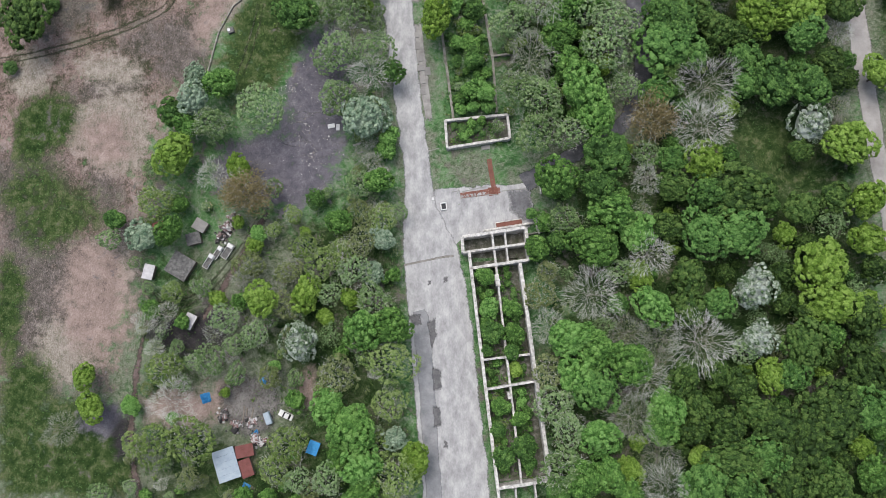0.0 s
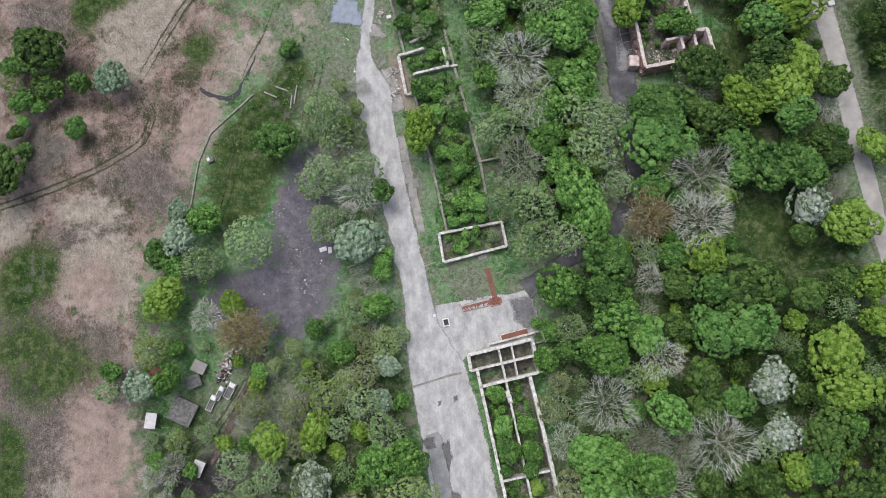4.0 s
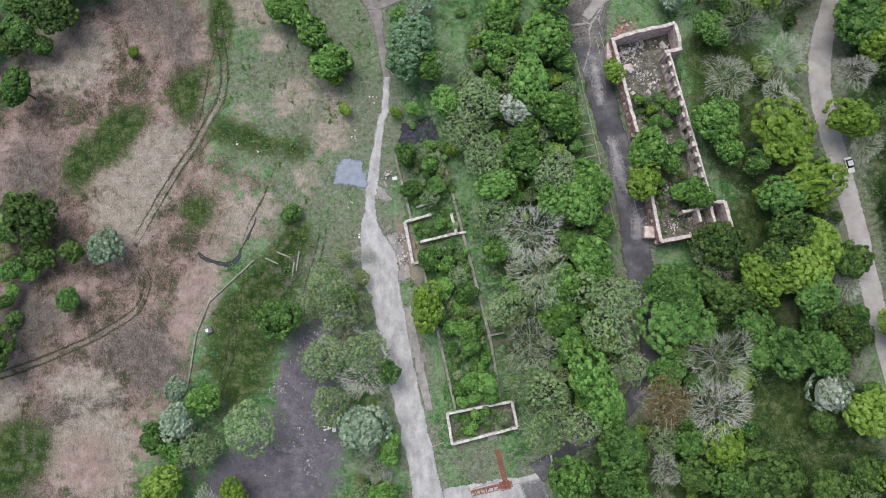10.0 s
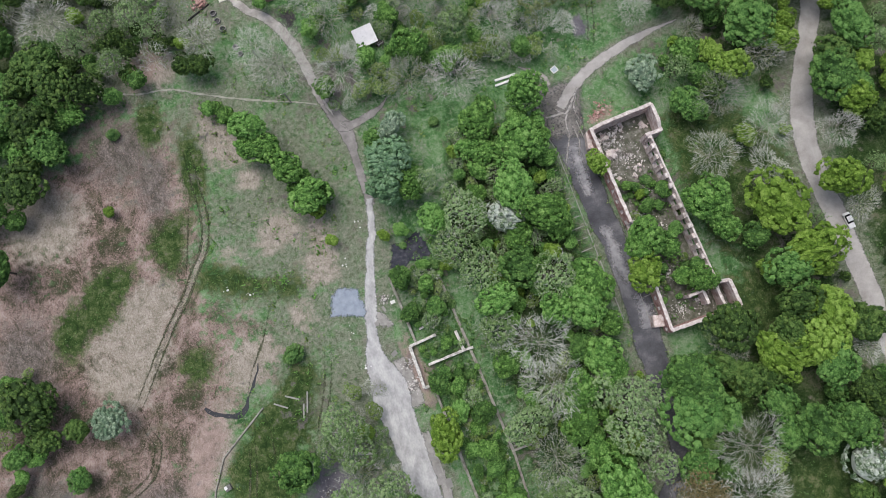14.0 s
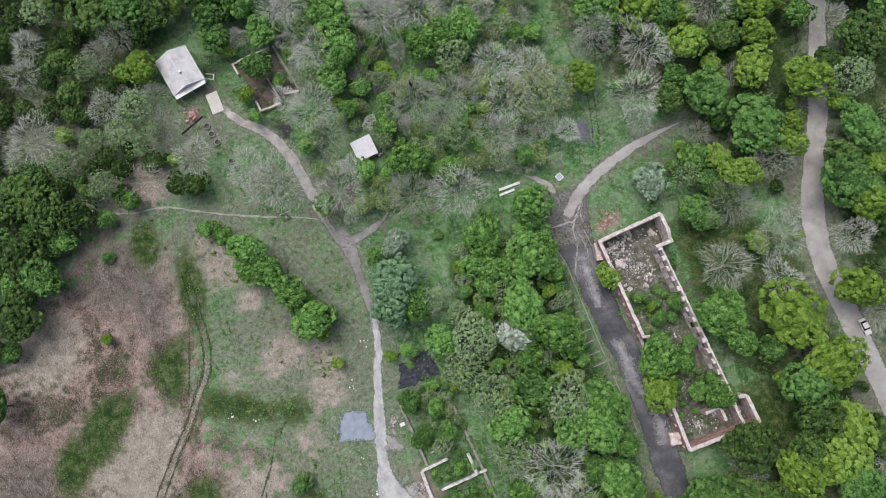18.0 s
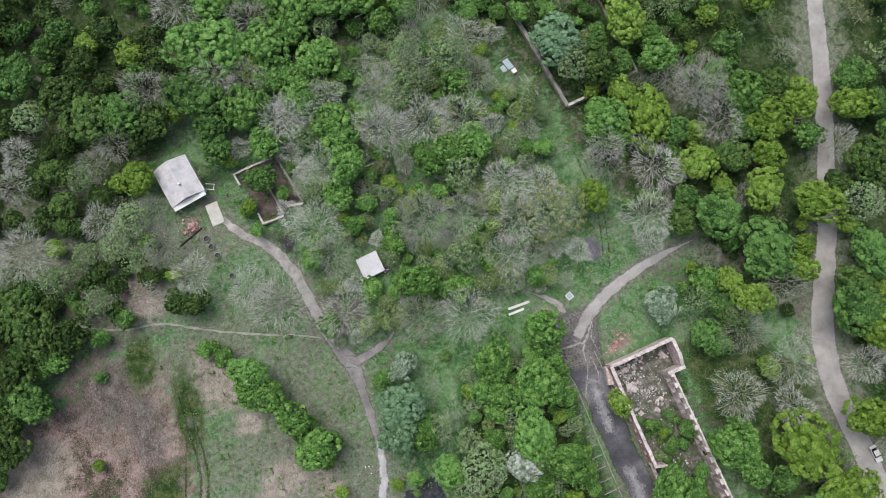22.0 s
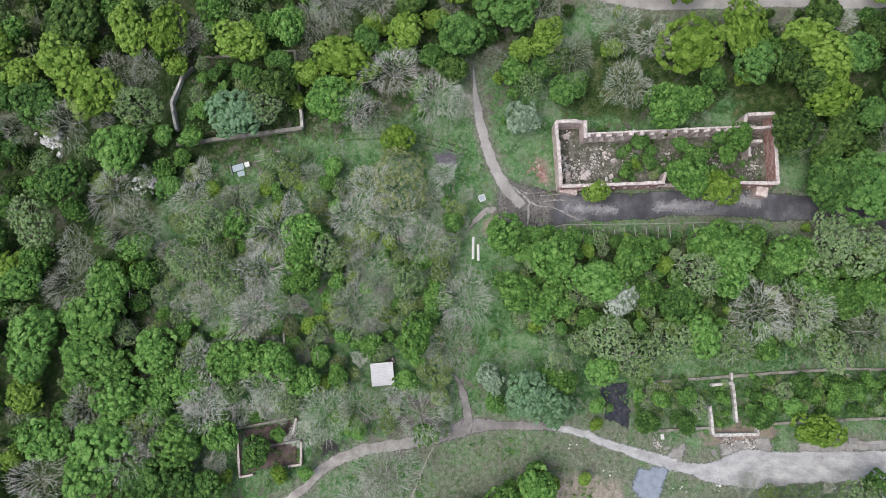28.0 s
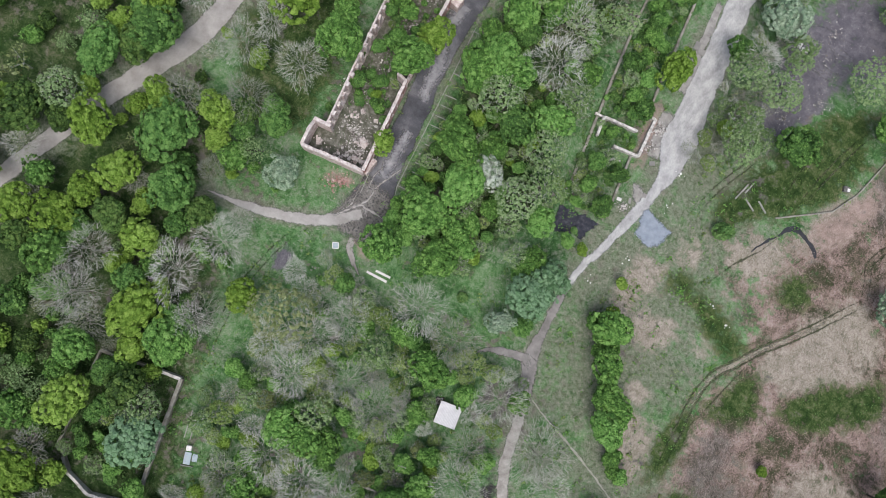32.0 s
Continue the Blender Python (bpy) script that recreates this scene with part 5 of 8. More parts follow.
for ki, (kind, (name, label, per, size, squash, tall)) in enumerate(KINDS.items()):
    for si, R in enumerate(SIZES):
        for alt in range(2):
            rng = np.random.RandomState(1000 + ki * 40 + si * 5 + alt)
            base = R * tall * 0.55
            if kind in "nt":
                tr, tw = bare_rows(rng, R, base, 1.05 if kind == "n" else 0.85)
                trunk = mesh_np("trunk", *tubes(tr, 5), M_LIMB)
                v, t = strips(tw)
                crown = [("twig_crown", mesh_np("twig_crown", v, t, M_TWIG))]
                if kind == "t":
                    v, t = leaves(rng, R, max(8, int(7 * R)), int(12 * R * R) + 30, 0.24, 0.8, 2.2)
                    crown.append(("bud_crown", mesh_np("bud_crown", v, t, LEAF["t"])))
            else:
                trunk = mesh_np("trunk", *tubes(limbs(rng, R, base, 6, 0.05 * R), 5), M_BARK)
                n = int(12 + 10 * R + 1.1 * R * R)
                if kind in "odbguh":
                    v, t = billows(rng, R, 1.15, 4, size * 0.7, squash)
                elif kind in "ply":
                    v, t = billows(rng, R, 0.5, 5, size * 0.8, squash, 0.1, 0.62, False)
                elif kind in "ws":
                    v, t = billows(rng, R, 0.9, 9, size * 0.62, squash, bulge=0.9)
                else:
                    v, t = leaves(rng, R, int(1.2 * n), int(per * R * R * 2.6) + 60, size * (0.85 + 0.05 * R), squash, 2.2)
                crown = [("crown", mesh_np("crown", v, t, LEAF[kind]))]
                if kind in "pryl":
                    tr, tw = bare_rows(rng, 0.95 * R, base, 0.3)
                    trunk = mesh_np("trunk", *tubes(tr, 4), M_TWIG)
                    crown.append(("twig_crown", mesh_np("twig_crown", *strips(tw), M_TWIG)))
            CROWNS[kind, si, alt] = (trunk, crown, base, R)
TREES = []


def plant(kind, rows):
    name, label, tall = KINDS[kind][0], KINDS[kind][1], KINDS[kind][5]
    for x, y, R in rows:
        si = int(np.argmin([abs(math.log(R / s)) for s in SIZES]))
        trunk, crown, base, R0 = CROWNS[kind, si, random.randrange(2)]
        R *= 1.13 if kind in "odbguwsh" else 1.16
        k = R / R0
        kz = min(k * random.uniform(0.92, 1.1), 13.0 / (base + 0.8 * R0))
        grp = "low shrubs" if kind == "u" else "white blossom trees" if kind == "w" else name.replace("_", " ") + "s of the grounds"
        root = thing(name, ("large " if R > 6 and not label.startswith("large") and kind != "u" else "small " if R < 2.4 and not label.startswith("small") and kind != "u" else "") + label, "shrub" if kind == "u" else "tree", (x, y, 0), random.uniform(0, 360), grp)
        root.scale = (k * random.uniform(0.84, 1.18), k * random.uniform(0.84, 1.18), kz)
        at = pose(0, 0, base)
        meshpart("trunk", trunk, root, at)
        for pn, me in crown:
            meshpart(pn, me, root, at)
        TREES.append((x, y, R))


plant("n", [(-107, -22.9, 4.1), (49.6, -35.6, 5.2), (-76.7, -15.3, 5.2), (32.5, 12.3, 6.2), (59.4, 0, 7.1), (63, 56.9, 7.1), (-26.5, 73.9, 4.7), (65.2, 68.7, 7.1), (21, 107, 7.4), (92, 136.4, 4.4), (78.9, 143.4, 5.2), (85.8, 158.7, 5.6), (94.1, 147, 5.9), (113.1, 141.5, 4.7), (-34.8, 205.1, 5.3), (-28, 198.8, 6.8), (-13.8, 215.6, 6.2), (-12.5, 191.9, 5.9), (13.8, 210, 5.9), (18.1, 182.1, 6.2), (24, 207.8, 6.5), (32.4, 194.3, 6.2), (36.9, 214, 5), (38.1, 202.9, 6.2)])
plant("n", [(64.7, 212.2, 5.6), (66.1, 215.9, 5), (70.3, 187.8, 4.1), (71.1, 194, 6.2), (77, 206.7, 6.5), (98.5, 213.4, 5.6), (99.9, 192.2, 3), (-89.9, 229.2, 7.4), (-20.7, 222.2, 3), (-16.2, 246.9, 5.6), (-12.1, 247.6, 5.3), (-8.4, 231.2, 5.6), (-2.4, 251, 4.1), (8.9, 237.5, 6.2), (11.5, 234.6, 6.5), (20.8, 236.2, 5.6), (31.7, 233.8, 5.9), (94.8, 224.1, 6.7), (97.8, 225.4, 5.9), (-50, 265.3, 5.9), (14, 284.4, 7.1), (29.8, 271.2, 6.2), (58.9, 285.1, 3)])
plant("t", [(48.5, -28.8, 5.2), (-86.8, 5.3, 3.3), (-81.9, 6.8, 3.7), (21.3, 3.7, 3.7), (41.6, 2.2, 4.4), (41.7, -19, 5.6), (45.5, -9.2, 5.6), (48.9, 0.7, 5.6), (-69.8, 45.4, 4.4), (47.9, 22.8, 4.7), (48.5, 43, 4.1), (-32.2, 83.9, 4.4), (17.7, 77.5, 6.7), (21.8, 95.5, 6.7), (69.4, 94.5, 4.7), (101.2, 63.7, 3), (102.7, 84.8, 3.3), (112.9, 121.1, 4.1), (84.1, 179.6, 3.3), (99.6, 167.5, 4.7), (-48.9, 212.6, 4.7), (-11.6, 207.3, 5.6), (6, 184.9, 5.9), (46.3, 208.7, 4.9)])
plant("t", [(128.4, 199.3, 4.4), (-90.2, 249.6, 4.4), (-87.2, 257.1, 4.4), (-69.2, 233.2, 4.9), (-67.8, 249.7, 4.4), (-61.4, 252.8, 4.4), (-55.9, 233.4, 3.3), (-54.4, 222.3, 4.7), (-29.2, 243.6, 2.7), (11.2, 246.8, 6.2), (14.1, 250.9, 4.4), (21.6, 251.5, 5), (38.3, 245, 5), (38.5, 256.8, 5), (89.6, 229.7, 4.4), (-43.3, 264.5, 4.4), (-36.2, 287, 6.2), (-30.9, 264.6, 5.9), (-22.5, 261, 5.2), (-17.5, 277.7, 4.9), (38.4, 276.8, 6.2), (56.3, 292.9, 6.2), (72, 281.5, 4.9), (74.2, 274.2, 4.1)])
plant("t", [(84.3, 264.1, 4.4), (54.6, 306.9, 4.4)])
plant("y", [(-73.1, -36, 3), (-52.3, -9.7, 3), (-48.8, 9.8, 3.7), (-48.3, 18.9, 3.8), (-34.2, -8.8, 4.7), (19.4, 12.7, 3.6), (21.3, -8.1, 3.7), (21.9, 18.9, 3), (82.7, -2.2, 3), (-58.9, 20.4, 4.1), (-28.6, 34.4, 3.7), (-28.5, 26.6, 3.7), (47.3, 202.6, 6.8)])
plant("o", [(-26.8, -31.8, 5.2), (29.2, -34.3, 5.2), (33, -23.3, 5.2), (35.8, -33.1, 4.4), (49.2, -22, 4.1), (101.3, -32.7, 4.4), (-27.4, 3.7, 5.2), (5.1, 17.4, 2.7), (5.8, 9, 2.7), (8.5, -17, 2.7), (11.9, 9, 2.7), (12.5, 2.2, 3), (13.7, -19.9, 2.4), (26.6, 0.7, 5.2), (28.4, -9.2, 5.2), (33.6, -2.1, 5.2), (41.9, -5, 5.9), (48.5, 9.4, 5.2), (50.2, -16.2, 5.2), (-79.4, 37.4, 2.7), (-78, 59.5, 3.7), (-34.7, 32.7, 3.7), (-24, 43.6, 3.7), (-22.2, 52.9, 2.7)])
plant("o", [(-21.3, 56.1, 3), (18.9, 24.9, 3.3), (23.8, 42.4, 6.2), (33.6, 25.5, 5.9), (39, 33.9, 5.6), (45.2, 28.8, 4.4), (-68.9, 72.2, 4.4), (-3.5, 95, 2.7), (-2.3, 84.2, 2.1), (-1.6, 64.5, 1.8), (0.1, 89.3, 2.4), (0.9, 83.3, 2.5), (1.6, 69.7, 3), (5.5, 68.9, 2.8), (25.3, 87.9, 3.7), (25.8, 84, 4.4), (28.2, 77, 3.7), (28.1, 92.6, 5.2), (31.1, 67.5, 5.9), (35.4, 61.1, 5.9), (35.8, 99.4, 4.7), (37.7, 94.1, 4.1), (-4, 129.6, 2.4), (-2.4, 112.7, 1.7)])
plant("o", [(-2.1, 101, 2.7), (11.9, 103.8, 3.7), (13.5, 120.3, 4.7), (23.2, 135.7, 3.7), (27.8, 114, 5.2), (34.7, 135.2, 3.7), (35, 113, 5.9), (37.3, 121.1, 4.1), (38.9, 117.6, 4.7), (40.6, 107.2, 3.3), (54.6, 125.7, 5.6), (61.3, 123.2, 3), (62.6, 114.6, 2.4), (67.1, 111.9, 3.8), (76.6, 124.2, 4), (-40.9, 177.7, 3.7), (-37, 176.6, 4.1), (-32.9, 169.5, 4.4), (-28.7, 160.4, 4.7), (-7.2, 145.6, 2.1), (-1.1, 156.1, 4.1), (2.6, 145.8, 4.1), (17.7, 155.7, 3), (21.2, 168.6, 5.2)])
plant("o", [(25.8, 148.7, 6.2), (30.1, 159.7, 5.9), (31.6, 140.1, 5.9), (34.8, 173.5, 5.8), (-51.3, 192.9, 2.7), (-40.3, 183.9, 4.4), (-15.2, 212.1, 3), (4.4, 206.2, 3), (7.7, 193.8, 5), (20, 216.8, 2.7), (106.1, 218.1, 5.6), (-30.3, 220.2, 2.1), (-24.4, 251.5, 6.2), (-22.4, 242.4, 4.4), (-21, 228.3, 2.2), (-9.7, 252.2, 4.4), (-6.8, 222.7, 4.7), (-3.1, 242.5, 4.4), (-2, 229.3, 4.9), (-1.9, 238, 5), (18.7, 230.1, 2.1), (20.4, 225, 3.8), (25.9, 226, 4.9), (32.7, 226.5, 4.7)])
plant("o", [(33.2, 245.4, 3.7), (36, 240.4, 2.7), (68, 222.9, 6.2), (88.5, 235.8, 5.2), (-34.1, 274.9, 6.8), (-26.6, 286.2, 4.9), (-25.4, 271.7, 6.8), (-16.5, 259.4, 4.4), (-15.1, 268.3, 6.2), (-12.1, 260, 3.7), (-7.2, 293.4, 4.9), (-6.8, 271.4, 4.9), (-4.6, 279, 6.8), (-1.7, 261.7, 4.9), (1.6, 292.6, 6.2), (5.7, 277.4, 6.8), (14.7, 275.7, 4.9), (25, 270.4, 4.1), (50.9, 277.6, 7.1), (55.9, 260.2, 3), (56.2, 268.2, 2.7), (12.9, 299, 5.2), (-33.4, -29.8, 3.7), (-29.8, -22, 5.9)])
plant("o", [(-27, -37.6, 4.4), (-36.1, -16.6, 4.4), (-19.9, 3.7, 5.6), (-80.6, 29.6, 4.1)])
plant("p", [(-96.3, -40.5, 3), (-44.4, -35.6, 3.7), (-35.9, -35, 4.4), (24.3, -31.5, 5.6), (26.1, -21.9, 5.2), (-68, -5.1, 4.4), (-64.6, 6, 3.8), (-61.7, -0.8, 3.3), (-61.7, -8.3, 2.7), (-56.5, 2.2, 3.3), (-37.6, 12.9, 3.3), (-30.6, 18.8, 3.7), (-24.9, 11.1, 4.4), (22.7, -16.4, 4.7), (40.3, 18.6, 3.7), (71.6, -2.2, 3.7), (-97.8, 27.9, 3), (-68.9, 59.4, 4.1), (-29.6, 42.4, 3.3), (8.7, 59.5, 1.9), (18.1, 55.9, 5.9), (26.5, 32.4, 3.7), (28.2, 55.6, 4.4), (48.3, 50.3, 3.7)])
plant("p", [(-71, 59.9, 4.4), (-57, 64.1, 5.6), (-39.5, 93.1, 3.3), (-38.7, 79.2, 3.7), (-37.1, 69.1, 3.7), (-35.3, 65.8, 4.4), (-35.1, 97.6, 5.2), (-34.9, 80.2, 5.6), (-32.5, 96.6, 5.3), (-32.3, 91, 4.4), (-25.6, 80.3, 5.2), (0.9, 97.6, 2.7), (11.8, 88, 5.2), (14.6, 68.4, 4.7), (20.5, 66.2, 5.9), (21.3, 91.8, 4.4), (33.8, 91.5, 4.4), (38.3, 79.9, 5.6), (40.2, 87.5, 5.2), (43.3, 69.3, 4.1), (45.7, 86.6, 4.1), (66.8, 98.3, 3.3), (-5, 119.4, 2.4), (6.2, 136.1, 5.2)])
plant("p", [(11.3, 112.8, 4.7), (11.4, 128.2, 5.6), (29.4, 122.2, 5.9), (2.7, 156.6, 3.8), (8.8, 151.2, 3), (10.8, 144.2, 5.6), (-75.2, 212.5, 3.7), (21.4, 198.5, 4.7), (83.9, 204, 3.7), (127.4, 182.1, 5.6), (-75.5, 225.7, 3.7), (-72.6, 246.5, 3.7), (-67.3, 226.5, 3.7), (-61.9, 231.9, 4.4), (-40.1, 240.1, 2.1), (-11.2, 226.6, 3.6), (-4, 253.4, 3.7), (17, 246, 5.6), (20.7, 255.3, 5.6), (21.1, 248.4, 4.4), (27.3, 220, 4.7), (32.9, 252.3, 5.6), (53.8, 230.9, 2.2), (64.9, 239.6, 4.9)])
plant("p", [(-81.7, 266.4, 4.4), (1.8, 270.5, 3.8), (29.2, 298, 6.2), (63.3, 274.2, 5.6)])
plant("l", [(-81.2, -26.7, 5.2), (-34.6, 22.8, 3.7), (-34.1, 25.2, 3), (-50.1, -32.6, 3.8), (-46.1, -26.6, 4.4), (-18.2, -34.5, 5.3), (-79.7, -7.4, 4.4), (-80.2, 13.7, 3), (-20.3, -16.1, 3.7), (-19.8, -5, 5.6), (-85.3, 38.3, 4.4), (-43.7, 25, 3.7), (-88, -27.4, 3), (-71.7, -25, 5.9), (-24.7, -27, 3.7), (-39.3, 20.2, 4.4), (-22.6, 33.6, 3.3)])
plant("b", [(-13.5, -30.4, 3.8), (41.6, -32.4, 3.3), (59.1, -29.5, 3), (99.2, -26.3, 3.7), (-102.1, -9.1, 3.3), (-99.4, -17.1, 3.7), (-54.9, 11.2, 4.4), (-43.1, 12.7, 4.1), (-38.4, 6.8, 2.2), (-31.4, 11.3, 3), (12.8, -7.5, 1.9), (45.7, 17.2, 3.3), (77.8, -8.6, 4.1), (91.9, 19.4, 6.7), (93.7, 9.3, 5.9), (-79.9, 50.7, 5.5), (-62.5, 47.3, 3.7), (63.4, 47, 5.2), (101.3, 52.5, 6.2), (105.1, 26.3, 4.4), (105, 36.6, 5.2), (-28.8, 95.2, 2.7), (-28.1, 95.2, 2.2), (-8.5, 90, 5.3)])
plant("b", [(38.6, 75.9, 3), (79.3, 88.7, 5.6), (86.7, 89.9, 5.2), (90.2, 89, 6.2), (95.7, 95.9, 5.6), (112.2, 72.3, 4.1), (2.7, 133.2, 1.9), (17.5, 135, 1.3), (52.6, 117.7, 4.7), (58.7, 138.7, 1.5), (85, 110.6, 2.7), (90.8, 126.1, 8.1), (96, 112.7, 6.7), (109.2, 128.3, 5.9), (-85.1, 171.6, 1.6), (-28.4, 156.9, 2.7), (-26.2, 147.8, 1.9), (-11.7, 145.4, 1.8), (49.3, 149.4, 3.4), (87.6, 171.8, 3.3), (90.8, 146.9, 2.7), (90.6, 165.9, 5.3), (105.7, 170, 4.1)])
plant("b", [(109.7, 175.1, 3.3), (119.4, 148.6, 4.7), (123.5, 176.9, 3), (125.1, 158.6, 4.1), (-55.2, 214.4, 2.1), (-7.3, 212.8, 1.8), (-6.8, 217.5, 2.1), (33, 208.3, 2.1), (59.7, 203.9, 3.8), (89, 203.8, 4.9), (91.9, 213.9, 3), (104.3, 192.6, 4.7), (108.7, 201.6, 4.4), (110.5, 210.2, 5.6), (116.1, 185.5, 5.6), (122.2, 214, 5), (134.6, 207.8, 4.9), (-83.5, 230, 2.7), (-57.2, 242.1, 4.4), (-44.9, 258, 2.2), (-33.2, 241.5, 2.1), (-31.9, 255.2, 3.6), (-31, 227.1, 2.4), (9.5, 220.5, 1.5)])
plant("b", [(80, 220.4, 6.8), (82.5, 248.8, 6.4), (-20.5, 265.6, 3.6), (64.9, 287, 7.1), (72.9, 295.9, 7.1), (83.8, 279.5, 5.9), (84.2, 269.2, 5.6), (69.4, 308.7, 4.4)])
plant("d", [(58.8, -35.2, 5.9), (68.6, -36.6, 5.2), (74.6, -28.5, 5.2), (88.7, -30.4, 3.7), (65.5, 10.2, 4.4), (-97.2, 33.4, 3), (62.1, 28.3, 5.9), (63.5, 38.4, 5.2), (71.1, 28.4, 6.7), (55.2, 80.3, 6.8), (55.5, 89, 6.5), (56.3, 85.2, 7.1), (-104.5, 102, 3.3), (64.5, 138.4, 2.4), (64.6, 127.2, 2.1), (79.0, 157.0, 3.2), (-77.2, 203.7, 2.7), (70.1, 217.6, 4.1), (84.1, 196.6, 3.3), (89, 189.4, 5.9), (-56.5, 260.2, 5.9), (8.1, -22.8, 2.4), (9.6, -29.8, 2.7)])
plant("d", [(14.3, -26.9, 3), (15.8, -31.4, 2.1), (23, -38.2, 4.1), (5.3, -2.3, 2.1), (6.5, 2.2, 2.7), (11.7, -2.3, 2.4), (32.5, -12, 5.6), (40.2, 9.7, 3), (83.4, -7.9, 4.1), (100.4, -16.1, 5.2), (17.7, 34.5, 1.8), (35, 40.9, 5.2), (37.3, 50, 5.9), (55.5, 48.5, 3.7), (-82.4, 63.4, 4.1), (-47.6, 90.9, 6.2), (-21.3, 74.5, 3.7), (2.1, 78.2, 2.7), (2.5, 93.4, 2.7), (2.7, 80.7, 2.4), (52.2, 67.4, 4.1), (60.6, 78.2, 4.7), (-119.8, 111.4, 3.3), (-10.2, 132.5, 3)])
plant("d", [(-10.1, 123, 2.7), (-6.6, 103, 2.4), (-5.0, 105.2, 2.0), (-3, 123, 2.7), (21.1, 127.2, 5.2), (31.5, 103.3, 3.7), (59.6, 135.1, 1.8), (67.8, 116.4, 2.4), (83.9, 119.6, 3.7), (87.8, 108.9, 6.2), (-115.5, 161.7, 5.2), (-115.2, 178.9, 4.4), (76.4, 160.3, 3.6), (82.8, 165.9, 3.6), (98.2, 176.8, 7.7), (115.1, 156.5, 5.9), (121.6, 151.5, 4.4), (124.3, 168.3, 5.6), (-95.6, 191.7, 5.3), (-92.4, 219.2, 3.7), (-92.9, 199.5, 3), (38.5, 187.3, 3), (86.1, 214.5, 4.1), (104.9, 210.6, 4.1)])
plant("d", [(137.4, 216.5, 4.4), (141.7, 206.7, 4.4), (-35, 245.1, 3.8), (-34.4, 251.7, 4.7), (-25.8, 232.6, 4.4), (-7.9, 250.9, 3.7), (-1.6, 227.3, 2.2), (78.8, 237.3, 3.6), (102.2, 227.2, 4.4), (-82.7, 278.8, 5.2), (-39.8, 260.2, 5.9), (-35.3, 259.9, 6.2), (40.2, 292, 5.9), (41.9, 263.5, 3.6), (63.4, 260.8, 2.1), (61.1, 301.1, 5.6)])
plant("h", [(57.4, -21.9, 4.4), (66.1, -29.8, 6.2), (77.5, -21.5, 5.9), (83.2, -25.8, 6.7), (55, -9.2, 4.7), (58.2, 16.8, 4.1), (58.7, -16.4, 4.1), (69.6, -10.8, 4.1), (73.2, -17.7, 4.4), (88.7, 8.1, 3.7), (52.7, 30.3, 4.4), (54.9, 41.2, 4.1), (71.7, 38.2, 6.7), (89.3, 50.8, 3.3), (55.1, 73.4, 3.7), (64.4, 89.2, 4.4), (75.7, 84.6, 3.7), (84, 93.5, 5.2), (94.9, 91.1, 4.4), (-112.5, 124.9, 6.7), (-102.5, 114.9, 3.7), (68.2, 131.1, 1.5)])
plant("h", [(84.5, 161.9, 3.6), (118, 161.7, 4.9), (-80.7, 212.7, 2.7), (-72.2, 210.4, 2.1), (79.7, 190.2, 4.7), (98.5, 203.5, 4.7), (124.3, 188.7, 4.1), (133, 191.7, 5.6), (-78.3, 249.9, 4.4), (-49.6, 256.5, 4.4), (71, 238.7, 4.9), (115.7, 219.6, 4.4), (-71.2, 269.8, 5.6), (-65.7, 261.7, 7.1), (84.4, 294.5, 7.1), (65.4, -21.7, 5.2), (79.8, -35.3, 5.2), (90.2, -36.3, 5.9), (57.5, 8.7, 4.4), (64.6, -7.9, 3.7), (86.2, -0.6, 5.2), (90.7, -18.9, 6.7), (94.4, -16, 5.9), (101.3, -7.6, 5.9)])
plant("h", [(101.7, 6.5, 4.4), (88, 34.7, 4.4), (97.4, 37.8, 4.1), (-125, 90.7, 6.7), (69.4, 84.9, 4.4), (69.9, 98.7, 5.6), (79.5, 84.5, 3.7), (98.8, 76, 3.7), (103, 90.8, 4.7), (-111.9, 114.4, 3.7), (87.7, 100.6, 5.6), (-104.8, 182.6, 6.7), (-103.5, 187.8, 4.4), (-99.8, 199, 5.9), (-96.8, 216.9, 5.2), (-91.8, 209.1, 5.6), (-80.6, 235.8, 2.7), (-78.2, 241.2, 3.7)])
plant("d", [(83, 69.5, 6.4), (91.5, 68, 6.8), (76, 76.9, 4.4), (76.2, 69.3, 4.8), (91.7, 82.8, 5.9), (-8.4, 172.6, 2.6)])
plant("o", [(74.1, 131.4, 6.2), (-0.6, 160.0, 3.0), (20.8, 159.9, 4.0), (16.4, 162.6, 3.4)])
plant("u", [(-0.8, 59.2, 1.5), (-132.7, 79.3, 2.2), (-122.1, 98.6, 2.2), (3.2, 60, 1.5), (-43.6, 119.7, 2.7), (-86.2, 171.9, 1.3), (-7.7, 141.8, 1), (9.1, 173.8, 1.3), (68, 147.9, 1.2), (-80.7, 193.6, 1.9)])
plant("s", [(-18.9, -25, 3.3), (-25.6, 18.3, 2.7), (-88.3, 28.4, 4.1), (-22.5, 27.4, 3.7), (-75.8, 66.7, 5.2), (-76.4, 75.1, 3.3), (-27.3, 60.7, 5.6), (-94.1, 114.7, 4.7), (-2.4, 174.2, 3.6), (67.8, 170.4, 4.1)])
plant("r", [(-60, 40.1, 6.2), (50.4, 59.4, 6.7)])
plant("w", [(-44.1, -0.7, 5.2), (74.3, 13.7, 5.6), (75.1, 0.7, 5.2), (92.4, 57.8, 5.6), (21.5, 141.5, 4.7)])
plant("g", [(-8, 157.4, 4.7), (-5.6, 164.6, 6.2), (62.1, 247.9, 6.2)])

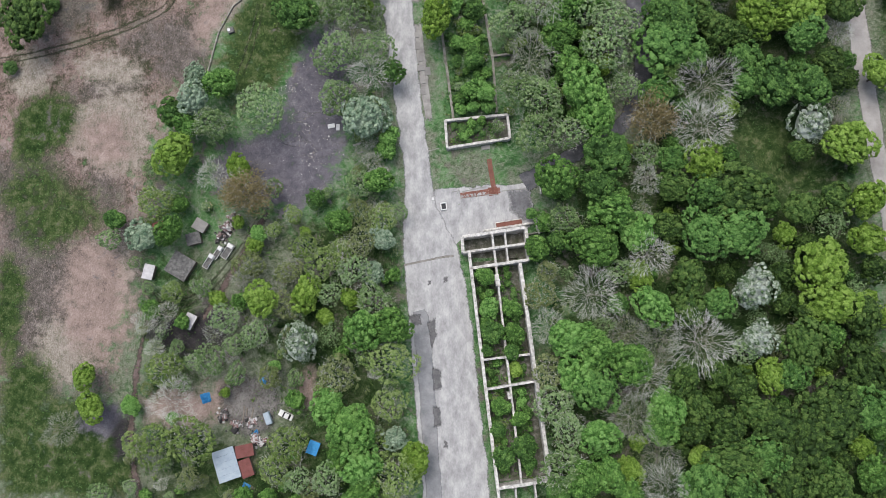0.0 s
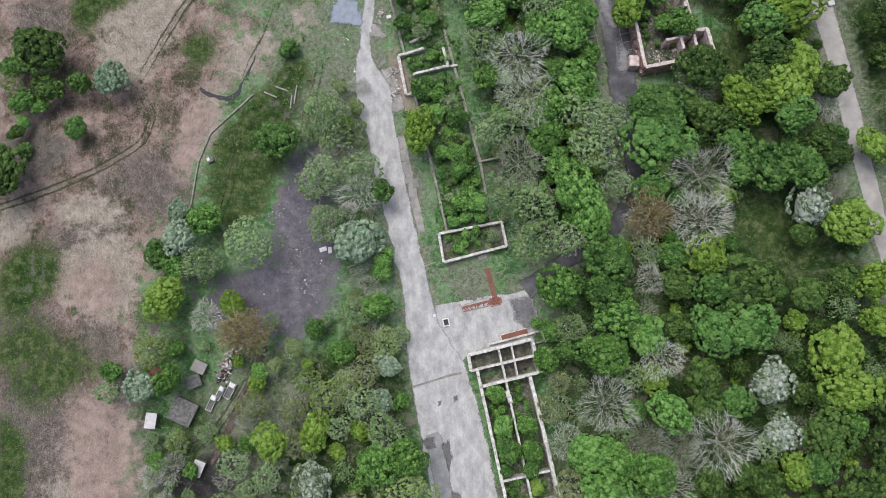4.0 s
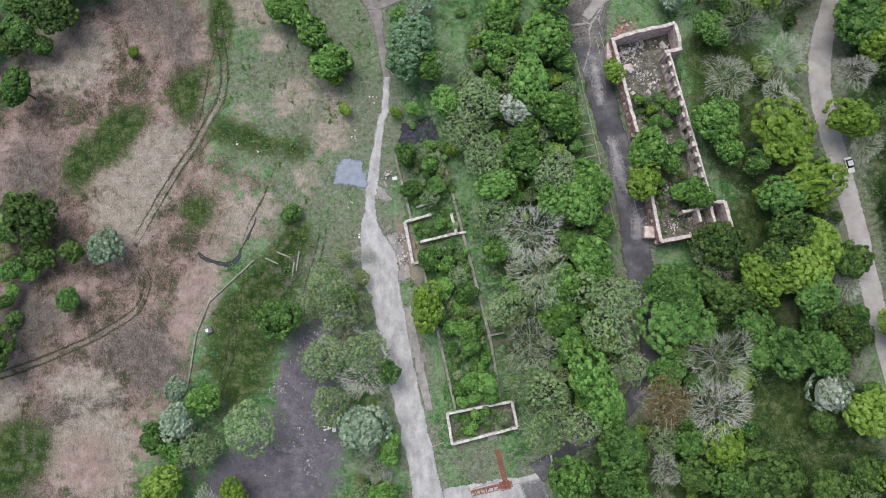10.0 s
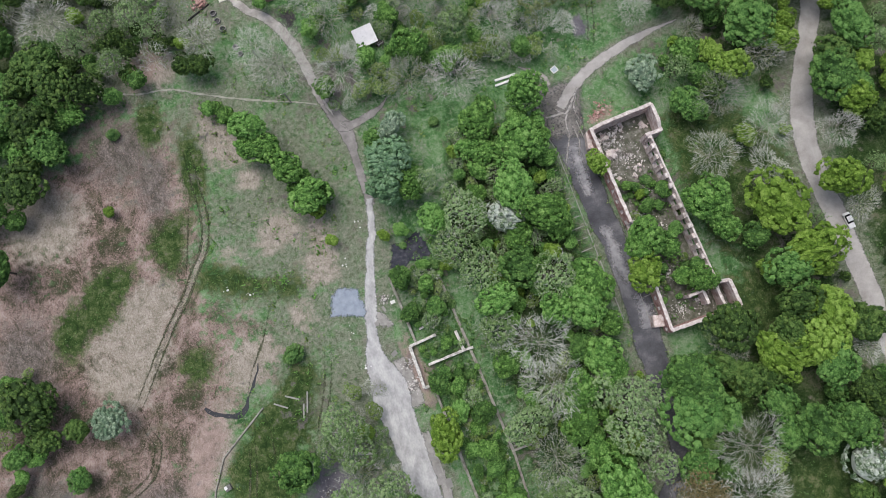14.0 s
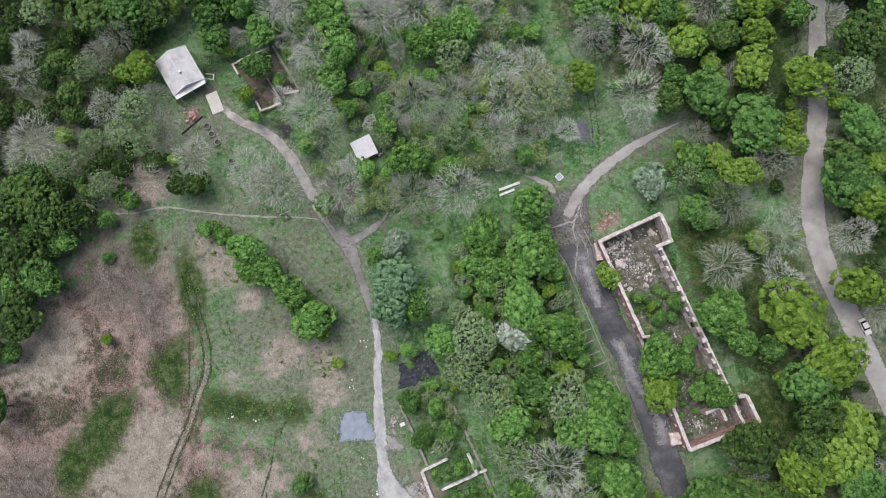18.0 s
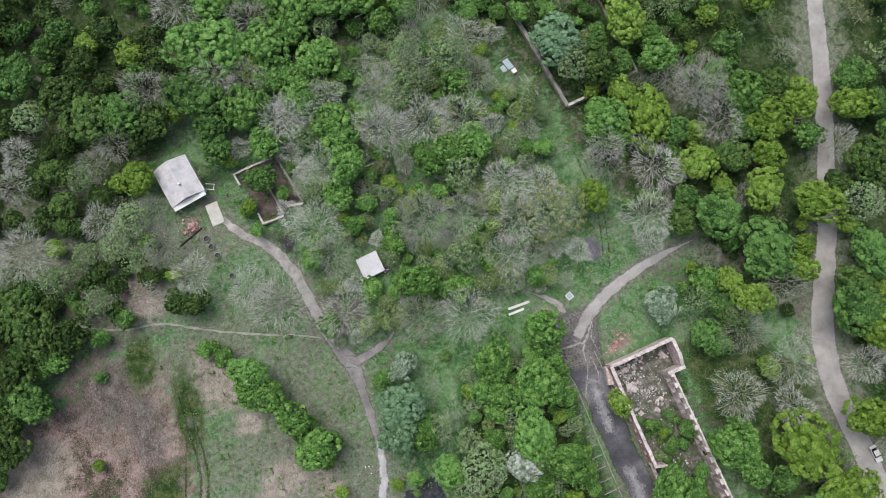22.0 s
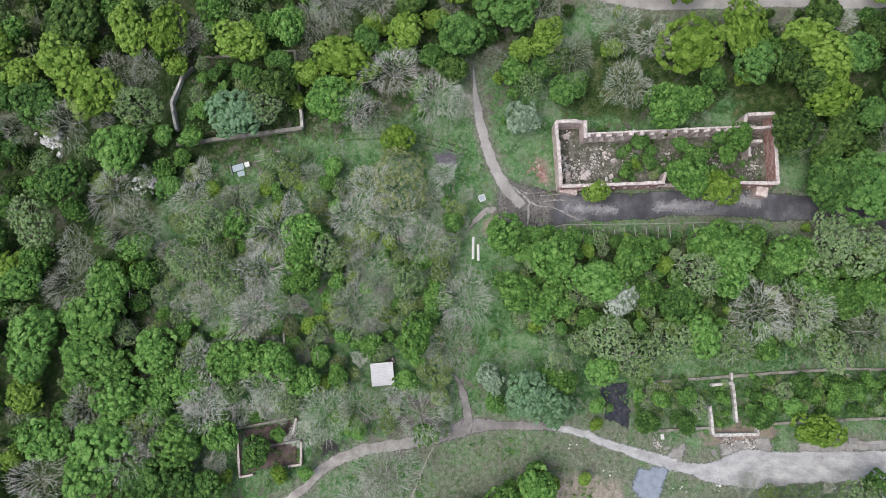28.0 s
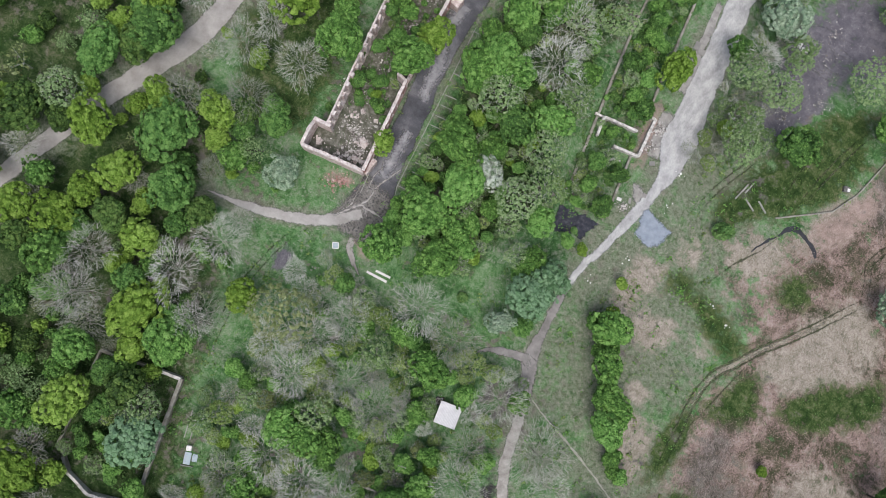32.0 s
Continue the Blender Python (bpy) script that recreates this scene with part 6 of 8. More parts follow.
plant("o", [(-49.7, 192.8, 2.2), (-46.9, 189.6, 2.6), (-44.5, 185.4, 2.8), (-42.1, 182.5, 2.4), (-40.6, 179, 3), (-37.5, 176, 2.6), (-35.2, 172.8, 2.8), (-33.2, 168.7, 3), (-29.8, 166.9, 2.6), (-28.4, 163.2, 3), (-27.1, 159.3, 3), (-24.4, 160.8, 2.2), (-44.2, 180.3, 2.2), (-32.8, 164, 2.2)])

# saplings and shrubs that fill the roofless ruins
rng = np.random.RandomState(8)
def free(x, y, R):
    return all((x - a) ** 2 + (y - b) ** 2 > (0.5 * (R + c)) ** 2 for a, b, c in TREES)


CLEAR = [(-62, -31, 7.5), (-76, 25, 10), (-57, -20, 10), (-41, -28, 5), (-69, 27, 8), (-76, 6, 6), (-3.5, 202.6, 6), (50.5, 247, 7), (-47, 239, 11), (-44, 0, 5), (81, 54, 9), (93, 44, 6)]


def fill(kinds, n, x0, x1, y0, y1, lean, r0, r1, crowd=False, plot=None):
    rows = {}
    put = []
    for _ in range(n * 6):
        y = rng.uniform(y0, y1)
        x, R = rng.uniform(x0, x1) + lean * (y - y0), round(rng.uniform(r0, r1), 1)
        if plot and not inside(np.array([x]), np.array([y]), plot)[0]:
            continue
        if crowd and (not free(x, y, R) or any(math.hypot(x - a, y - b) < d for a, b, d in CLEAR)):
            continue
        if len(put) < n and all(math.hypot(x - a, y - b) > 0.75 * (R + r) for a, b, r in put):
            put.append((x, y, R)); rows.setdefault(kinds[rng.randint(len(kinds))], []).append((round(x, 1), round(y, 1), R))
    for k, r in rows.items():
        plant(k, r)


fill("oodlu", 70, 8.0, 11.6, -34, 20, -0.115, 0.6, 1.4)
fill("ooduu", 60, 14.2, 18.2, -34, 20, -0.115, 0.6, 1.4)
fill("oodulp", 60, -2.2, 7.0, 65, 104, -0.1, 0.9, 2.0)
fill("udop", 9, -9.5, 3, 110.8, 114.0, 0.0, 0.6, 1.1)
fill("udop", 8, -9.0, 4, 103, 106.8, 0.0, 0.6, 1.2)
fill("oldup", 26, -9.0, 2.0, 118, 135, -0.1, 0.8, 1.9)
fill("oudl", 40, 57.0, 67.0, 108, 143, -0.11, 0.6, 1.6)
fill("loplboty", 84, -2, 46, 186, 258, 0.0, 1.5, 2.8, True)
fill("tplyt", 30, -33, -23, 36, 108, 0.0, 1.2, 2.6, True)
fill("lplyopt", 60, -92, -16, -42, 44, 0.0, 1.3, 2.8, True)
fill("oodppblo", 130, 12, 38, 60, 168, 0.0, 1.3, 2.9, True)
NORTH_WEST = [(-190, 222), (-104, 216), (-88, 209), (-87, 202.0), (-94.3, 197.1), (-98.5, 184.1), (-103.6, 182.3), (-107.3, 175.3), (-120.5, 173.1), (-190, 173.1)]
fill("hhdod", 75, -190, -79.4, 173.1, 253.2, 0.0, 2.6, 5.0, True, NORTH_WEST)
fill("hdol", 14, -124.8, -107.5, 99.8, 135.1, 0.0, 1.6, 3.2, True, [(-122.7, 135.1), (-113.4, 132.2), (-107.5, 125.0), (-109.5, 119.1), (-109.1, 112.8), (-118.0, 108.0), (-124.8, 99.8)])
fill("otlpltno", 110, -18, 52, 184, 264, 0.0, 1.7, 3.3, True)
fill("odpodl", 20, 61, 81, 236, 262, 0.0, 1.4, 3.0, True)
fill("oup", 9, -4, 10.5, 55.5, 61.5, 0.0, 0.9, 1.4)

# further woods: random trees in the wooded stretches, joined
rng = np.random.RandomState(77)
near_things = [(ruin, d) for ruin, d in (((-47.5, 239), 15), ((-3.5, 202), 12), ((62, 131), 40), ((8, -5), 22), ((8, -40), 20), ((3, 60), 14), ((50, 247), 8), ((68, 250), 17), ((60, 262), 8), ((-25, 231), 9), ((-62, -31), 7), ((-76, 25), 13), ((-56, -20), 10), ((-41, -28), 4), ((-69, 27), 8), ((81, 53), 10), ((92, 44), 8))]
ZONES = [(118, 185, -65, 340, 700), (-120, 150, 250, 345, 1400), (-140, -50, 205, 260, 400), (20, 112, -65, 100, 900), (-100, -12, -70, -40, 40), (-175, -135, 95, 215, 70), (76, 114, 150, 262, 170), (-90, -15, -60, 60, 70)]
LINES = [[r[:2] for r in road] for road in ROADS]
PTS = []
for x0, x1, y0, y1, tries in ZONES:
    for _ in range(tries):
        x, y, R = rng.uniform(x0, x1), rng.uniform(y0, y1), rng.uniform(2.9, 5.2)
        if x < -100 and y < 215 and x > -138:
            continue
        if any((x - a) ** 2 + (y - b) ** 2 < (0.66 * (R + c)) ** 2 for a, b, c in TREES):
            continue
        if any(math.hypot(x - p[0], y - p[1]) < d for p, d in near_things):
            continue
        if min(float(far_from(np.array(x), np.array(y), l)) for l in LINES) < R + 3.5 or (x < -20 and inside(np.array([x]), np.array([y]), FIELD)[0]):
            continue
        if (-100 < x < -12) and y < 60 and y > -40 and rng.rand() < 0.6:
            continue
        # outer woods: more dark olive kinds, partly painting in the lens's edge darkening
        dark = (x > 52 and y < 112) or (x < -38 and y > 200) or x < -85
        kind = rng.choice(list("ohptbd"), p=(0.14, 0.4, 0.1, 0.12, 0.06, 0.18) if dark else (0.3, 0.1, 0.14, 0.15, 0.16, 0.15) if x > 60 else (0.36, 0.06, 0.16, 0.14, 0.12, 0.16))
        TREES.append((x, y, R)); PTS.append((kind, x, y, R))
for x0, x1, y0, y1, tries in ((20, 108, -70, 100, 700), (76, 108, 100, 160, 120), (66, 116, 170, 262, 260), (-120, 130, 262, 330, 400), (-120, -55, 215, 262, 160), (-90, -16, -60, 35, 120), (12, 40, 62, 165, 260)):
    for _ in range(tries):
        x, y, R = rng.uniform(x0, x1), rng.uniform(y0, y1), rng.uniform(1.4, 3.0)
        if all((x - a) ** 2 + (y - b) ** 2 > (0.6 * (R + c)) ** 2 for a, b, c in TREES) and not any(math.hypot(x - p[0], y - p[1]) < d for p, d in near_things) and min(float(far_from(np.array(x), np.array(y), l)) for l in LINES) > R + 3.5:
            TREES.append((x, y, R)); PTS.append((rng.choice(list("ohptbd"), p=(0.16, 0.36, 0.12, 0.16, 0.06, 0.14) if (x > 52 and y < 112) or (x < -38 and y > 200) else (0.32, 0.04, 0.16, 0.18, 0.13, 0.17)), x, y, R))
for kind, nm, lab in (("o", "green_woods", "woodland of fresh green broadleaf trees"), ("d", "dark_woods", "woodland of deep green trees"), ("h", "olive_woods", "woodland of dark olive green trees"), ("p", "pale_woods", "woodland of thin pale green trees"), ("t", "bare_woods", "woodland of grey budding trees"), ("b", "yellow_woods", "bright yellow-green trees in the wood")):
    V, T, n = [], [], 0
    TV, TT, tn = [], [], 0
    lib = []
    for alt in range(3):
        r2 = np.random.RandomState(500 + alt)
        if kind == "t":
            tr, tw = bare_rows(r2, 4.6, 4.6, 0.35)
            v1, t1 = tubes(tr, 3)
            v3, t3 = strips(tw)
            v1, t1 = np.concatenate([v1, v3]), np.concatenate([t1, t3 + len(v1)])
            v2, t2 = leaves(r2, 4.6, 40, 220, 0.3, 0.8, 2.0)
            lib.append(((v1, t1), (v2, t2)))
        else:
            lib.append((tubes(limbs(r2, 4.6, 4.6, 5, 0.24), 4), billows(r2, 4.6, 0.62, 3, 0.5, 0.8, 0.05, 1.05) if kind != "p" else leaves(r2, 4.6, 42, 700, 0.46, 0.8)))
    for alt in range(3):
        r2 = np.random.RandomState(540 + alt)
        small = leaves(r2, 4.6, 16, 110, 0.75, 0.8, 2.0) if kind == "t" else leaves(r2, 4.6, 20, 170, 0.9, 0.8) if kind == "p" else billows(r2, 4.6, 0.75, 3, 0.9, 0.8, 0.0, 1.9)
        lib.append((tubes(limbs(r2, 4.6, 4.6, 5, 0.2), 3), small))
    for kk, x, y, R in PTS:
        if kk != kind:
            continue
        (v1, t1), (v2, t2) = lib[rng.randint(3) + (3 if R < 2.8 or x > 140 or x < -128 or y > 300 or y < -48 else 0)]
        a = rng.rand() * 6.283
        k = R / 4.6
        kz = rng.uniform(1.0, 1.4) * k if R > 2.8 else 1.3 * k
        m = np.array([[math.cos(a) * k, -math.sin(a) * k, 0], [math.sin(a) * k, math.cos(a) * k, 0], [0, 0, kz]])
        off = np.array([x, y, 4.6 * kz])
        V.append(v2 @ m.T + off); T.append(t2 + n); n += len(v2)
        TV.append(v1 @ m.T + off); TT.append(t1 + tn); tn += len(v1)
    if V:
        woods = thing(nm, lab, "woods", kind="stuff")
        meshpart("crowns", mesh_np("crowns", np.concatenate(V), np.concatenate(T), LEAF[kind]), woods)
        meshpart("trunks", mesh_np("trunks", np.concatenate(TV), np.concatenate(TT), M_TWIG if kind == "t" else M_BARK), woods)

# undergrowth under and between the trees
rng = np.random.RandomState(31)
V, T, n = [], [], 0
lib = [leaves(np.random.RandomState(900 + k), 0.9, 6, 14, 0.4, 0.7) for k in range(6)]
spots = []
for x, y, R in TREES:
    for _ in range(1):
        a, r = rng.rand() * 6.283, R * rng.uniform(0.5, 1.6)
        spots.append((x + r * math.cos(a), y + r * math.sin(a)))
for cx, cy, hx, hy, n_s in ((11, -8, 5.5, 27, 240), (3, 58, 7, 3, 70), (0, 92, 6, 28, 200), (-4, 118, 6, 14, 110), (62, 124, 6, 20, 120), (68, 248, 10, 14, 120)):
    spots += [(cx + hx * rng.uniform(-1, 1), cy + hy * rng.uniform(-1, 1)) for _ in range(n_s)]
spots = np.array(spots)
ok = np.ones(len(spots), bool)
for l in LINES:
    ok &= far_from(spots[:, 0], spots[:, 1], l) > 5
ok &= far_from(spots[:, 0], spots[:, 1], [r[:2] for r in MAIN[:7]]) > 10
ok &= ~(inside(spots[:, 0], spots[:, 1], FIELD) | inside(spots[:, 0], spots[:, 1], CINDER))
for x, y in spots[ok]:
    v, t = lib[rng.randint(6)]
    k = rng.uniform(0.5, 1.5)
    V.append(v * (k, k, k) + (x, y, 0.35)); T.append(t + n); n += len(v)
tagged(new("undergrowth", mesh_np("undergrowth", np.concatenate(V), np.concatenate(T), LEAF["u"])), "low brambles and saplings under the trees", "undergrowth", "", "stuff")


def weeds(name, n, kind, label, x0, x1, y0, y1, size, seed, accept):
    """Low leafy clumps scattered over rough grass."""
    rng = np.random.RandomState(seed)
    p = np.stack([rng.uniform(x0, x1, n), rng.uniform(y0, y1, n)], 1)
    p = p[accept(p[:, 0], p[:, 1], rng.rand(n))]
    lib = [leaves(np.random.RandomState(seed + 10 + k), 0.8, 5, 11, 0.36, 0.6) for k in range(6)]
    V, T, m = [], [], 0
    for x, y in p:
        v, t = lib[rng.randint(6)]
        V.append(v * (size * rng.lognormal(0, 0.4)) + (x, y, 0.2)); T.append(t + m); m += len(v)
    return tagged(new(name, mesh_np(name, np.concatenate(V), np.concatenate(T), LEAF[kind])), label, "weeds", "", "stuff")


def tufts(name, n, material, label, accept, x0, x1, y0, y1, h, seed):
    rng = np.random.RandomState(seed)
    p = np.stack([rng.uniform(x0, x1, n), rng.uniform(y0, y1, n)], 1)
    p = p[accept(p[:, 0], p[:, 1], rng.rand(n))]
    V = []
    for b in range(3):
        a = rng.rand(len(p)) * 6.283
        w, hh, lean = rng.uniform(0.06, 0.16, len(p)), h * rng.uniform(0.5, 1.3, len(p)), rng.uniform(0.2, 1.0, len(p))
        q = p + rng.normal(0, 0.25, p.shape)
        sx, sy = np.cos(a), np.sin(a)
        V += [np.stack([q[:, 0] - sy * w, q[:, 1] + sx * w, -0.05 + 0 * w], 1), np.stack([q[:, 0] + sy * w, q[:, 1] - sx * w, -0.05 + 0 * w], 1), np.stack([q[:, 0] + sx * lean * hh * 1.4, q[:, 1] + sy * lean * hh * 1.4, hh], 1)]
    m = len(p)
    V = np.concatenate(V)
    k = np.arange(m)
    T = np.concatenate([np.stack([k + 3 * b * m, k + (3 * b + 1) * m, k + (3 * b + 2) * m], 1) for b in range(3)])
    return tagged(new(name, mesh_np(name, V, T, material)), label, "grass", "", "stuff")


def sample(key, x, y):
    i = np.clip(np.searchsorted(xs, x), 0, len(xs) - 1); j = np.clip(np.searchsorted(ys, y), 0, len(ys) - 1)
    return MASKS[key][j, i]


def off_roads(x, y):
    ok = np.ones(len(x), bool)
    for road in ROADS:
        ok &= far_from(x, y, [r[:2] for r in road]) > max(3.2, 0.5 * min(road[0][2], 20) + 0.6 if road is MAIN else 3.2)
    return ok & (far_from(x, y, [(4, 30), (14, 36)]) > 10)


tufts("dry_reeds", 14000, M_DRY, "flattened pinkish brown dry reeds", lambda x, y, r: (sample("dry", x, y) > 0.35 + 0.4 * r) & (sample("lush", x, y) < 0.6), -145, -40, -20, 205, 0.25, 5)
tufts("grass", 32000, M_GRASS, "uneven tufts of green grass", lambda x, y, r: off_roads(x, y) & ((sample("dry", x, y) < 0.5) | (sample("lush", x, y) > 0.5)) & (sample("soot", x, y) < 0.3) & (sample("bare", x, y) < 0.7), -130, 110, -60, 290, 0.3, 6)

def thicket(x, y, r):
    patch = np.array([noise.noise((a * 0.09, b * 0.09, 5.0)) for a, b in zip(x, y)])
    return off_roads(x, y) & (sample("dry", x, y) < 0.4) & (sample("soot", x, y) < 0.3) & (sample("bare", x, y) < 0.5) & (patch + 0.5 * (r - 0.5) > 0.0) & (far_from(x, y, [(62, 105), (60, 156)]) > 9)


weeds("nettles", 3600, "o", "bright green clumps of nettles and young weeds", -62, 62, 100, 262, 0.8, 51, thicket)
weeds("brambles", 3000, "l", "yellowish low brambles in rough grass", -92, 62, -40, 262, 0.8, 52, thicket)

# ---- paving details ----
for i, (pts, lab) in enumerate([
        ([(-16.4, 7.2), (-12.4, 7.6), (-12.2, 4.6), (-15.2, 4.2)], "dark bitumen repair on the concrete road"),
        ([(-11.0, 5.8), (-8.6, 6.6), (-8.2, 2.2), (-9.6, -2.2), (-10.4, 1.0)], "dark bitumen repair on the concrete road"),
        ([(-9.6, -6.6), (-7.0, -7.6), (-6.6, -12.8), (-9.4, -13.4)], "dark bitumen repair on the concrete road"),
        ([(-9.4, -17), (-7.4, -17.2), (-7.0, -22.6), (-9.2, -22.8)], "dark bitumen repair on the concrete road"),
        ([(-6.4, -26), (-5, -26.2), (-5.2, -28.4), (-6.6, -28)], "dark bitumen repair on the concrete road"),
        ([(-6.8, 17.6), (-5.0, 18), (-5, 16), (-6.6, 15.8)], "dark worn hollow in the concrete road"),
        ([(-11, 16.6), (-9.6, 17), (-9.8, 15.4), (-10.8, 15.2)], "dark worn hollow in the concrete road"),
        ([(11, 42), (17.6, 42.6), (19.2, 34.5), (15, 33), (12, 36)], "dark damp stain on the concrete forecourt")]):
    pad("road_patch", pts, 0.078, M_DAMP if i == 7 else M_PATCH, lab, "road patch", 0.5)
for pts, lab in ([([(-17.6, 21.2), (-12, 22.4), (-6, 23.6), (-3.6, 23.8), (-3.6, 23.2), (-6, 23.0), (-12, 21.8), (-17.6, 20.6)], "weedy expansion joint across the concrete road")]):
    pad("road_joint", pts, 0.074, M_JOINT, lab, "road joint", 0.12)
STREAK = 0.085
for rows in ([(51.2, 173, 0.5), (47.6, 168, 0.9), (45.4, 164.5, 0.8), (45.2, 160, 0.5), (43.2, 155, 0.8), (42.2, 152.5, 0.5)], [(50.4, 171, 0.4), (48.6, 167.5, 0.6), (49.5, 162.5, 0.3), (50.8, 157.7, 0.3)],
             [(46.6, 163, 0.4), (47.4, 158, 0.6), (46.2, 153.5, 0.7)], [(43.2, 168.6, 0.4), (45.8, 166.4, 0.8), (48.4, 169.2, 0.6)], [(38.5, 166.8, 0.4), (42.5, 166.6, 0.9), (45.5, 166.8, 0.9)]):
    STREAK += 0.006
    ribbon("worn_streak", [(x, y, 1.15 * w) for x, y, w in rows], STREAK, M_STREAK, "pale eroded streak in the dark asphalt", "road patch", 0.25, 0.9)
for rows in ([(-19.9, 190, 0.5), (-19.2, 187, 1.1), (-18.2, 184, 1.0), (-17.8, 183, 0.5)], [(-16.6, 180.6, 0.4), (-15.2, 178.4, 0.5)], [(-15.6, 180.6, 0.3), (-14.5, 177.2, 0.5)]):
    STREAK += 0.006
    ribbon("worn_streak", [(x, y, 1.15 * w) for x, y, w in rows], STREAK, M_STREAK, "pale worn concrete showing through the track", "road patch", 0.3, 0.9)
for rows in ([(50, 60, 2.0), (47, 62, 3), (44, 60, 2)], [(48.8, 120, 2.2), (48.4, 126, 3), (47.2, 131, 1.5)], [(51.2, 103, 5), (51.6, 108, 4.5), (50.6, 113, 3)], [(50, 116, 3), (48.8, 121, 5), (48.2, 127, 4.5), (47.2, 133, 3)], [(46, 142, 3), (45.6, 150, 4.5), (45, 157, 4)]):
    STREAK += 0.006
    ribbon("worn_streak", rows, STREAK - 0.03, M_STAIN, "pale dusty stain on the old asphalt", "road patch", 0.8, 0.6)


def strip(name, p, q, w, h, material, label, category, group=""):
    p, q = Vector(p), Vector(q)
    d = q - p
    bm = bmesh.new()
    box(bm, (-d.length / 2, -w / 2, -0.08), (d.length / 2, w / 2, h), bevel=min(0.04, w * 0.2))
    ob = part(name, bm, material)
    ob.matrix_basis = pose(*((p + q) / 2), 0, 0, 0, math.degrees(math.atan2(d.y, d.x)))
    return tagged(ob, label, category, group)


STALLS = [((56.0, 111.9), (51.2, 111.2)), ((56.3, 109.4), (51.5, 108.8)), ((56.5, 106.6), (51.8, 106.0)), ((56.0, 114.4), (51.0, 113.8)), ((55.4, 117), (51, 116.4)),
          ((37.6, 156.4), (40.6, 156.7)), ((36, 153.6), (39.6, 154)), ((35.1, 150.9), (39.2, 151.3)), ((35.7, 148), (39.9, 148.6)), ((35.6, 145.2), (40.3, 145.9)), ((35.5, 142.2), (40.4, 142.8)), ((36.3, 139.6), (41.1, 140.2)),
          ((37.8, 136.8), (41.6, 137.3)), ((38.2, 133.8), (42, 134.3)), ((38.8, 130.6), (42.4, 131)), ((39.4, 127.4), (42.8, 127.9)), ((40.6, 121), (43.8, 121.4)), ((42.2, 114.1), (45.3, 114.4)), ((42.4, 107.8), (45.6, 108.1))]
for p, q in STALLS:
    strip("kerb_strip", p, q, 0.24, 0.12, M_LINE, "pale concrete strip dividing parking bays", "kerb", "parking bay strips")
for p, q in (((40.6, 157), (42.4, 137)), ((42.4, 137), (45.4, 107)), ((38, 164.5), (40.6, 157)), ((51.2, 118), (52.0, 105.6)), ((48.2, 163.8), (50.0, 151))):
    strip("kerb", p, q, 0.22, 0.14, M_LINE, "pale concrete kerb along the asphalt road", "kerb", "asphalt road kerbs")
for p, q in (((-4.1, 41.5), (-2.0, 41.9)), ((-2.0, 41.9), (-1.6, 39.5)), ((-1.6, 39.5), (5.4, 40.8)), ((5.4, 40.8), (8.7, 40.6)), ((8.9, 41.6), (16.4, 42.3)), ((-1.2, 41.6), (5.6, 43.0)), ((-11, 53.3), (-7.6, 54.2))):
    strip("kerb", p, q, 0.2, 0.16, M_LINE, "chipped pale kerb round the brick paving", "kerb", "brick path kerbs")
path = thing("brick_path", "red brick paving path in grass before the ruins", "path", (7.0, 46.6, 0), -81.5)
bm = bmesh.new()
for i in range(28):
    for j in range(4):
        x = -4.4 + i * 0.33 + random.uniform(-0.01, 0.01)
        box(bm, (x, -0.68 + j * 0.34, -0.05), (x + 0.31, -0.68 + j * 0.34 + 0.32, 0.1 + random.uniform(0, 0.03)))
part("paving", bm, M_BRICK, path)["kind"] = "stuff"
path2 = thing("brick_path", "broad band of red brick paving with white kerbs", "path", (3.6, 41.1, 0), 8)
bm = bmesh.new()
for i in range(34):
    for j in range(5):
        if (j in (1, 2) and i < 22) and random.random() < 0.5:
            continue
        x = -5.4 + i * 0.33
        box(bm, (x, -0.85 + j * 0.34, -0.05), (x + 0.31, -0.85 + j * 0.34 + 0.32, 0.1 + random.uniform(0, 0.03)))
part("paving", bm, M_BRICK, path2)["kind"] = "stuff"
pl = thing("brick_path", "square of red brick paving at the path's end", "path", (7.4, 41.6, 0), 8)
bm = bmesh.new()
for i in range(8):
    for j in range(7):
        box(bm, (-1.3 + i * 0.33, -1.15 + j * 0.34, -0.05), (-0.99 + i * 0.33, -0.83 + j * 0.34, 0.115 + random.uniform(0, 0.03)))
part("paving", bm, M_BRICK, pl)["kind"] = "stuff"
well = thing("shaft_rim", "square concrete shaft rim, open and dark inside", "well", (-6.4, 37.4, 0), 8)
for lo, hi in (((-0.9, -1.1, -0.1), (-0.6, 1.1, 0.5)), ((0.6, -1.1, -0.1), (0.9, 1.1, 0.5)), ((-0.6, -1.1, -0.1), (0.6, -0.8, 0.5)), ((-0.6, 0.8, -0.1), (0.6, 1.1, 0.5))):
    bm = bmesh.new(); box(bm, lo, hi, bevel=0.04); part("rim", bm, M_WHITE, well)
bm = bmesh.new(); box(bm, (-0.6, -0.8, -0.1), (0.6, 0.8, 0.09)); part("shaft_bottom", bm, M_POND, well)
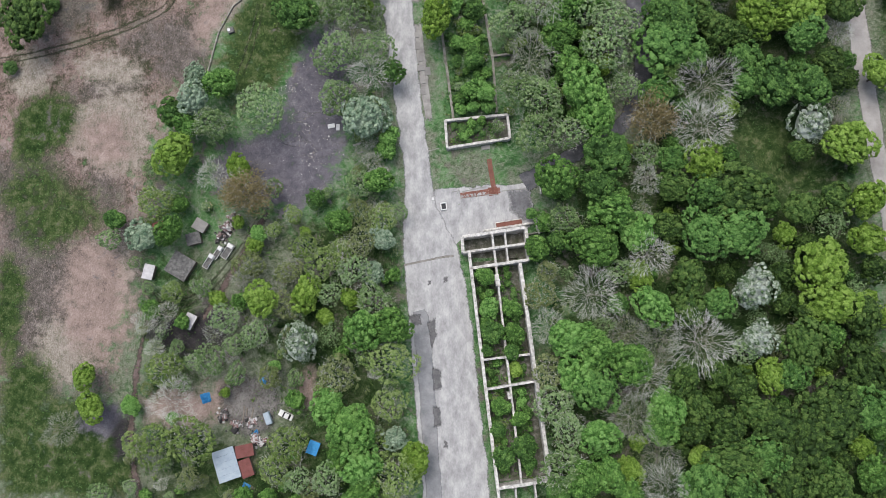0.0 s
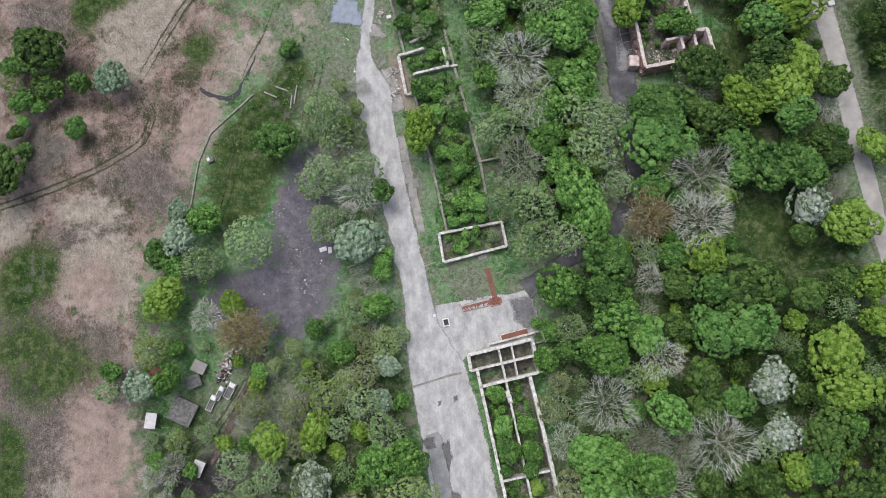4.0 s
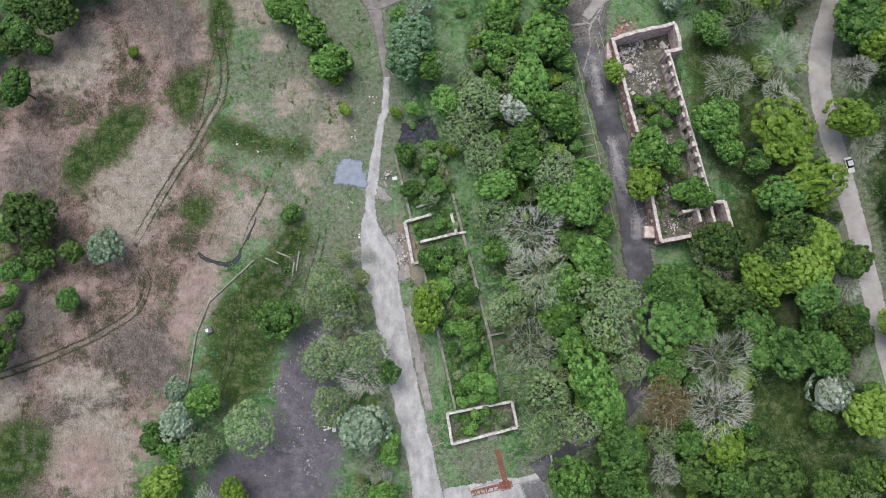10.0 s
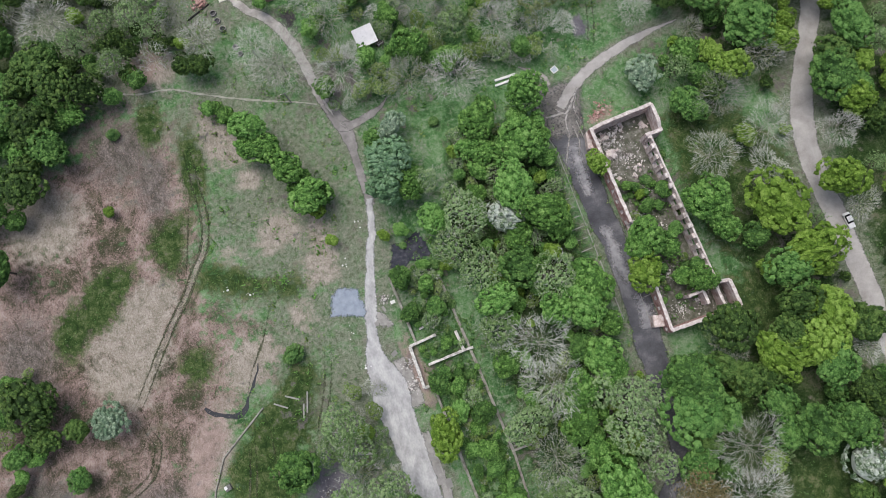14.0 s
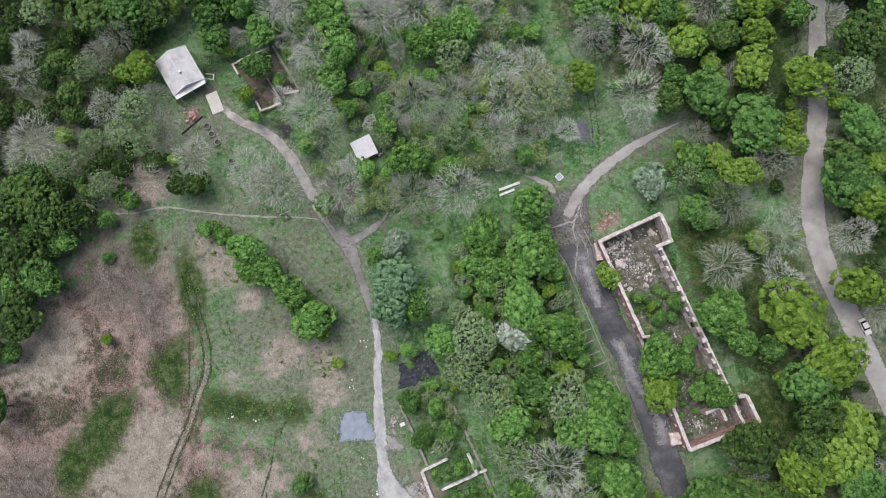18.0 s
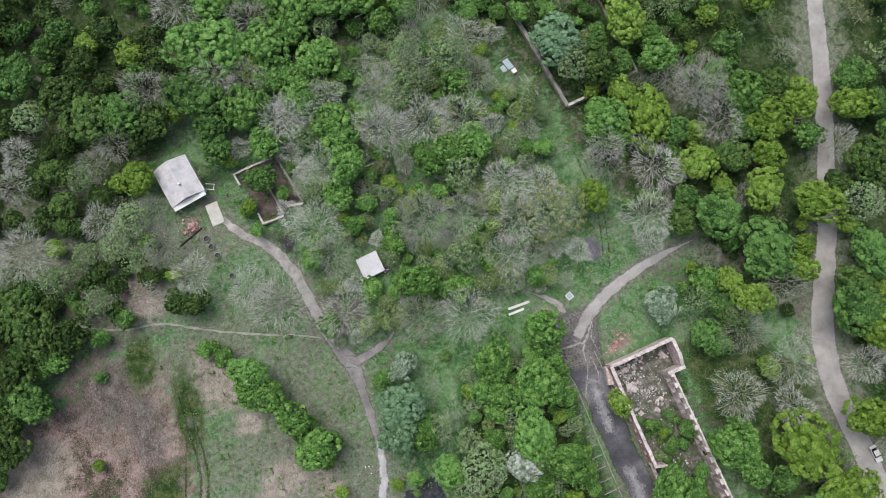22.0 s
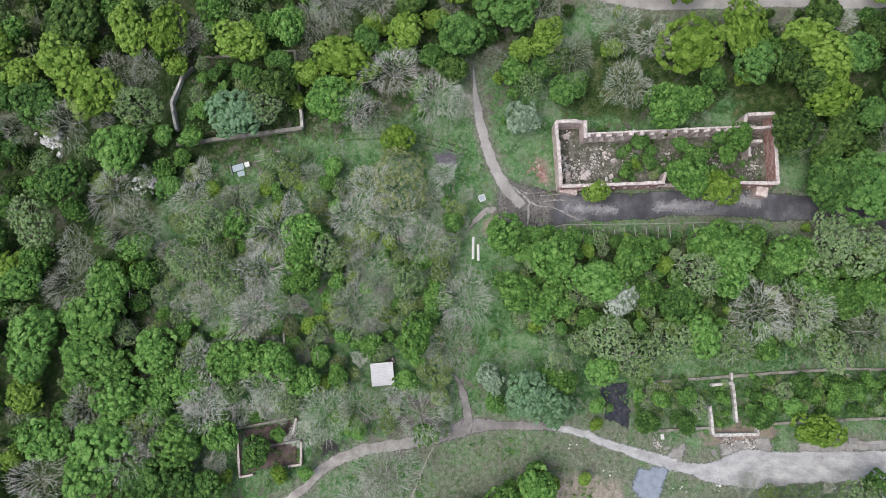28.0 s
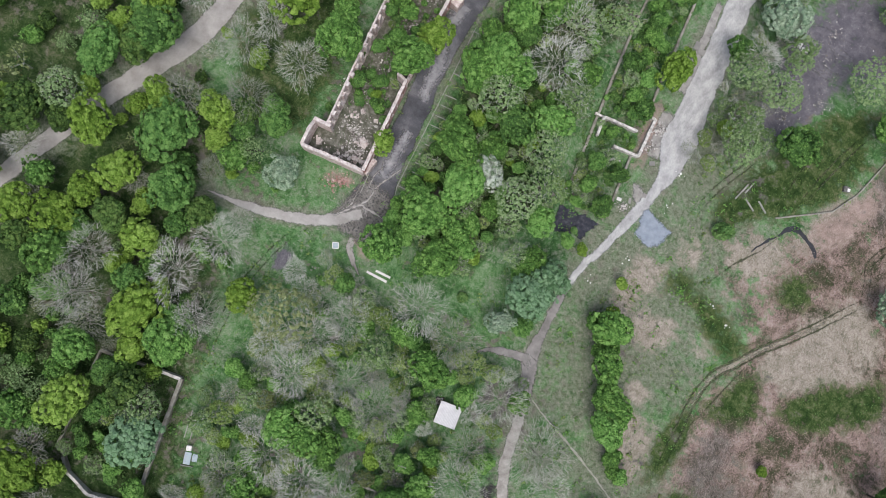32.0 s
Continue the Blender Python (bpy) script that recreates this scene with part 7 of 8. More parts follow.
# loose slabs along the road
for i, (x, y, sx, sy, t) in enumerate([(-12.2, 71, 1.4, 2.2, 5), (-12.4, 74.4, 1.3, 2.4, 8), (-13.0, 78, 2.2, 1.8, 6), (-13.2, 81, 1.8, 2.2, 10), (-13.9, 84.6, 1.5, 2, 5), (-14.2, 88, 1.2, 1.6, 12), (-11, 77, 1.6, 2.4, 4),
                                        (-14.1, 127.2, 1.3, 0.9, 8), (-16.9, 126, 0.7, 1.6, 20), (-38.5, 61, 2.0, 1.2, 10), (-36.6, 60.6, 1.0, 1.8, 0), (-17, 113.5, 1.6, 1.2, 30), (-19.8, 122.5, 1.0, 1.2, 15), (-9.4, 39.6, 0.7, 0.7, 0)]):
    bm = bmesh.new(); box(bm, (-sx / 2, -sy / 2, -0.05), (sx / 2, sy / 2, 0.22), bevel=0.05)
    tagged(part("concrete_slab", bm, M_SLAB if i not in (7, 9, 10, 13) else M_WHITE), "broken pale concrete slab lying beside the road", "slab", "loose slabs").matrix_basis = pose(x, y, 0, 0, 0, t)


# ---- house, shed and yard by the track ----
def gable_house(name, label, at, turn, w, l, eave, ridge, roof_mat, wall_mat, sheets=7, over=0.35):
    h = thing(name, label, "house", (*at, 0), turn)
    for sx in (-1, 1):
        bm = bmesh.new(); box(bm, (sx * w / 2 - 0.15, -l / 2, -0.1), (sx * w / 2 + 0.15, l / 2, eave)); part("wall", bm, wall_mat, h)
    for sy in (-1, 1):
        bm = bmesh.new()
        pts = [(-w / 2, -0.1), (w / 2, -0.1), (w / 2, eave), (0, ridge - 0.05), (-w / 2, eave)]
        a = [bm.verts.new((x, sy * (l / 2 - 0.15), z)) for x, z in pts]
        b = [bm.verts.new((x, sy * (l / 2 + 0.05), z)) for x, z in pts]
        bm.faces.new(a); bm.faces.new(b[::-1])
        for i in range(5):
            bm.faces.new((a[i], b[i], b[(i + 1) % 5], a[(i + 1) % 5]))
        bmesh.ops.recalc_face_normals(bm, faces=bm.faces)
        g = part("gable", bm, wall_mat, h)
        for x in (-w * 0.22, w * 0.22):
            bm = bmesh.new(); box(bm, (x - 0.5, sy * (l / 2 + 0.05) - 0.04, 1.0), (x + 0.5, sy * (l / 2 + 0.05) + 0.04, 2.2)); part("window", bm, M_GLASS, h)
    slope = (ridge - eave) / (w / 2)
    W2 = w / 2 + over
    for sx in (-1, 1):
        for i in range(sheets):
            y0, y1 = -l / 2 - over + (l + 2 * over) * i / sheets, -l / 2 - over + (l + 2 * over) * (i + 1) / sheets
            bm = bmesh.new()
            n = 8
            top, low = [], []
            for k in range(n + 1):
                y = y0 + (y1 - y0) * k / n - (0.012 if k == n else 0)
                dz = 0.03 * (k % 2) + 0.008 * (i % 2)
                top.append((bm.verts.new((sx * 0.06, y, ridge + dz)), bm.verts.new((sx * W2, y, ridge - slope * W2 + dz))))
                low.append((bm.verts.new((sx * 0.06, y, ridge + dz - 0.06)), bm.verts.new((sx * W2, y, ridge - slope * W2 + dz - 0.06))))
            for k in range(n):
                bm.faces.new((top[k][0], top[k][1], top[k + 1][1], top[k + 1][0])); bm.faces.new((low[k][0], low[k + 1][0], low[k + 1][1], low[k][1]))
                bm.faces.new((top[k][1], low[k][1], low[k + 1][1], top[k + 1][1]))
            for e in (0, n):
                bm.faces.new((top[e][0], low[e][0], low[e][1], top[e][1]))
            bmesh.ops.recalc_face_normals(bm, faces=bm.faces)
            part("roof_sheet", bm, roof_mat, h)
    bm = bmesh.new(); box(bm, (-0.22, -l / 2 - over, ridge + 0.02), (0.22, l / 2 + over, ridge + 0.1), bevel=0.03); part("ridge_cap", bm, M_ROOF, h)
    for sy in (-1, 1):
        for sx in (-1, 1):
            bm = bmesh.new()
            q = [(sx * 0.05, ridge + 0.06), (sx * W2, ridge - slope * W2 + 0.06), (sx * W2, ridge - slope * W2 - 0.22), (sx * 0.05, ridge - 0.22)]
            a = [bm.verts.new((x, sy * (l / 2 + over + 0.03), z)) for x, z in q]; b = [bm.verts.new((x, sy * (l / 2 + over + 0.13), z)) for x, z in q]
            bm.faces.new(a); bm.faces.new(b[::-1])
            for i in range(4):
                bm.faces.new((a[i], b[i], b[(i + 1) % 4], a[(i + 1) % 4]))
            bmesh.ops.recalc_face_normals(bm, faces=bm.faces)
            part("bargeboard", bm, M_WHITE, h, "white bargeboard")
    return h


house = gable_house("house", "small gabled house with pale lilac-grey sheet roof", (-47.9, 239.65), 14.5, 9.3, 10.8, 3.4, 5.2, M_ROOF, M_WHITE)
bm = bmesh.new(); box(bm, (-0.35, -0.35, 0), (0.35, 0.35, 1.1), bevel=0.04)
ch = part("chimney", bm, M_WHITE, house); ch.matrix_basis = pose(0.2, -1.6, 4.8)
bm = bmesh.new(); box(bm, (-4.8, -7.2, 3.15), (4.8, -5.65, 3.28), bevel=0.02); part("canopy", bm, M_WHITE, house, "white lean-to canopy along the gable")
for x in (-3.9, 0, 4.1):
    bm = bmesh.new(); cyl(bm, 0.06, 0.06, -0.1, 3.2, 8); part("post", bm, M_WHITE, house).matrix_basis = pose(x, -6.9, 0)
slab = part("ramp_slab", box(bmesh.new(), (-1.75, -3.2, -0.1), (1.75, 3.2, 0.3), bevel=0.06), M_DECK)
tagged(slab, "pale concrete slab deck at the track's end", "slab").matrix_basis = pose(-41.3, 228.8, 0, 0, 0, 7)
gf = thing("garden_frame", "white metal frame standing beside the house", "frame", (-40.7, 236.5, 0), -20)
for lo, hi in (((-1.2, -0.8, 0), (-1.1, -0.7, 0.9)), ((1.1, -0.8, 0), (1.2, -0.7, 0.9)), ((-1.2, 0.7, 0), (-1.1, 0.8, 0.9)), ((1.1, 0.7, 0), (1.2, 0.8, 0.9))):
    bm = bmesh.new(); box(bm, lo, hi); part("post", bm, M_WHITE, gf)
for lo, hi in (((-1.25, -0.85, 0.9), (1.25, -0.65, 1.0)), ((-1.25, 0.65, 0.9), (1.25, 0.85, 1.0)), ((1.05, -0.65, 0.9), (1.25, 0.65, 1.0))):
    bm = bmesh.new(); box(bm, lo, hi); part("rail", bm, M_WHITE, gf)
for i, (x, y, r) in enumerate([(-45.1, 222.6, 0.95), (-44.4, 220.0, 0.95), (-43.3, 217.2, 0.95), (-40.8, 210.7, 0.85), (-39.9, 208.3, 0.75)]):
    bm = bmesh.new()
    n = 24
    rings = [(r, -0.1), (r, 0.5), (r - 0.06, 0.55), (r - 0.18, 0.55), (r - 0.2, 0.5), (r - 0.2, 0.03)]
    vs = [[bm.verts.new((R * math.cos(6.2832 * k / n), R * math.sin(6.2832 * k / n), z)) for k in range(n)] for R, z in rings]
    for a, b in zip(vs[:-1], vs[1:]):
        for k in range(n):
            bm.faces.new((a[k], a[(k + 1) % n], b[(k + 1) % n], b[k]))
    bmesh.ops.recalc_face_normals(bm, faces=bm.faces)
    ring = thing("well_ring", "round concrete well ring standing open in grass", "concrete ring", (x, y, 0), 0, "well rings")
    part("shell", bm, M_SLAB, ring)
    bm = bmesh.new(); cyl(bm, r - 0.21, r - 0.21, -0.1, 0.06, n); part("soil", bm, M_POND, ring, "dark soil inside the ring")
strip("charred_log", (-52.8, 222.5), (-45.8, 225.9), 0.4, 0.35, M_TYRE, "charred black log lying in ashes", "log")
rubble("soil_heap", [(-48.4, 227.3, 3, 0.5)], 160, 0.35, 21, "reddish brown heap of soil and rubble", M_REDWALL)
shed = thing("shed", "small open shed under a pale flat sheet roof", "shed", (-3.5, 202.6, 0), 10)
for i in range(5):
    bm = bmesh.new()
    x0 = -3.0 + 1.2 * i
    rows = [[bm.verts.new((x0 + 0.2 * k - (0.01 if k == 6 else 0), y, 2.95 + 0.03 * (k % 2) + dz)) for k in range(7)] for y, dz in ((-3.0, 0.03), (3.0, 0.03), (3.0, -0.03), (-3.0, -0.03))]
    for r0, r1 in zip(rows, rows[1:] + rows[:1]):
        for k in range(6):
            bm.faces.new((r0[k], r0[k + 1], r1[k + 1], r1[k]))
    for k in (0, 6):
        bm.faces.new([r[k] for r in rows])
    bmesh.ops.recalc_face_normals(bm, faces=bm.faces)
    part("roof_sheet", bm, M_SHEET, shed)
for x in (-2.8, 2.8):
    for y in (-2.8, 2.8):
        bm = bmesh.new(); box(bm, (x - 0.08, y - 0.08, -0.1), (x + 0.08, y + 0.08, 2.92)); part("post", bm, M_WOOD, shed)
for lo, hi in (((-2.7, 2.75, -0.1), (2.7, 2.85, 2.9)), ((-2.85, -2.7, -0.1), (-2.75, 2.7, 2.9))):
    bm = bmesh.new(); box(bm, lo, hi); part("wall", bm, M_WOOD, shed)
rubble("junk_heap", [(-0.2, 200.2, 1.2, 0.8)], 40, 0.4, 22, "dark junk piled under the shed's eave", M_SCRAP)

# ---- odd things in the grass ----
for p, q, w in (((29.2, 180.9), (35.3, 181.3), 0.7), ((28.9, 179.4), (33.3, 179.8), 0.65)):
    strip("concrete_beam", p, q, w, 0.45, M_WHITE, "white concrete beam lying in grass", "beam", "white beams")
hatch = thing("hatch_frame", "square white frame round a pale blue hatch", "hatch", (46.3, 179.7, 0), 25)
hatch.scale = (0.82, 0.82, 0.82)
for lo, hi in (((-1.1, -1.1, -0.1), (-0.85, 1.1, 0.35)), ((0.85, -1.1, -0.1), (1.1, 1.1, 0.35)), ((-0.85, -1.1, -0.1), (0.85, -0.85, 0.35)), ((-0.85, 0.85, -0.1), (0.85, 1.1, 0.35))):
    bm = bmesh.new(); box(bm, lo, hi, bevel=0.03); part("rim", bm, M_WHITE, hatch)
bm = bmesh.new(); box(bm, (-0.85, -0.85, -0.05), (0.85, 0.85, 0.2)); part("lid", bm, M_BLUEROOF, hatch, "pale blue lid")
mon = thing("monument", "small white memorial block with pale slabs before it", "monument", (50.5, 245.4, 0), 20)
bm = bmesh.new(); box(bm, (-0.7, -0.7, -0.1), (0.7, 0.7, 0.9), bevel=0.06); part("block", bm, M_WHITE, mon)
bm = bmesh.new(); box(bm, (-0.9, 1.2, -0.1), (0.9, 4.4, 0.18), bevel=0.04); part("plinth", bm, M_BLUEROOF, mon)
bm = bmesh.new(); box(bm, (-1.9, 4.6, -0.1), (1.5, 4.85, 0.5), bevel=0.04); part("kerb", bm, M_SLAB, mon)
bm = bmesh.new(); box(bm, (-2.6, 1.4, -0.1), (-1.2, 3.4, 0.14), bevel=0.04); part("side_slab", bm, M_BLUEROOF, mon)
for k in (0, 1):
    strip("rail", (51.6 + 1.6 * k, 243.6 + 0.3 * k), (53.6 + 1.6 * k, 236.4 + 0.3 * k), 0.3, 0.12, M_LINE, "pale kerb strip beside the memorial", "kerb", "memorial kerbs")
pole = thing("utility_pole", "grey concrete utility pole with a crossarm", "pole", (-28.8, 190.2, 0), 5)
bm = bmesh.new(); cyl(bm, 0.17, 0.11, -0.2, 7.5, 10); part("mast", bm, M_SLAB, pole)
bm = bmesh.new(); box(bm, (-1.1, -0.07, 7.0), (1.1, 0.07, 7.16)); part("crossarm", bm, M_SLAB, pole)
for x in (-1.0, 0, 1.0):
    bm = bmesh.new(); cyl(bm, 0.06, 0.08, 7.16, 7.42, 8); part("insulator", bm, M_WHITE, pole).matrix_basis = pose(x, 0, 0)
pipe = thing("pipe", "white painted pipe lying among bushes", "pipe", (-30.8, 89.9, 0), -17)
bm = bmesh.new(); cyl(bm, 0.42, 0.42, -3.1, 3.1, 14, pose(0, 0, 0.42, 0, 90, 0)); part("barrel", bm, M_WHITE, pipe)
bm = bmesh.new(); cyl(bm, 0.5, 0.5, 2.7, 3.15, 14, pose(0, 0, 0.42, 0, 90, 0)); part("flange", bm, M_WHITE, pipe)
box2 = thing("crate", "white and dark metal crate in the meadow", "crate", (-68.6, 90.1, 0), 20)
bm = bmesh.new(); box(bm, (-0.9, -0.8, -0.1), (0.9, 0.8, 0.8), bevel=0.05); part("body", bm, M_GREYROOF, box2)
bm = bmesh.new(); box(bm, (-0.9, -0.2, 0.8), (-0.1, 0.7, 0.9), bevel=0.02); part("lid", bm, M_WHITE, box2)
rubble("litter", [(47.7, 187.8, 1.2, 0.2), (26.3, 196.6, 0.8, 0.2), (59.2, 220.2, 1.5, 0.4), (65.4, 225.3, 3.0, 0.3), (-100, -14, 9, 0.2), (-66, -2.5, 3, 0.3)], 16, 0.22, 23, "pale scattered rubbish in grass", M_SLAB)
rubble("white_rubble", [(44.0, 272.2, 4.5, 0.5), (53, 301.4, 4, 0.5)], 90, 0.7, 24, "heap of white broken plaster in a clearing", M_WHITE)
rubble("litter", [(-46, 60, 16, 0.1), (-44, 52, 12, 0.1), (-50, 72, 8, 0.1), (-43, 82, 6, 0.1)], 130, 0.15, 25, "pale rubbish scattered on the cinder yard", M_RUBBLE)


# ---- vehicles ----
def car(label, at, turn, paint, l=4.3, w=1.72, van=False):
    c = thing("car", label, "car", (*at, 0.06), turn, "")
    bm = bmesh.new()
    prof = [(-l / 2, 0.35), (-l / 2 + 0.05, 0.75), (-l * 0.2, 0.88), (l * 0.42, 0.86), (l / 2 - 0.02, 0.7), (l / 2, 0.35)]
    if not van:
        prof = [(-l / 2, 0.35), (-l / 2 + 0.04, 0.7), (-l * 0.22, 0.86), (l * 0.36, 0.9), (l / 2 - 0.03, 0.78), (l / 2, 0.35)]
    a = [bm.verts.new((x, -w / 2, z)) for x, z in prof]; b = [bm.verts.new((x, w / 2, z)) for x, z in prof]
    bm.faces.new(a); bm.faces.new(b[::-1])
    for i in range(len(prof)):
        j = (i + 1) % len(prof)
        bm.faces.new((a[i], b[i], b[j], a[j]))
    bmesh.ops.recalc_face_normals(bm, faces=bm.faces)
    bmesh.ops.bevel(bm, geom=bm.edges[:], offset=0.06, segments=2, affect="EDGES")
    part("body", bm, paint, c)
    bm = bmesh.new()
    x0, x1 = (-l * 0.24, l * 0.47) if van else (-l * 0.2, l * 0.36)
    lo = [(x0, -w / 2 + 0.08), (x1, -w / 2 + 0.08), (x1, w / 2 - 0.08), (x0, w / 2 - 0.08)]
    hi = [(x0 + 0.55, -w / 2 + 0.2), (x1 - (0.12 if van else 0.5), -w / 2 + 0.2), (x1 - (0.12 if van else 0.5), w / 2 - 0.2), (x0 + 0.55, w / 2 - 0.2)]
    A, B = [bm.verts.new((*p, 0.85)) for p in lo], [bm.verts.new((*p, 1.38)) for p in hi]
    bm.faces.new(A[::-1]); bm.faces.new(B)
    for i in range(4):
        bm.faces.new((A[i], A[(i + 1) % 4], B[(i + 1) % 4], B[i]))
    bmesh.ops.bevel(bm, geom=bm.edges[:], offset=0.03, segments=1, affect="EDGES")
    part("windows", bm, M_GLASS, c, "dark car windows")
    bm = bmesh.new(); box(bm, (hi[0][0] - 0.02, hi[0][1] - 0.03, 1.36), (hi[1][0] + 0.02, hi[2][1] + 0.03, 1.44), bevel=0.03); part("roof", bm, paint, c)
    for x in (-l * 0.31, l * 0.3):
        for y in (-w / 2 + 0.08, w / 2 - 0.08):
            bm = bmesh.new(); cyl(bm, 0.31, 0.31, -0.1, 0.1, 16, pose(x, y, 0.31, 90, 0, 0)); wh = part("wheel", bm, M_TYRE, c)
            bm = bmesh.new(); cyl(bm, 0.19, 0.19, -0.115, 0.115, 12, pose(x, y, 0.31, 90, 0, 0)); part("rim", bm, M_SILVER, wh)
    for y in (-w / 2 + 0.3, w / 2 - 0.3):
        bm = bmesh.new(); box(bm, (-l / 2 - 0.02, y - 0.16, 0.58), (-l / 2 + 0.08, y + 0.16, 0.72), bevel=0.02); part("headlight", bm, M_WHITE, c)
    return c


car("white car on the gravel road", (111.2, 117.5), 98, M_WHITE, 4.5, 1.8)
car("white saloon car parked at the yard", (-48.9, -19.6), -24, M_WHITE, 4.0, 1.65)
cv = thing("caravan", "pale green-white trailer parked in the yard", "trailer", (-53.6, -20.4, 0), 112)
bm = bmesh.new(); box(bm, (-1.7, -0.85, 0.4), (1.7, 0.85, 1.9), bevel=0.2); part("body", bm, M_BLUEROOF, cv)
for y in (-0.85, 0.85):
    bm = bmesh.new(); cyl(bm, 0.3, 0.3, -0.1, 0.1, 14, pose(0, y, 0.3, 90, 0, 0)); part("wheel", bm, M_TYRE, cv)
bm = bmesh.new(); box(bm, (1.7, -0.05, 0.4), (2.6, 0.05, 0.5)); part("drawbar", bm, M_TYRE, cv)
for x, y in ((-50.3, -16.2), (-49.4, -16.1), (-48.6, -16.8), (-47.9, -17.4)):
    bm = bmesh.new()
    n = 16
    prof = [(0.28, 0.0), (0.45, 0.02), (0.48, 0.12), (0.45, 0.22), (0.28, 0.24), (0.25, 0.12)]
    vs = [[bm.verts.new((r * math.cos(6.2832 * k / n), r * math.sin(6.2832 * k / n), z)) for k in range(n)] for r, z in prof]
    for i in range(6):
        for k in range(n):
            bm.faces.new((vs[i][k], vs[i][(k + 1) % n], vs[(i + 1) % 6][(k + 1) % n], vs[(i + 1) % 6][k]))
    bmesh.ops.recalc_face_normals(bm, faces=bm.faces)
    tagged(part("tyre", bm, M_LINE), "pale painted old tyre lying flat", "tyre", "old tyres").matrix_basis = pose(x, y, 0)


# ---- huts and junk of the settlement ----
def hut(label, at, turn, w, l, h, roof_mat, wall_mat=None, pitch=6.0, sheets=3, group=""):
    t = thing("hut", label, "hut", (*at, 0), turn, group)
    wm = wall_mat or M_WOOD
    for lo, hi in (((-w / 2, -l / 2, -0.1), (-w / 2 + 0.12, l / 2, h)), ((w / 2 - 0.12, -l / 2, -0.1), (w / 2, l / 2, h - 0.1)), ((-w / 2 + 0.12, -l / 2, -0.1), (w / 2 - 0.12, -l / 2 + 0.12, h - 0.1)), ((-w / 2 + 0.12, l / 2 - 0.12, -0.1), (w / 2 - 0.12, l / 2, h - 0.1))):
        bm = bmesh.new(); box(bm, lo, hi); part("wall", bm, wm, t)
    for i in range(sheets):
        y0, y1 = -l / 2 - 0.2 + (l + 0.4) * i / sheets, -l / 2 - 0.2 + (l + 0.4) * (i + 1) / sheets - 0.02
        bm = bmesh.new(); box(bm, (-w / 2 - 0.2, y0, h), (w / 2 + 0.2, y1, h + 0.07), pose(0, 0, 0.03 * (i % 2), 0, pitch * 0.4, 0), bevel=0.015)
        part("roof_sheet", bm, roof_mat, t)
    return t


hut("shack with a pale blue-white sheet roof", (-64.0, -32.3), 19, 5.6, 7.9, 2.8, M_BLUEROOF, sheets=5)
hut("lean-to with a rusty red sheet roof", (-59.4, -28.8), 12, 4.4, 2.9, 2.3, M_REDROOF)
hut("lean-to with a faded red roof beside the shack", (-58.8, -33.2), 20, 2.8, 4.4, 2.2, M_REDROOF)
hut("small shed under a bright blue tarpaulin", (-41.1, -27.9), -20, 2.6, 3.2, 2.0, M_TARP, sheets=2)
hut("small white-roofed shed on burnt ground", (-76.1, 5.6), -27, 2.6, 3.8, 2.2, M_ROOF, sheets=3)
hut("low shed with a stained grey felt roof", (-79.4, 20.8), -30, 6.2, 6.0, 2.2, M_GREYROOF, sheets=4)
hut("grey plank hut among fruit trees", (-74.4, 32.2), -30, 3.4, 2.8, 2.0, M_SLAB, sheets=3)
hut("dark felt-roofed hut among fruit trees", (-76.1, 28.4), 15, 3.6, 3.0, 2.1, M_GREYROOF, sheets=2)
hut("small hut with a red roof", (-86.2, 31.8), 15, 2.8, 2.4, 2.0, M_REDROOF, sheets=2)
hut("white canopy tent on thin poles", (-88.3, 19.2), -12, 2.6, 3.8, 2.0, M_ROOF, sheets=2)


def tarp(x, y, r, seed, label):
    rng = random.Random(seed)
    bm = bmesh.new()
    n = 7
    g = [[bm.verts.new((r * (2 * i / n - 1) * rng.uniform(0.9, 1.1), r * (2 * j / n - 1) * rng.uniform(0.9, 1.1), 0.05 + 0.5 * rng.random() * (1 - max(abs(2 * i / n - 1), abs(2 * j / n - 1)) ** 3))) for j in range(n + 1)] for i in range(n + 1)]
    for i in range(n):
        for j in range(n):
            bm.faces.new((g[i][j], g[i + 1][j], g[i + 1][j + 1], g[i][j + 1]))
    bmesh.ops.solidify(bm, geom=bm.faces[:], thickness=0.02)
    tagged(part("tarpaulin", bm, M_TARP), label, "tarpaulin", "blue tarpaulins").matrix_basis = pose(x, y, 0.03, 0, 0, rng.uniform(0, 90))


tarp(-71.2, -15.2, 1.3, 1, "crumpled bright blue tarpaulin over a heap")
tarp(-55.7, -10.8, 0.9, 2, "small crumpled blue tarpaulin on bare soil")
tarp(-59.2, -38.6, 1.1, 3, "crumpled blue tarpaulin behind the shack")
tarp(-57.0, -24.6, 0.8, 4, "small blue sheet over stacked goods")


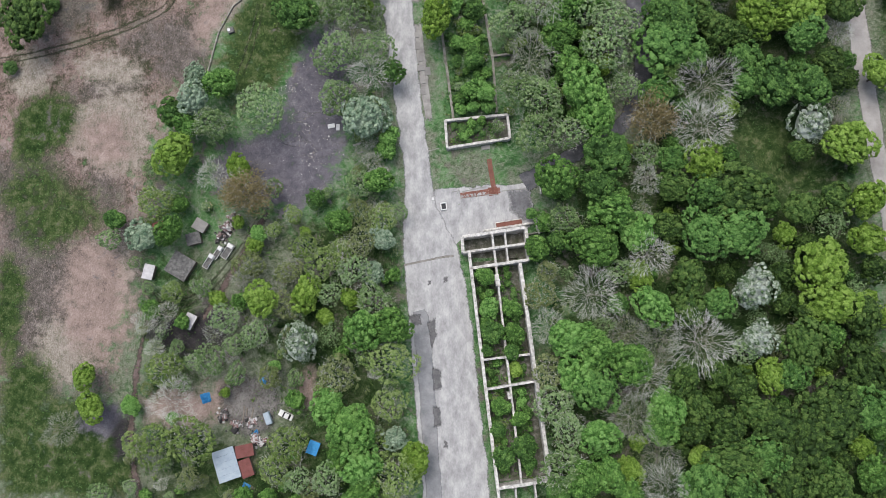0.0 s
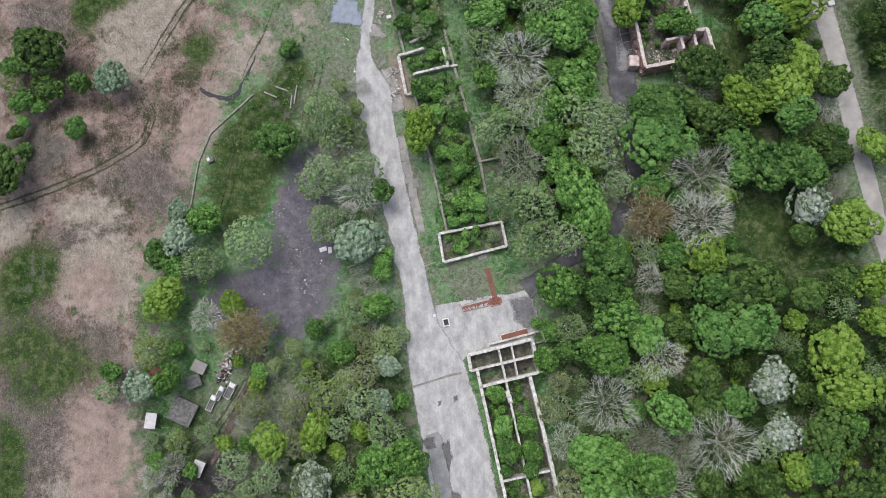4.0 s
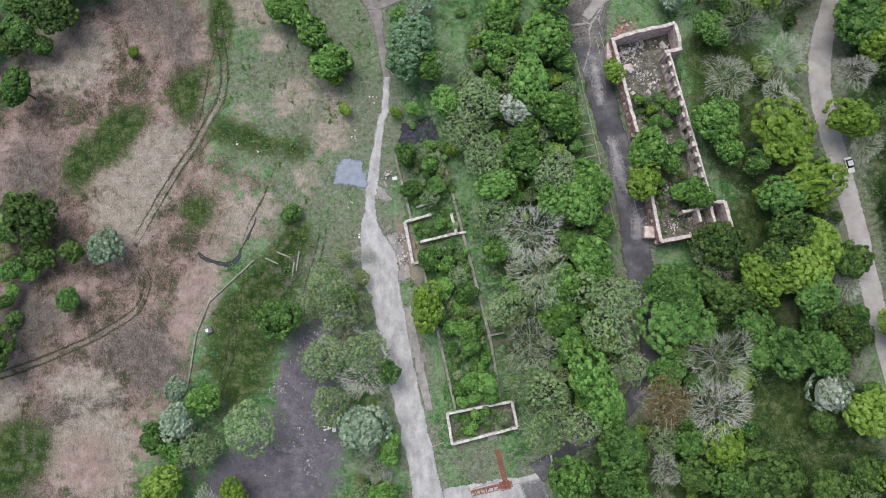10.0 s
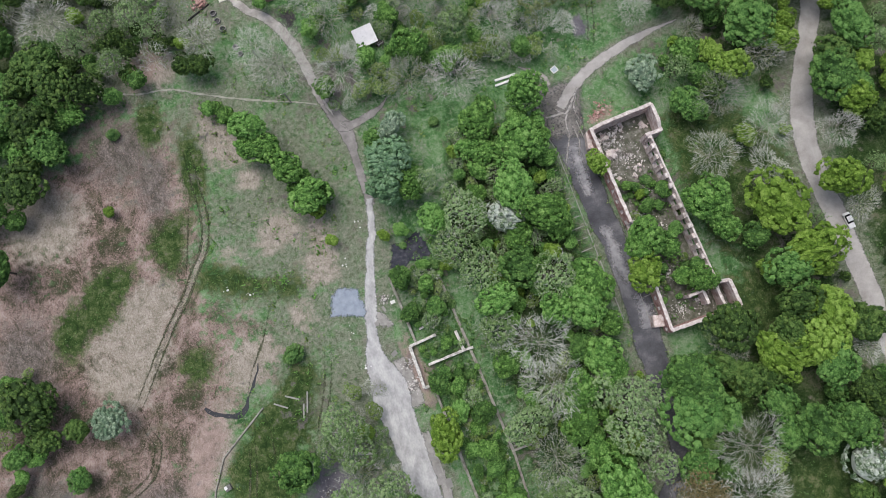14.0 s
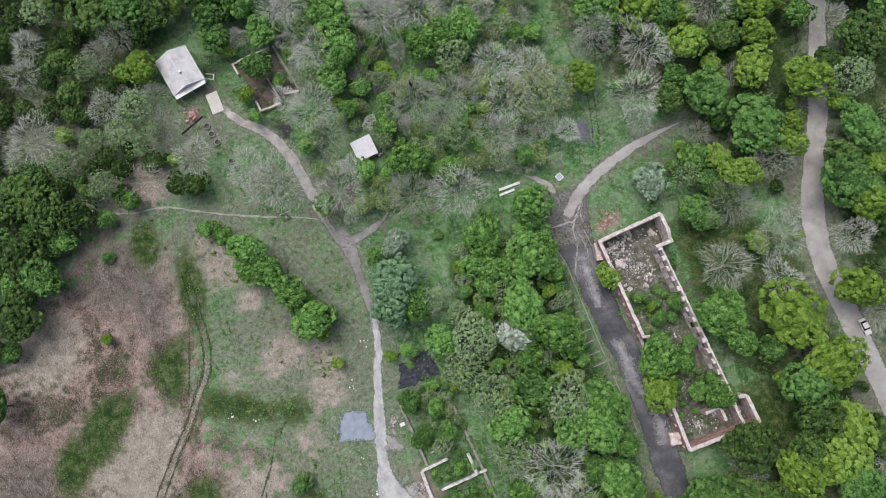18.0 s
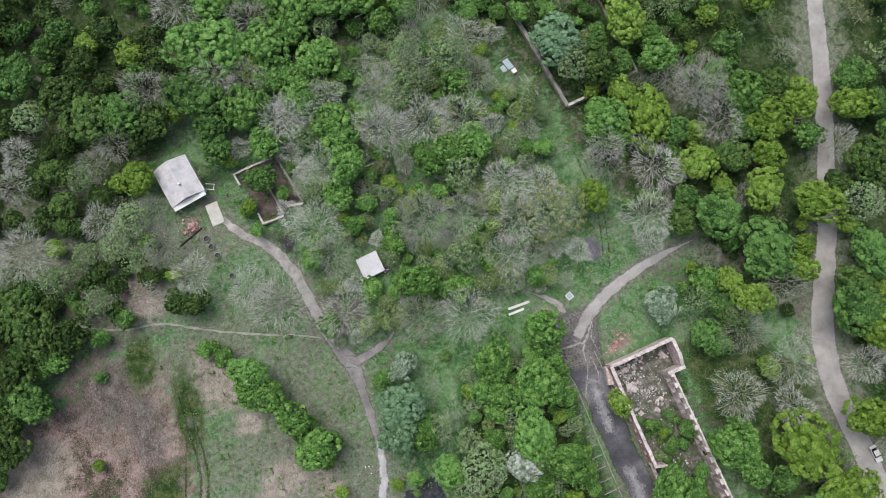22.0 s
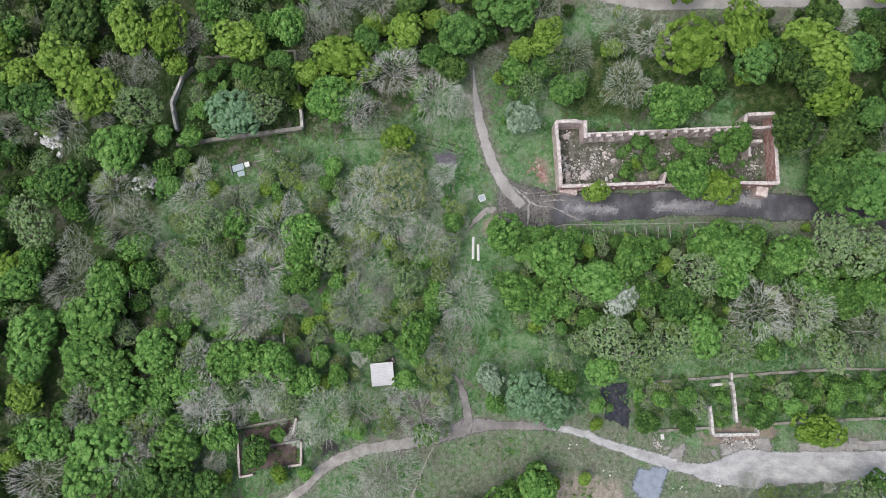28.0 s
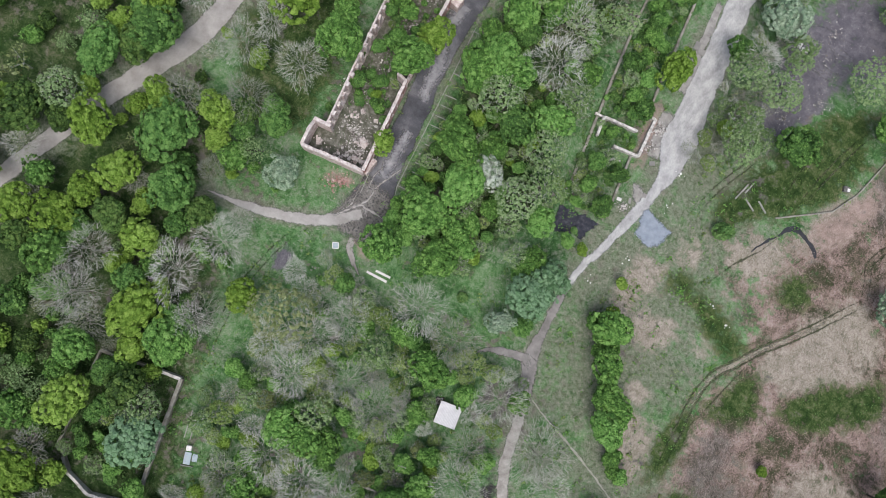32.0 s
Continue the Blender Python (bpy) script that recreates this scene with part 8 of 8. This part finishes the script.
def trailer(at, turn, l, w, label):
    t = thing("trailer", label, "trailer", (*at, 0), turn, "parked trailers")
    bm = bmesh.new(); box(bm, (-l / 2, -w / 2, 0.6), (l / 2, w / 2, 0.75), bevel=0.03); part("bed", bm, M_GREYROOF, t)
    for lo, hi in (((-l / 2, -w / 2, 0.75), (l / 2, -w / 2 + 0.08, 1.1)), ((-l / 2, w / 2 - 0.08, 0.75), (l / 2, w / 2, 1.1)), ((-l / 2, -w / 2 + 0.08, 0.75), (-l / 2 + 0.08, w / 2 - 0.08, 1.1))):
        bm = bmesh.new(); box(bm, lo, hi); part("side_board", bm, M_WHITE, t)
    bm = bmesh.new(); box(bm, (l / 2 - 1.3, -w / 2 + 0.1, 0.75), (l / 2 - 0.1, w / 2 - 0.1, 1.7), bevel=0.15); part("cab_box", bm, M_WHITE, t)
    for x in (-l * 0.25, l * 0.28):
        for y in (-w / 2 + 0.1, w / 2 - 0.1):
            bm = bmesh.new(); cyl(bm, 0.36, 0.36, -0.12, 0.12, 14, pose(x, y, 0.36, 90, 0, 0)); part("wheel", bm, M_TYRE, t)


trailer((-66.6, 25.0), 58, 4.6, 2.0, "flatbed trailer with white sides and a pale box")
trailer((-71.8, 22.2), 60, 4.4, 1.7, "white trailer parked beside the grey shed")
trailer((-69.4, 24.6), 58, 4.0, 1.5, "empty flatbed trailer with rails")
rubble("scrap_heap", [(-68.6, 29.2, 1.8, 0.7), (-67.0, 31.8, 1.8, 0.8), (-65.4, 34.4, 1.6, 0.7)], 190, 0.42, 41, "long heap of mixed scrap and rubbish", M_SCRAP)
rubble("junk_heap", [(-66.2, -19.8, 2.2, 0.6), (-62.6, -22.4, 2.0, 0.5), (-58.6, -21.6, 2.2, 0.5), (-57.2, -25.8, 1.8, 0.6), (-55, -27, 2.2, 0.5)], 60, 0.5, 42, "stacked boards, crates and household junk", M_SCRAP)
for i, (x, y, l, t) in enumerate([(-60.6, -19.4, 4.2, 85), (-59.8, -19.8, 3.8, 88), (-58.2, -19.2, 3.2, 80), (-66.8, -17.6, 2.4, 50), (-71.8, -10.6, 3.0, 40), (-66.4, -4.8, 3.4, 62), (-56.6, 5.4, 5.2, 92), (-55.8, 5.4, 5.2, 92), (-55.0, 5.2, 4.6, 92), (-62.6, -6.0, 4.0, 60)]):
    strip("plank", (x - l / 2 * math.cos(radians(t)), y - l / 2 * math.sin(radians(t))), (x + l / 2 * math.cos(radians(t)), y + l / 2 * math.sin(radians(t))), 0.35, 0.2, M_WOOD, "weathered board lying on the ground", "plank", "loose planks")
fence = thing("wire_fence", "leaning line of thin grey posts joined by a rail", "fence")
LINE = [(-25.1, 92.3), (-24.4, 84), (-24.0, 76), (-23.8, 67), (-23.6, 58), (-22.6, 51), (-21.4, 45)]
posts = fine(LINE, 2.4)
for i, (x, y) in enumerate(posts):
    bm = bmesh.new(); box(bm, (-0.07, -0.07, -0.2), (0.07, 0.07, 1.3), bevel=0.01)
    part("post", bm, M_SLAB, fence).matrix_basis = pose(x, y, 0, random.uniform(-4, 4), random.uniform(-4, 4), 0)
for (x0, y0), (x1, y1) in zip(posts[:-1], posts[1:]):
    d = Vector((x1 - x0, y1 - y0, 0))
    bm = bmesh.new(); box(bm, (-d.length / 2, -0.03, 1.12), (d.length / 2, 0.03, 1.18))
    part("rail", bm, M_SLAB, fence).matrix_basis = pose((x0 + x1) / 2, (y0 + y1) / 2, 0, 0, 0, math.degrees(math.atan2(d.y, d.x)))
for i, (p, q) in enumerate([((-52, 108.5), (-48.5, 106.5)), ((-48.6, 109.8), (-45, 108)), ((-43.6, 104), (-42.4, 109.5)), ((-44.8, 102.8), (-44.0, 106.6)), ((-32.2, 55.2), (-29.8, 55.8)), ((-31, 52.8), (-29.2, 53.4))]):
    strip("log", p, q, 0.4, 0.36, M_LINE, "pale barkless log lying in grass", "log", "pale logs")


def pole_at(x, y, turn, label):
    p = thing("utility_pole", label, "pole", (x, y, 0), turn, "power line poles")
    bm = bmesh.new(); cyl(bm, 0.16, 0.1, -0.2, 7.4, 10); part("mast", bm, M_SLAB, p)
    bm = bmesh.new(); box(bm, (-1.1, -0.07, 6.9), (1.1, 0.07, 7.06)); part("crossarm", bm, M_SLAB, p)
    for k in (-1.0, 0.0, 1.0):
        bm = bmesh.new(); cyl(bm, 0.06, 0.08, 7.06, 7.3, 8); part("insulator", bm, M_WHITE, p).matrix_basis = pose(k, 0, 0)


pole_at(12.2, 270.5, 14, "grey concrete power pole at the wood's edge")
pole_at(0.4, 219.5, 14, "grey concrete power pole in the clearing")
wires = thing("power_line", "three thin dark wires slung between two poles", "cable")
for k in (-1.0, 0.0, 1.0):
    a, c = Vector((12.2 + 0.97 * k, 270.5 + 0.24 * k, 7.3)), Vector((0.4 + 0.97 * k, 219.5 + 0.24 * k, 7.3))
    pts = [a + (c - a) * (j / 12) - Vector((0, 0, 0.9 * (1 - (j / 6 - 1) ** 2))) for j in range(13)]
    ring = [Vector((0.022 * math.cos(1.2566 * e), 0, 0.022 * math.sin(1.2566 * e))) for e in range(5)]
    v = [p + r for p in pts for r in ring]
    t = [f for j in range(12) for e in range(5) for f in ((5 * j + e, 5 * j + (e + 1) % 5, 5 * j + 5 + e), (5 * j + (e + 1) % 5, 5 * j + 5 + (e + 1) % 5, 5 * j + 5 + e))]
    meshpart("wire", mesh_np("wire", v, t, M_GREYROOF), wires)

# pale tyre marks on the cinder yard
rng = random.Random(4)
for i in range(11):
    cx, cy, r, a0 = rng.uniform(-50, -40), rng.uniform(52, 66), rng.uniform(2.5, 8), rng.uniform(0, 360)
    arc = [(cx + r * 1.3 * math.cos(radians(a0 + 26 * k)), cy + 0.7 * r * math.sin(radians(a0 + 26 * k)), 0.55) for k in range(rng.randint(4, 9))]
    ribbon("tyre_mark", arc, 0.014 + 0.003 * i, M_TYREMARK, "pale curved tyre mark on dark cinders", "track", 0.2, 0.4)

rubble("litter", [(-27, 122, 3, 0.1), (-25.5, 112, 2.5, 0.1), (-24, 141, 3, 0.1), (-18.5, 151, 2, 0.1), (-58, 142, 2, 0.1), (-52, 139, 1.5, 0.1), (-26, 100, 3, 0.1)], 5, 0.26, 61, "small white rubbish scattered beside the path", M_WHITE)
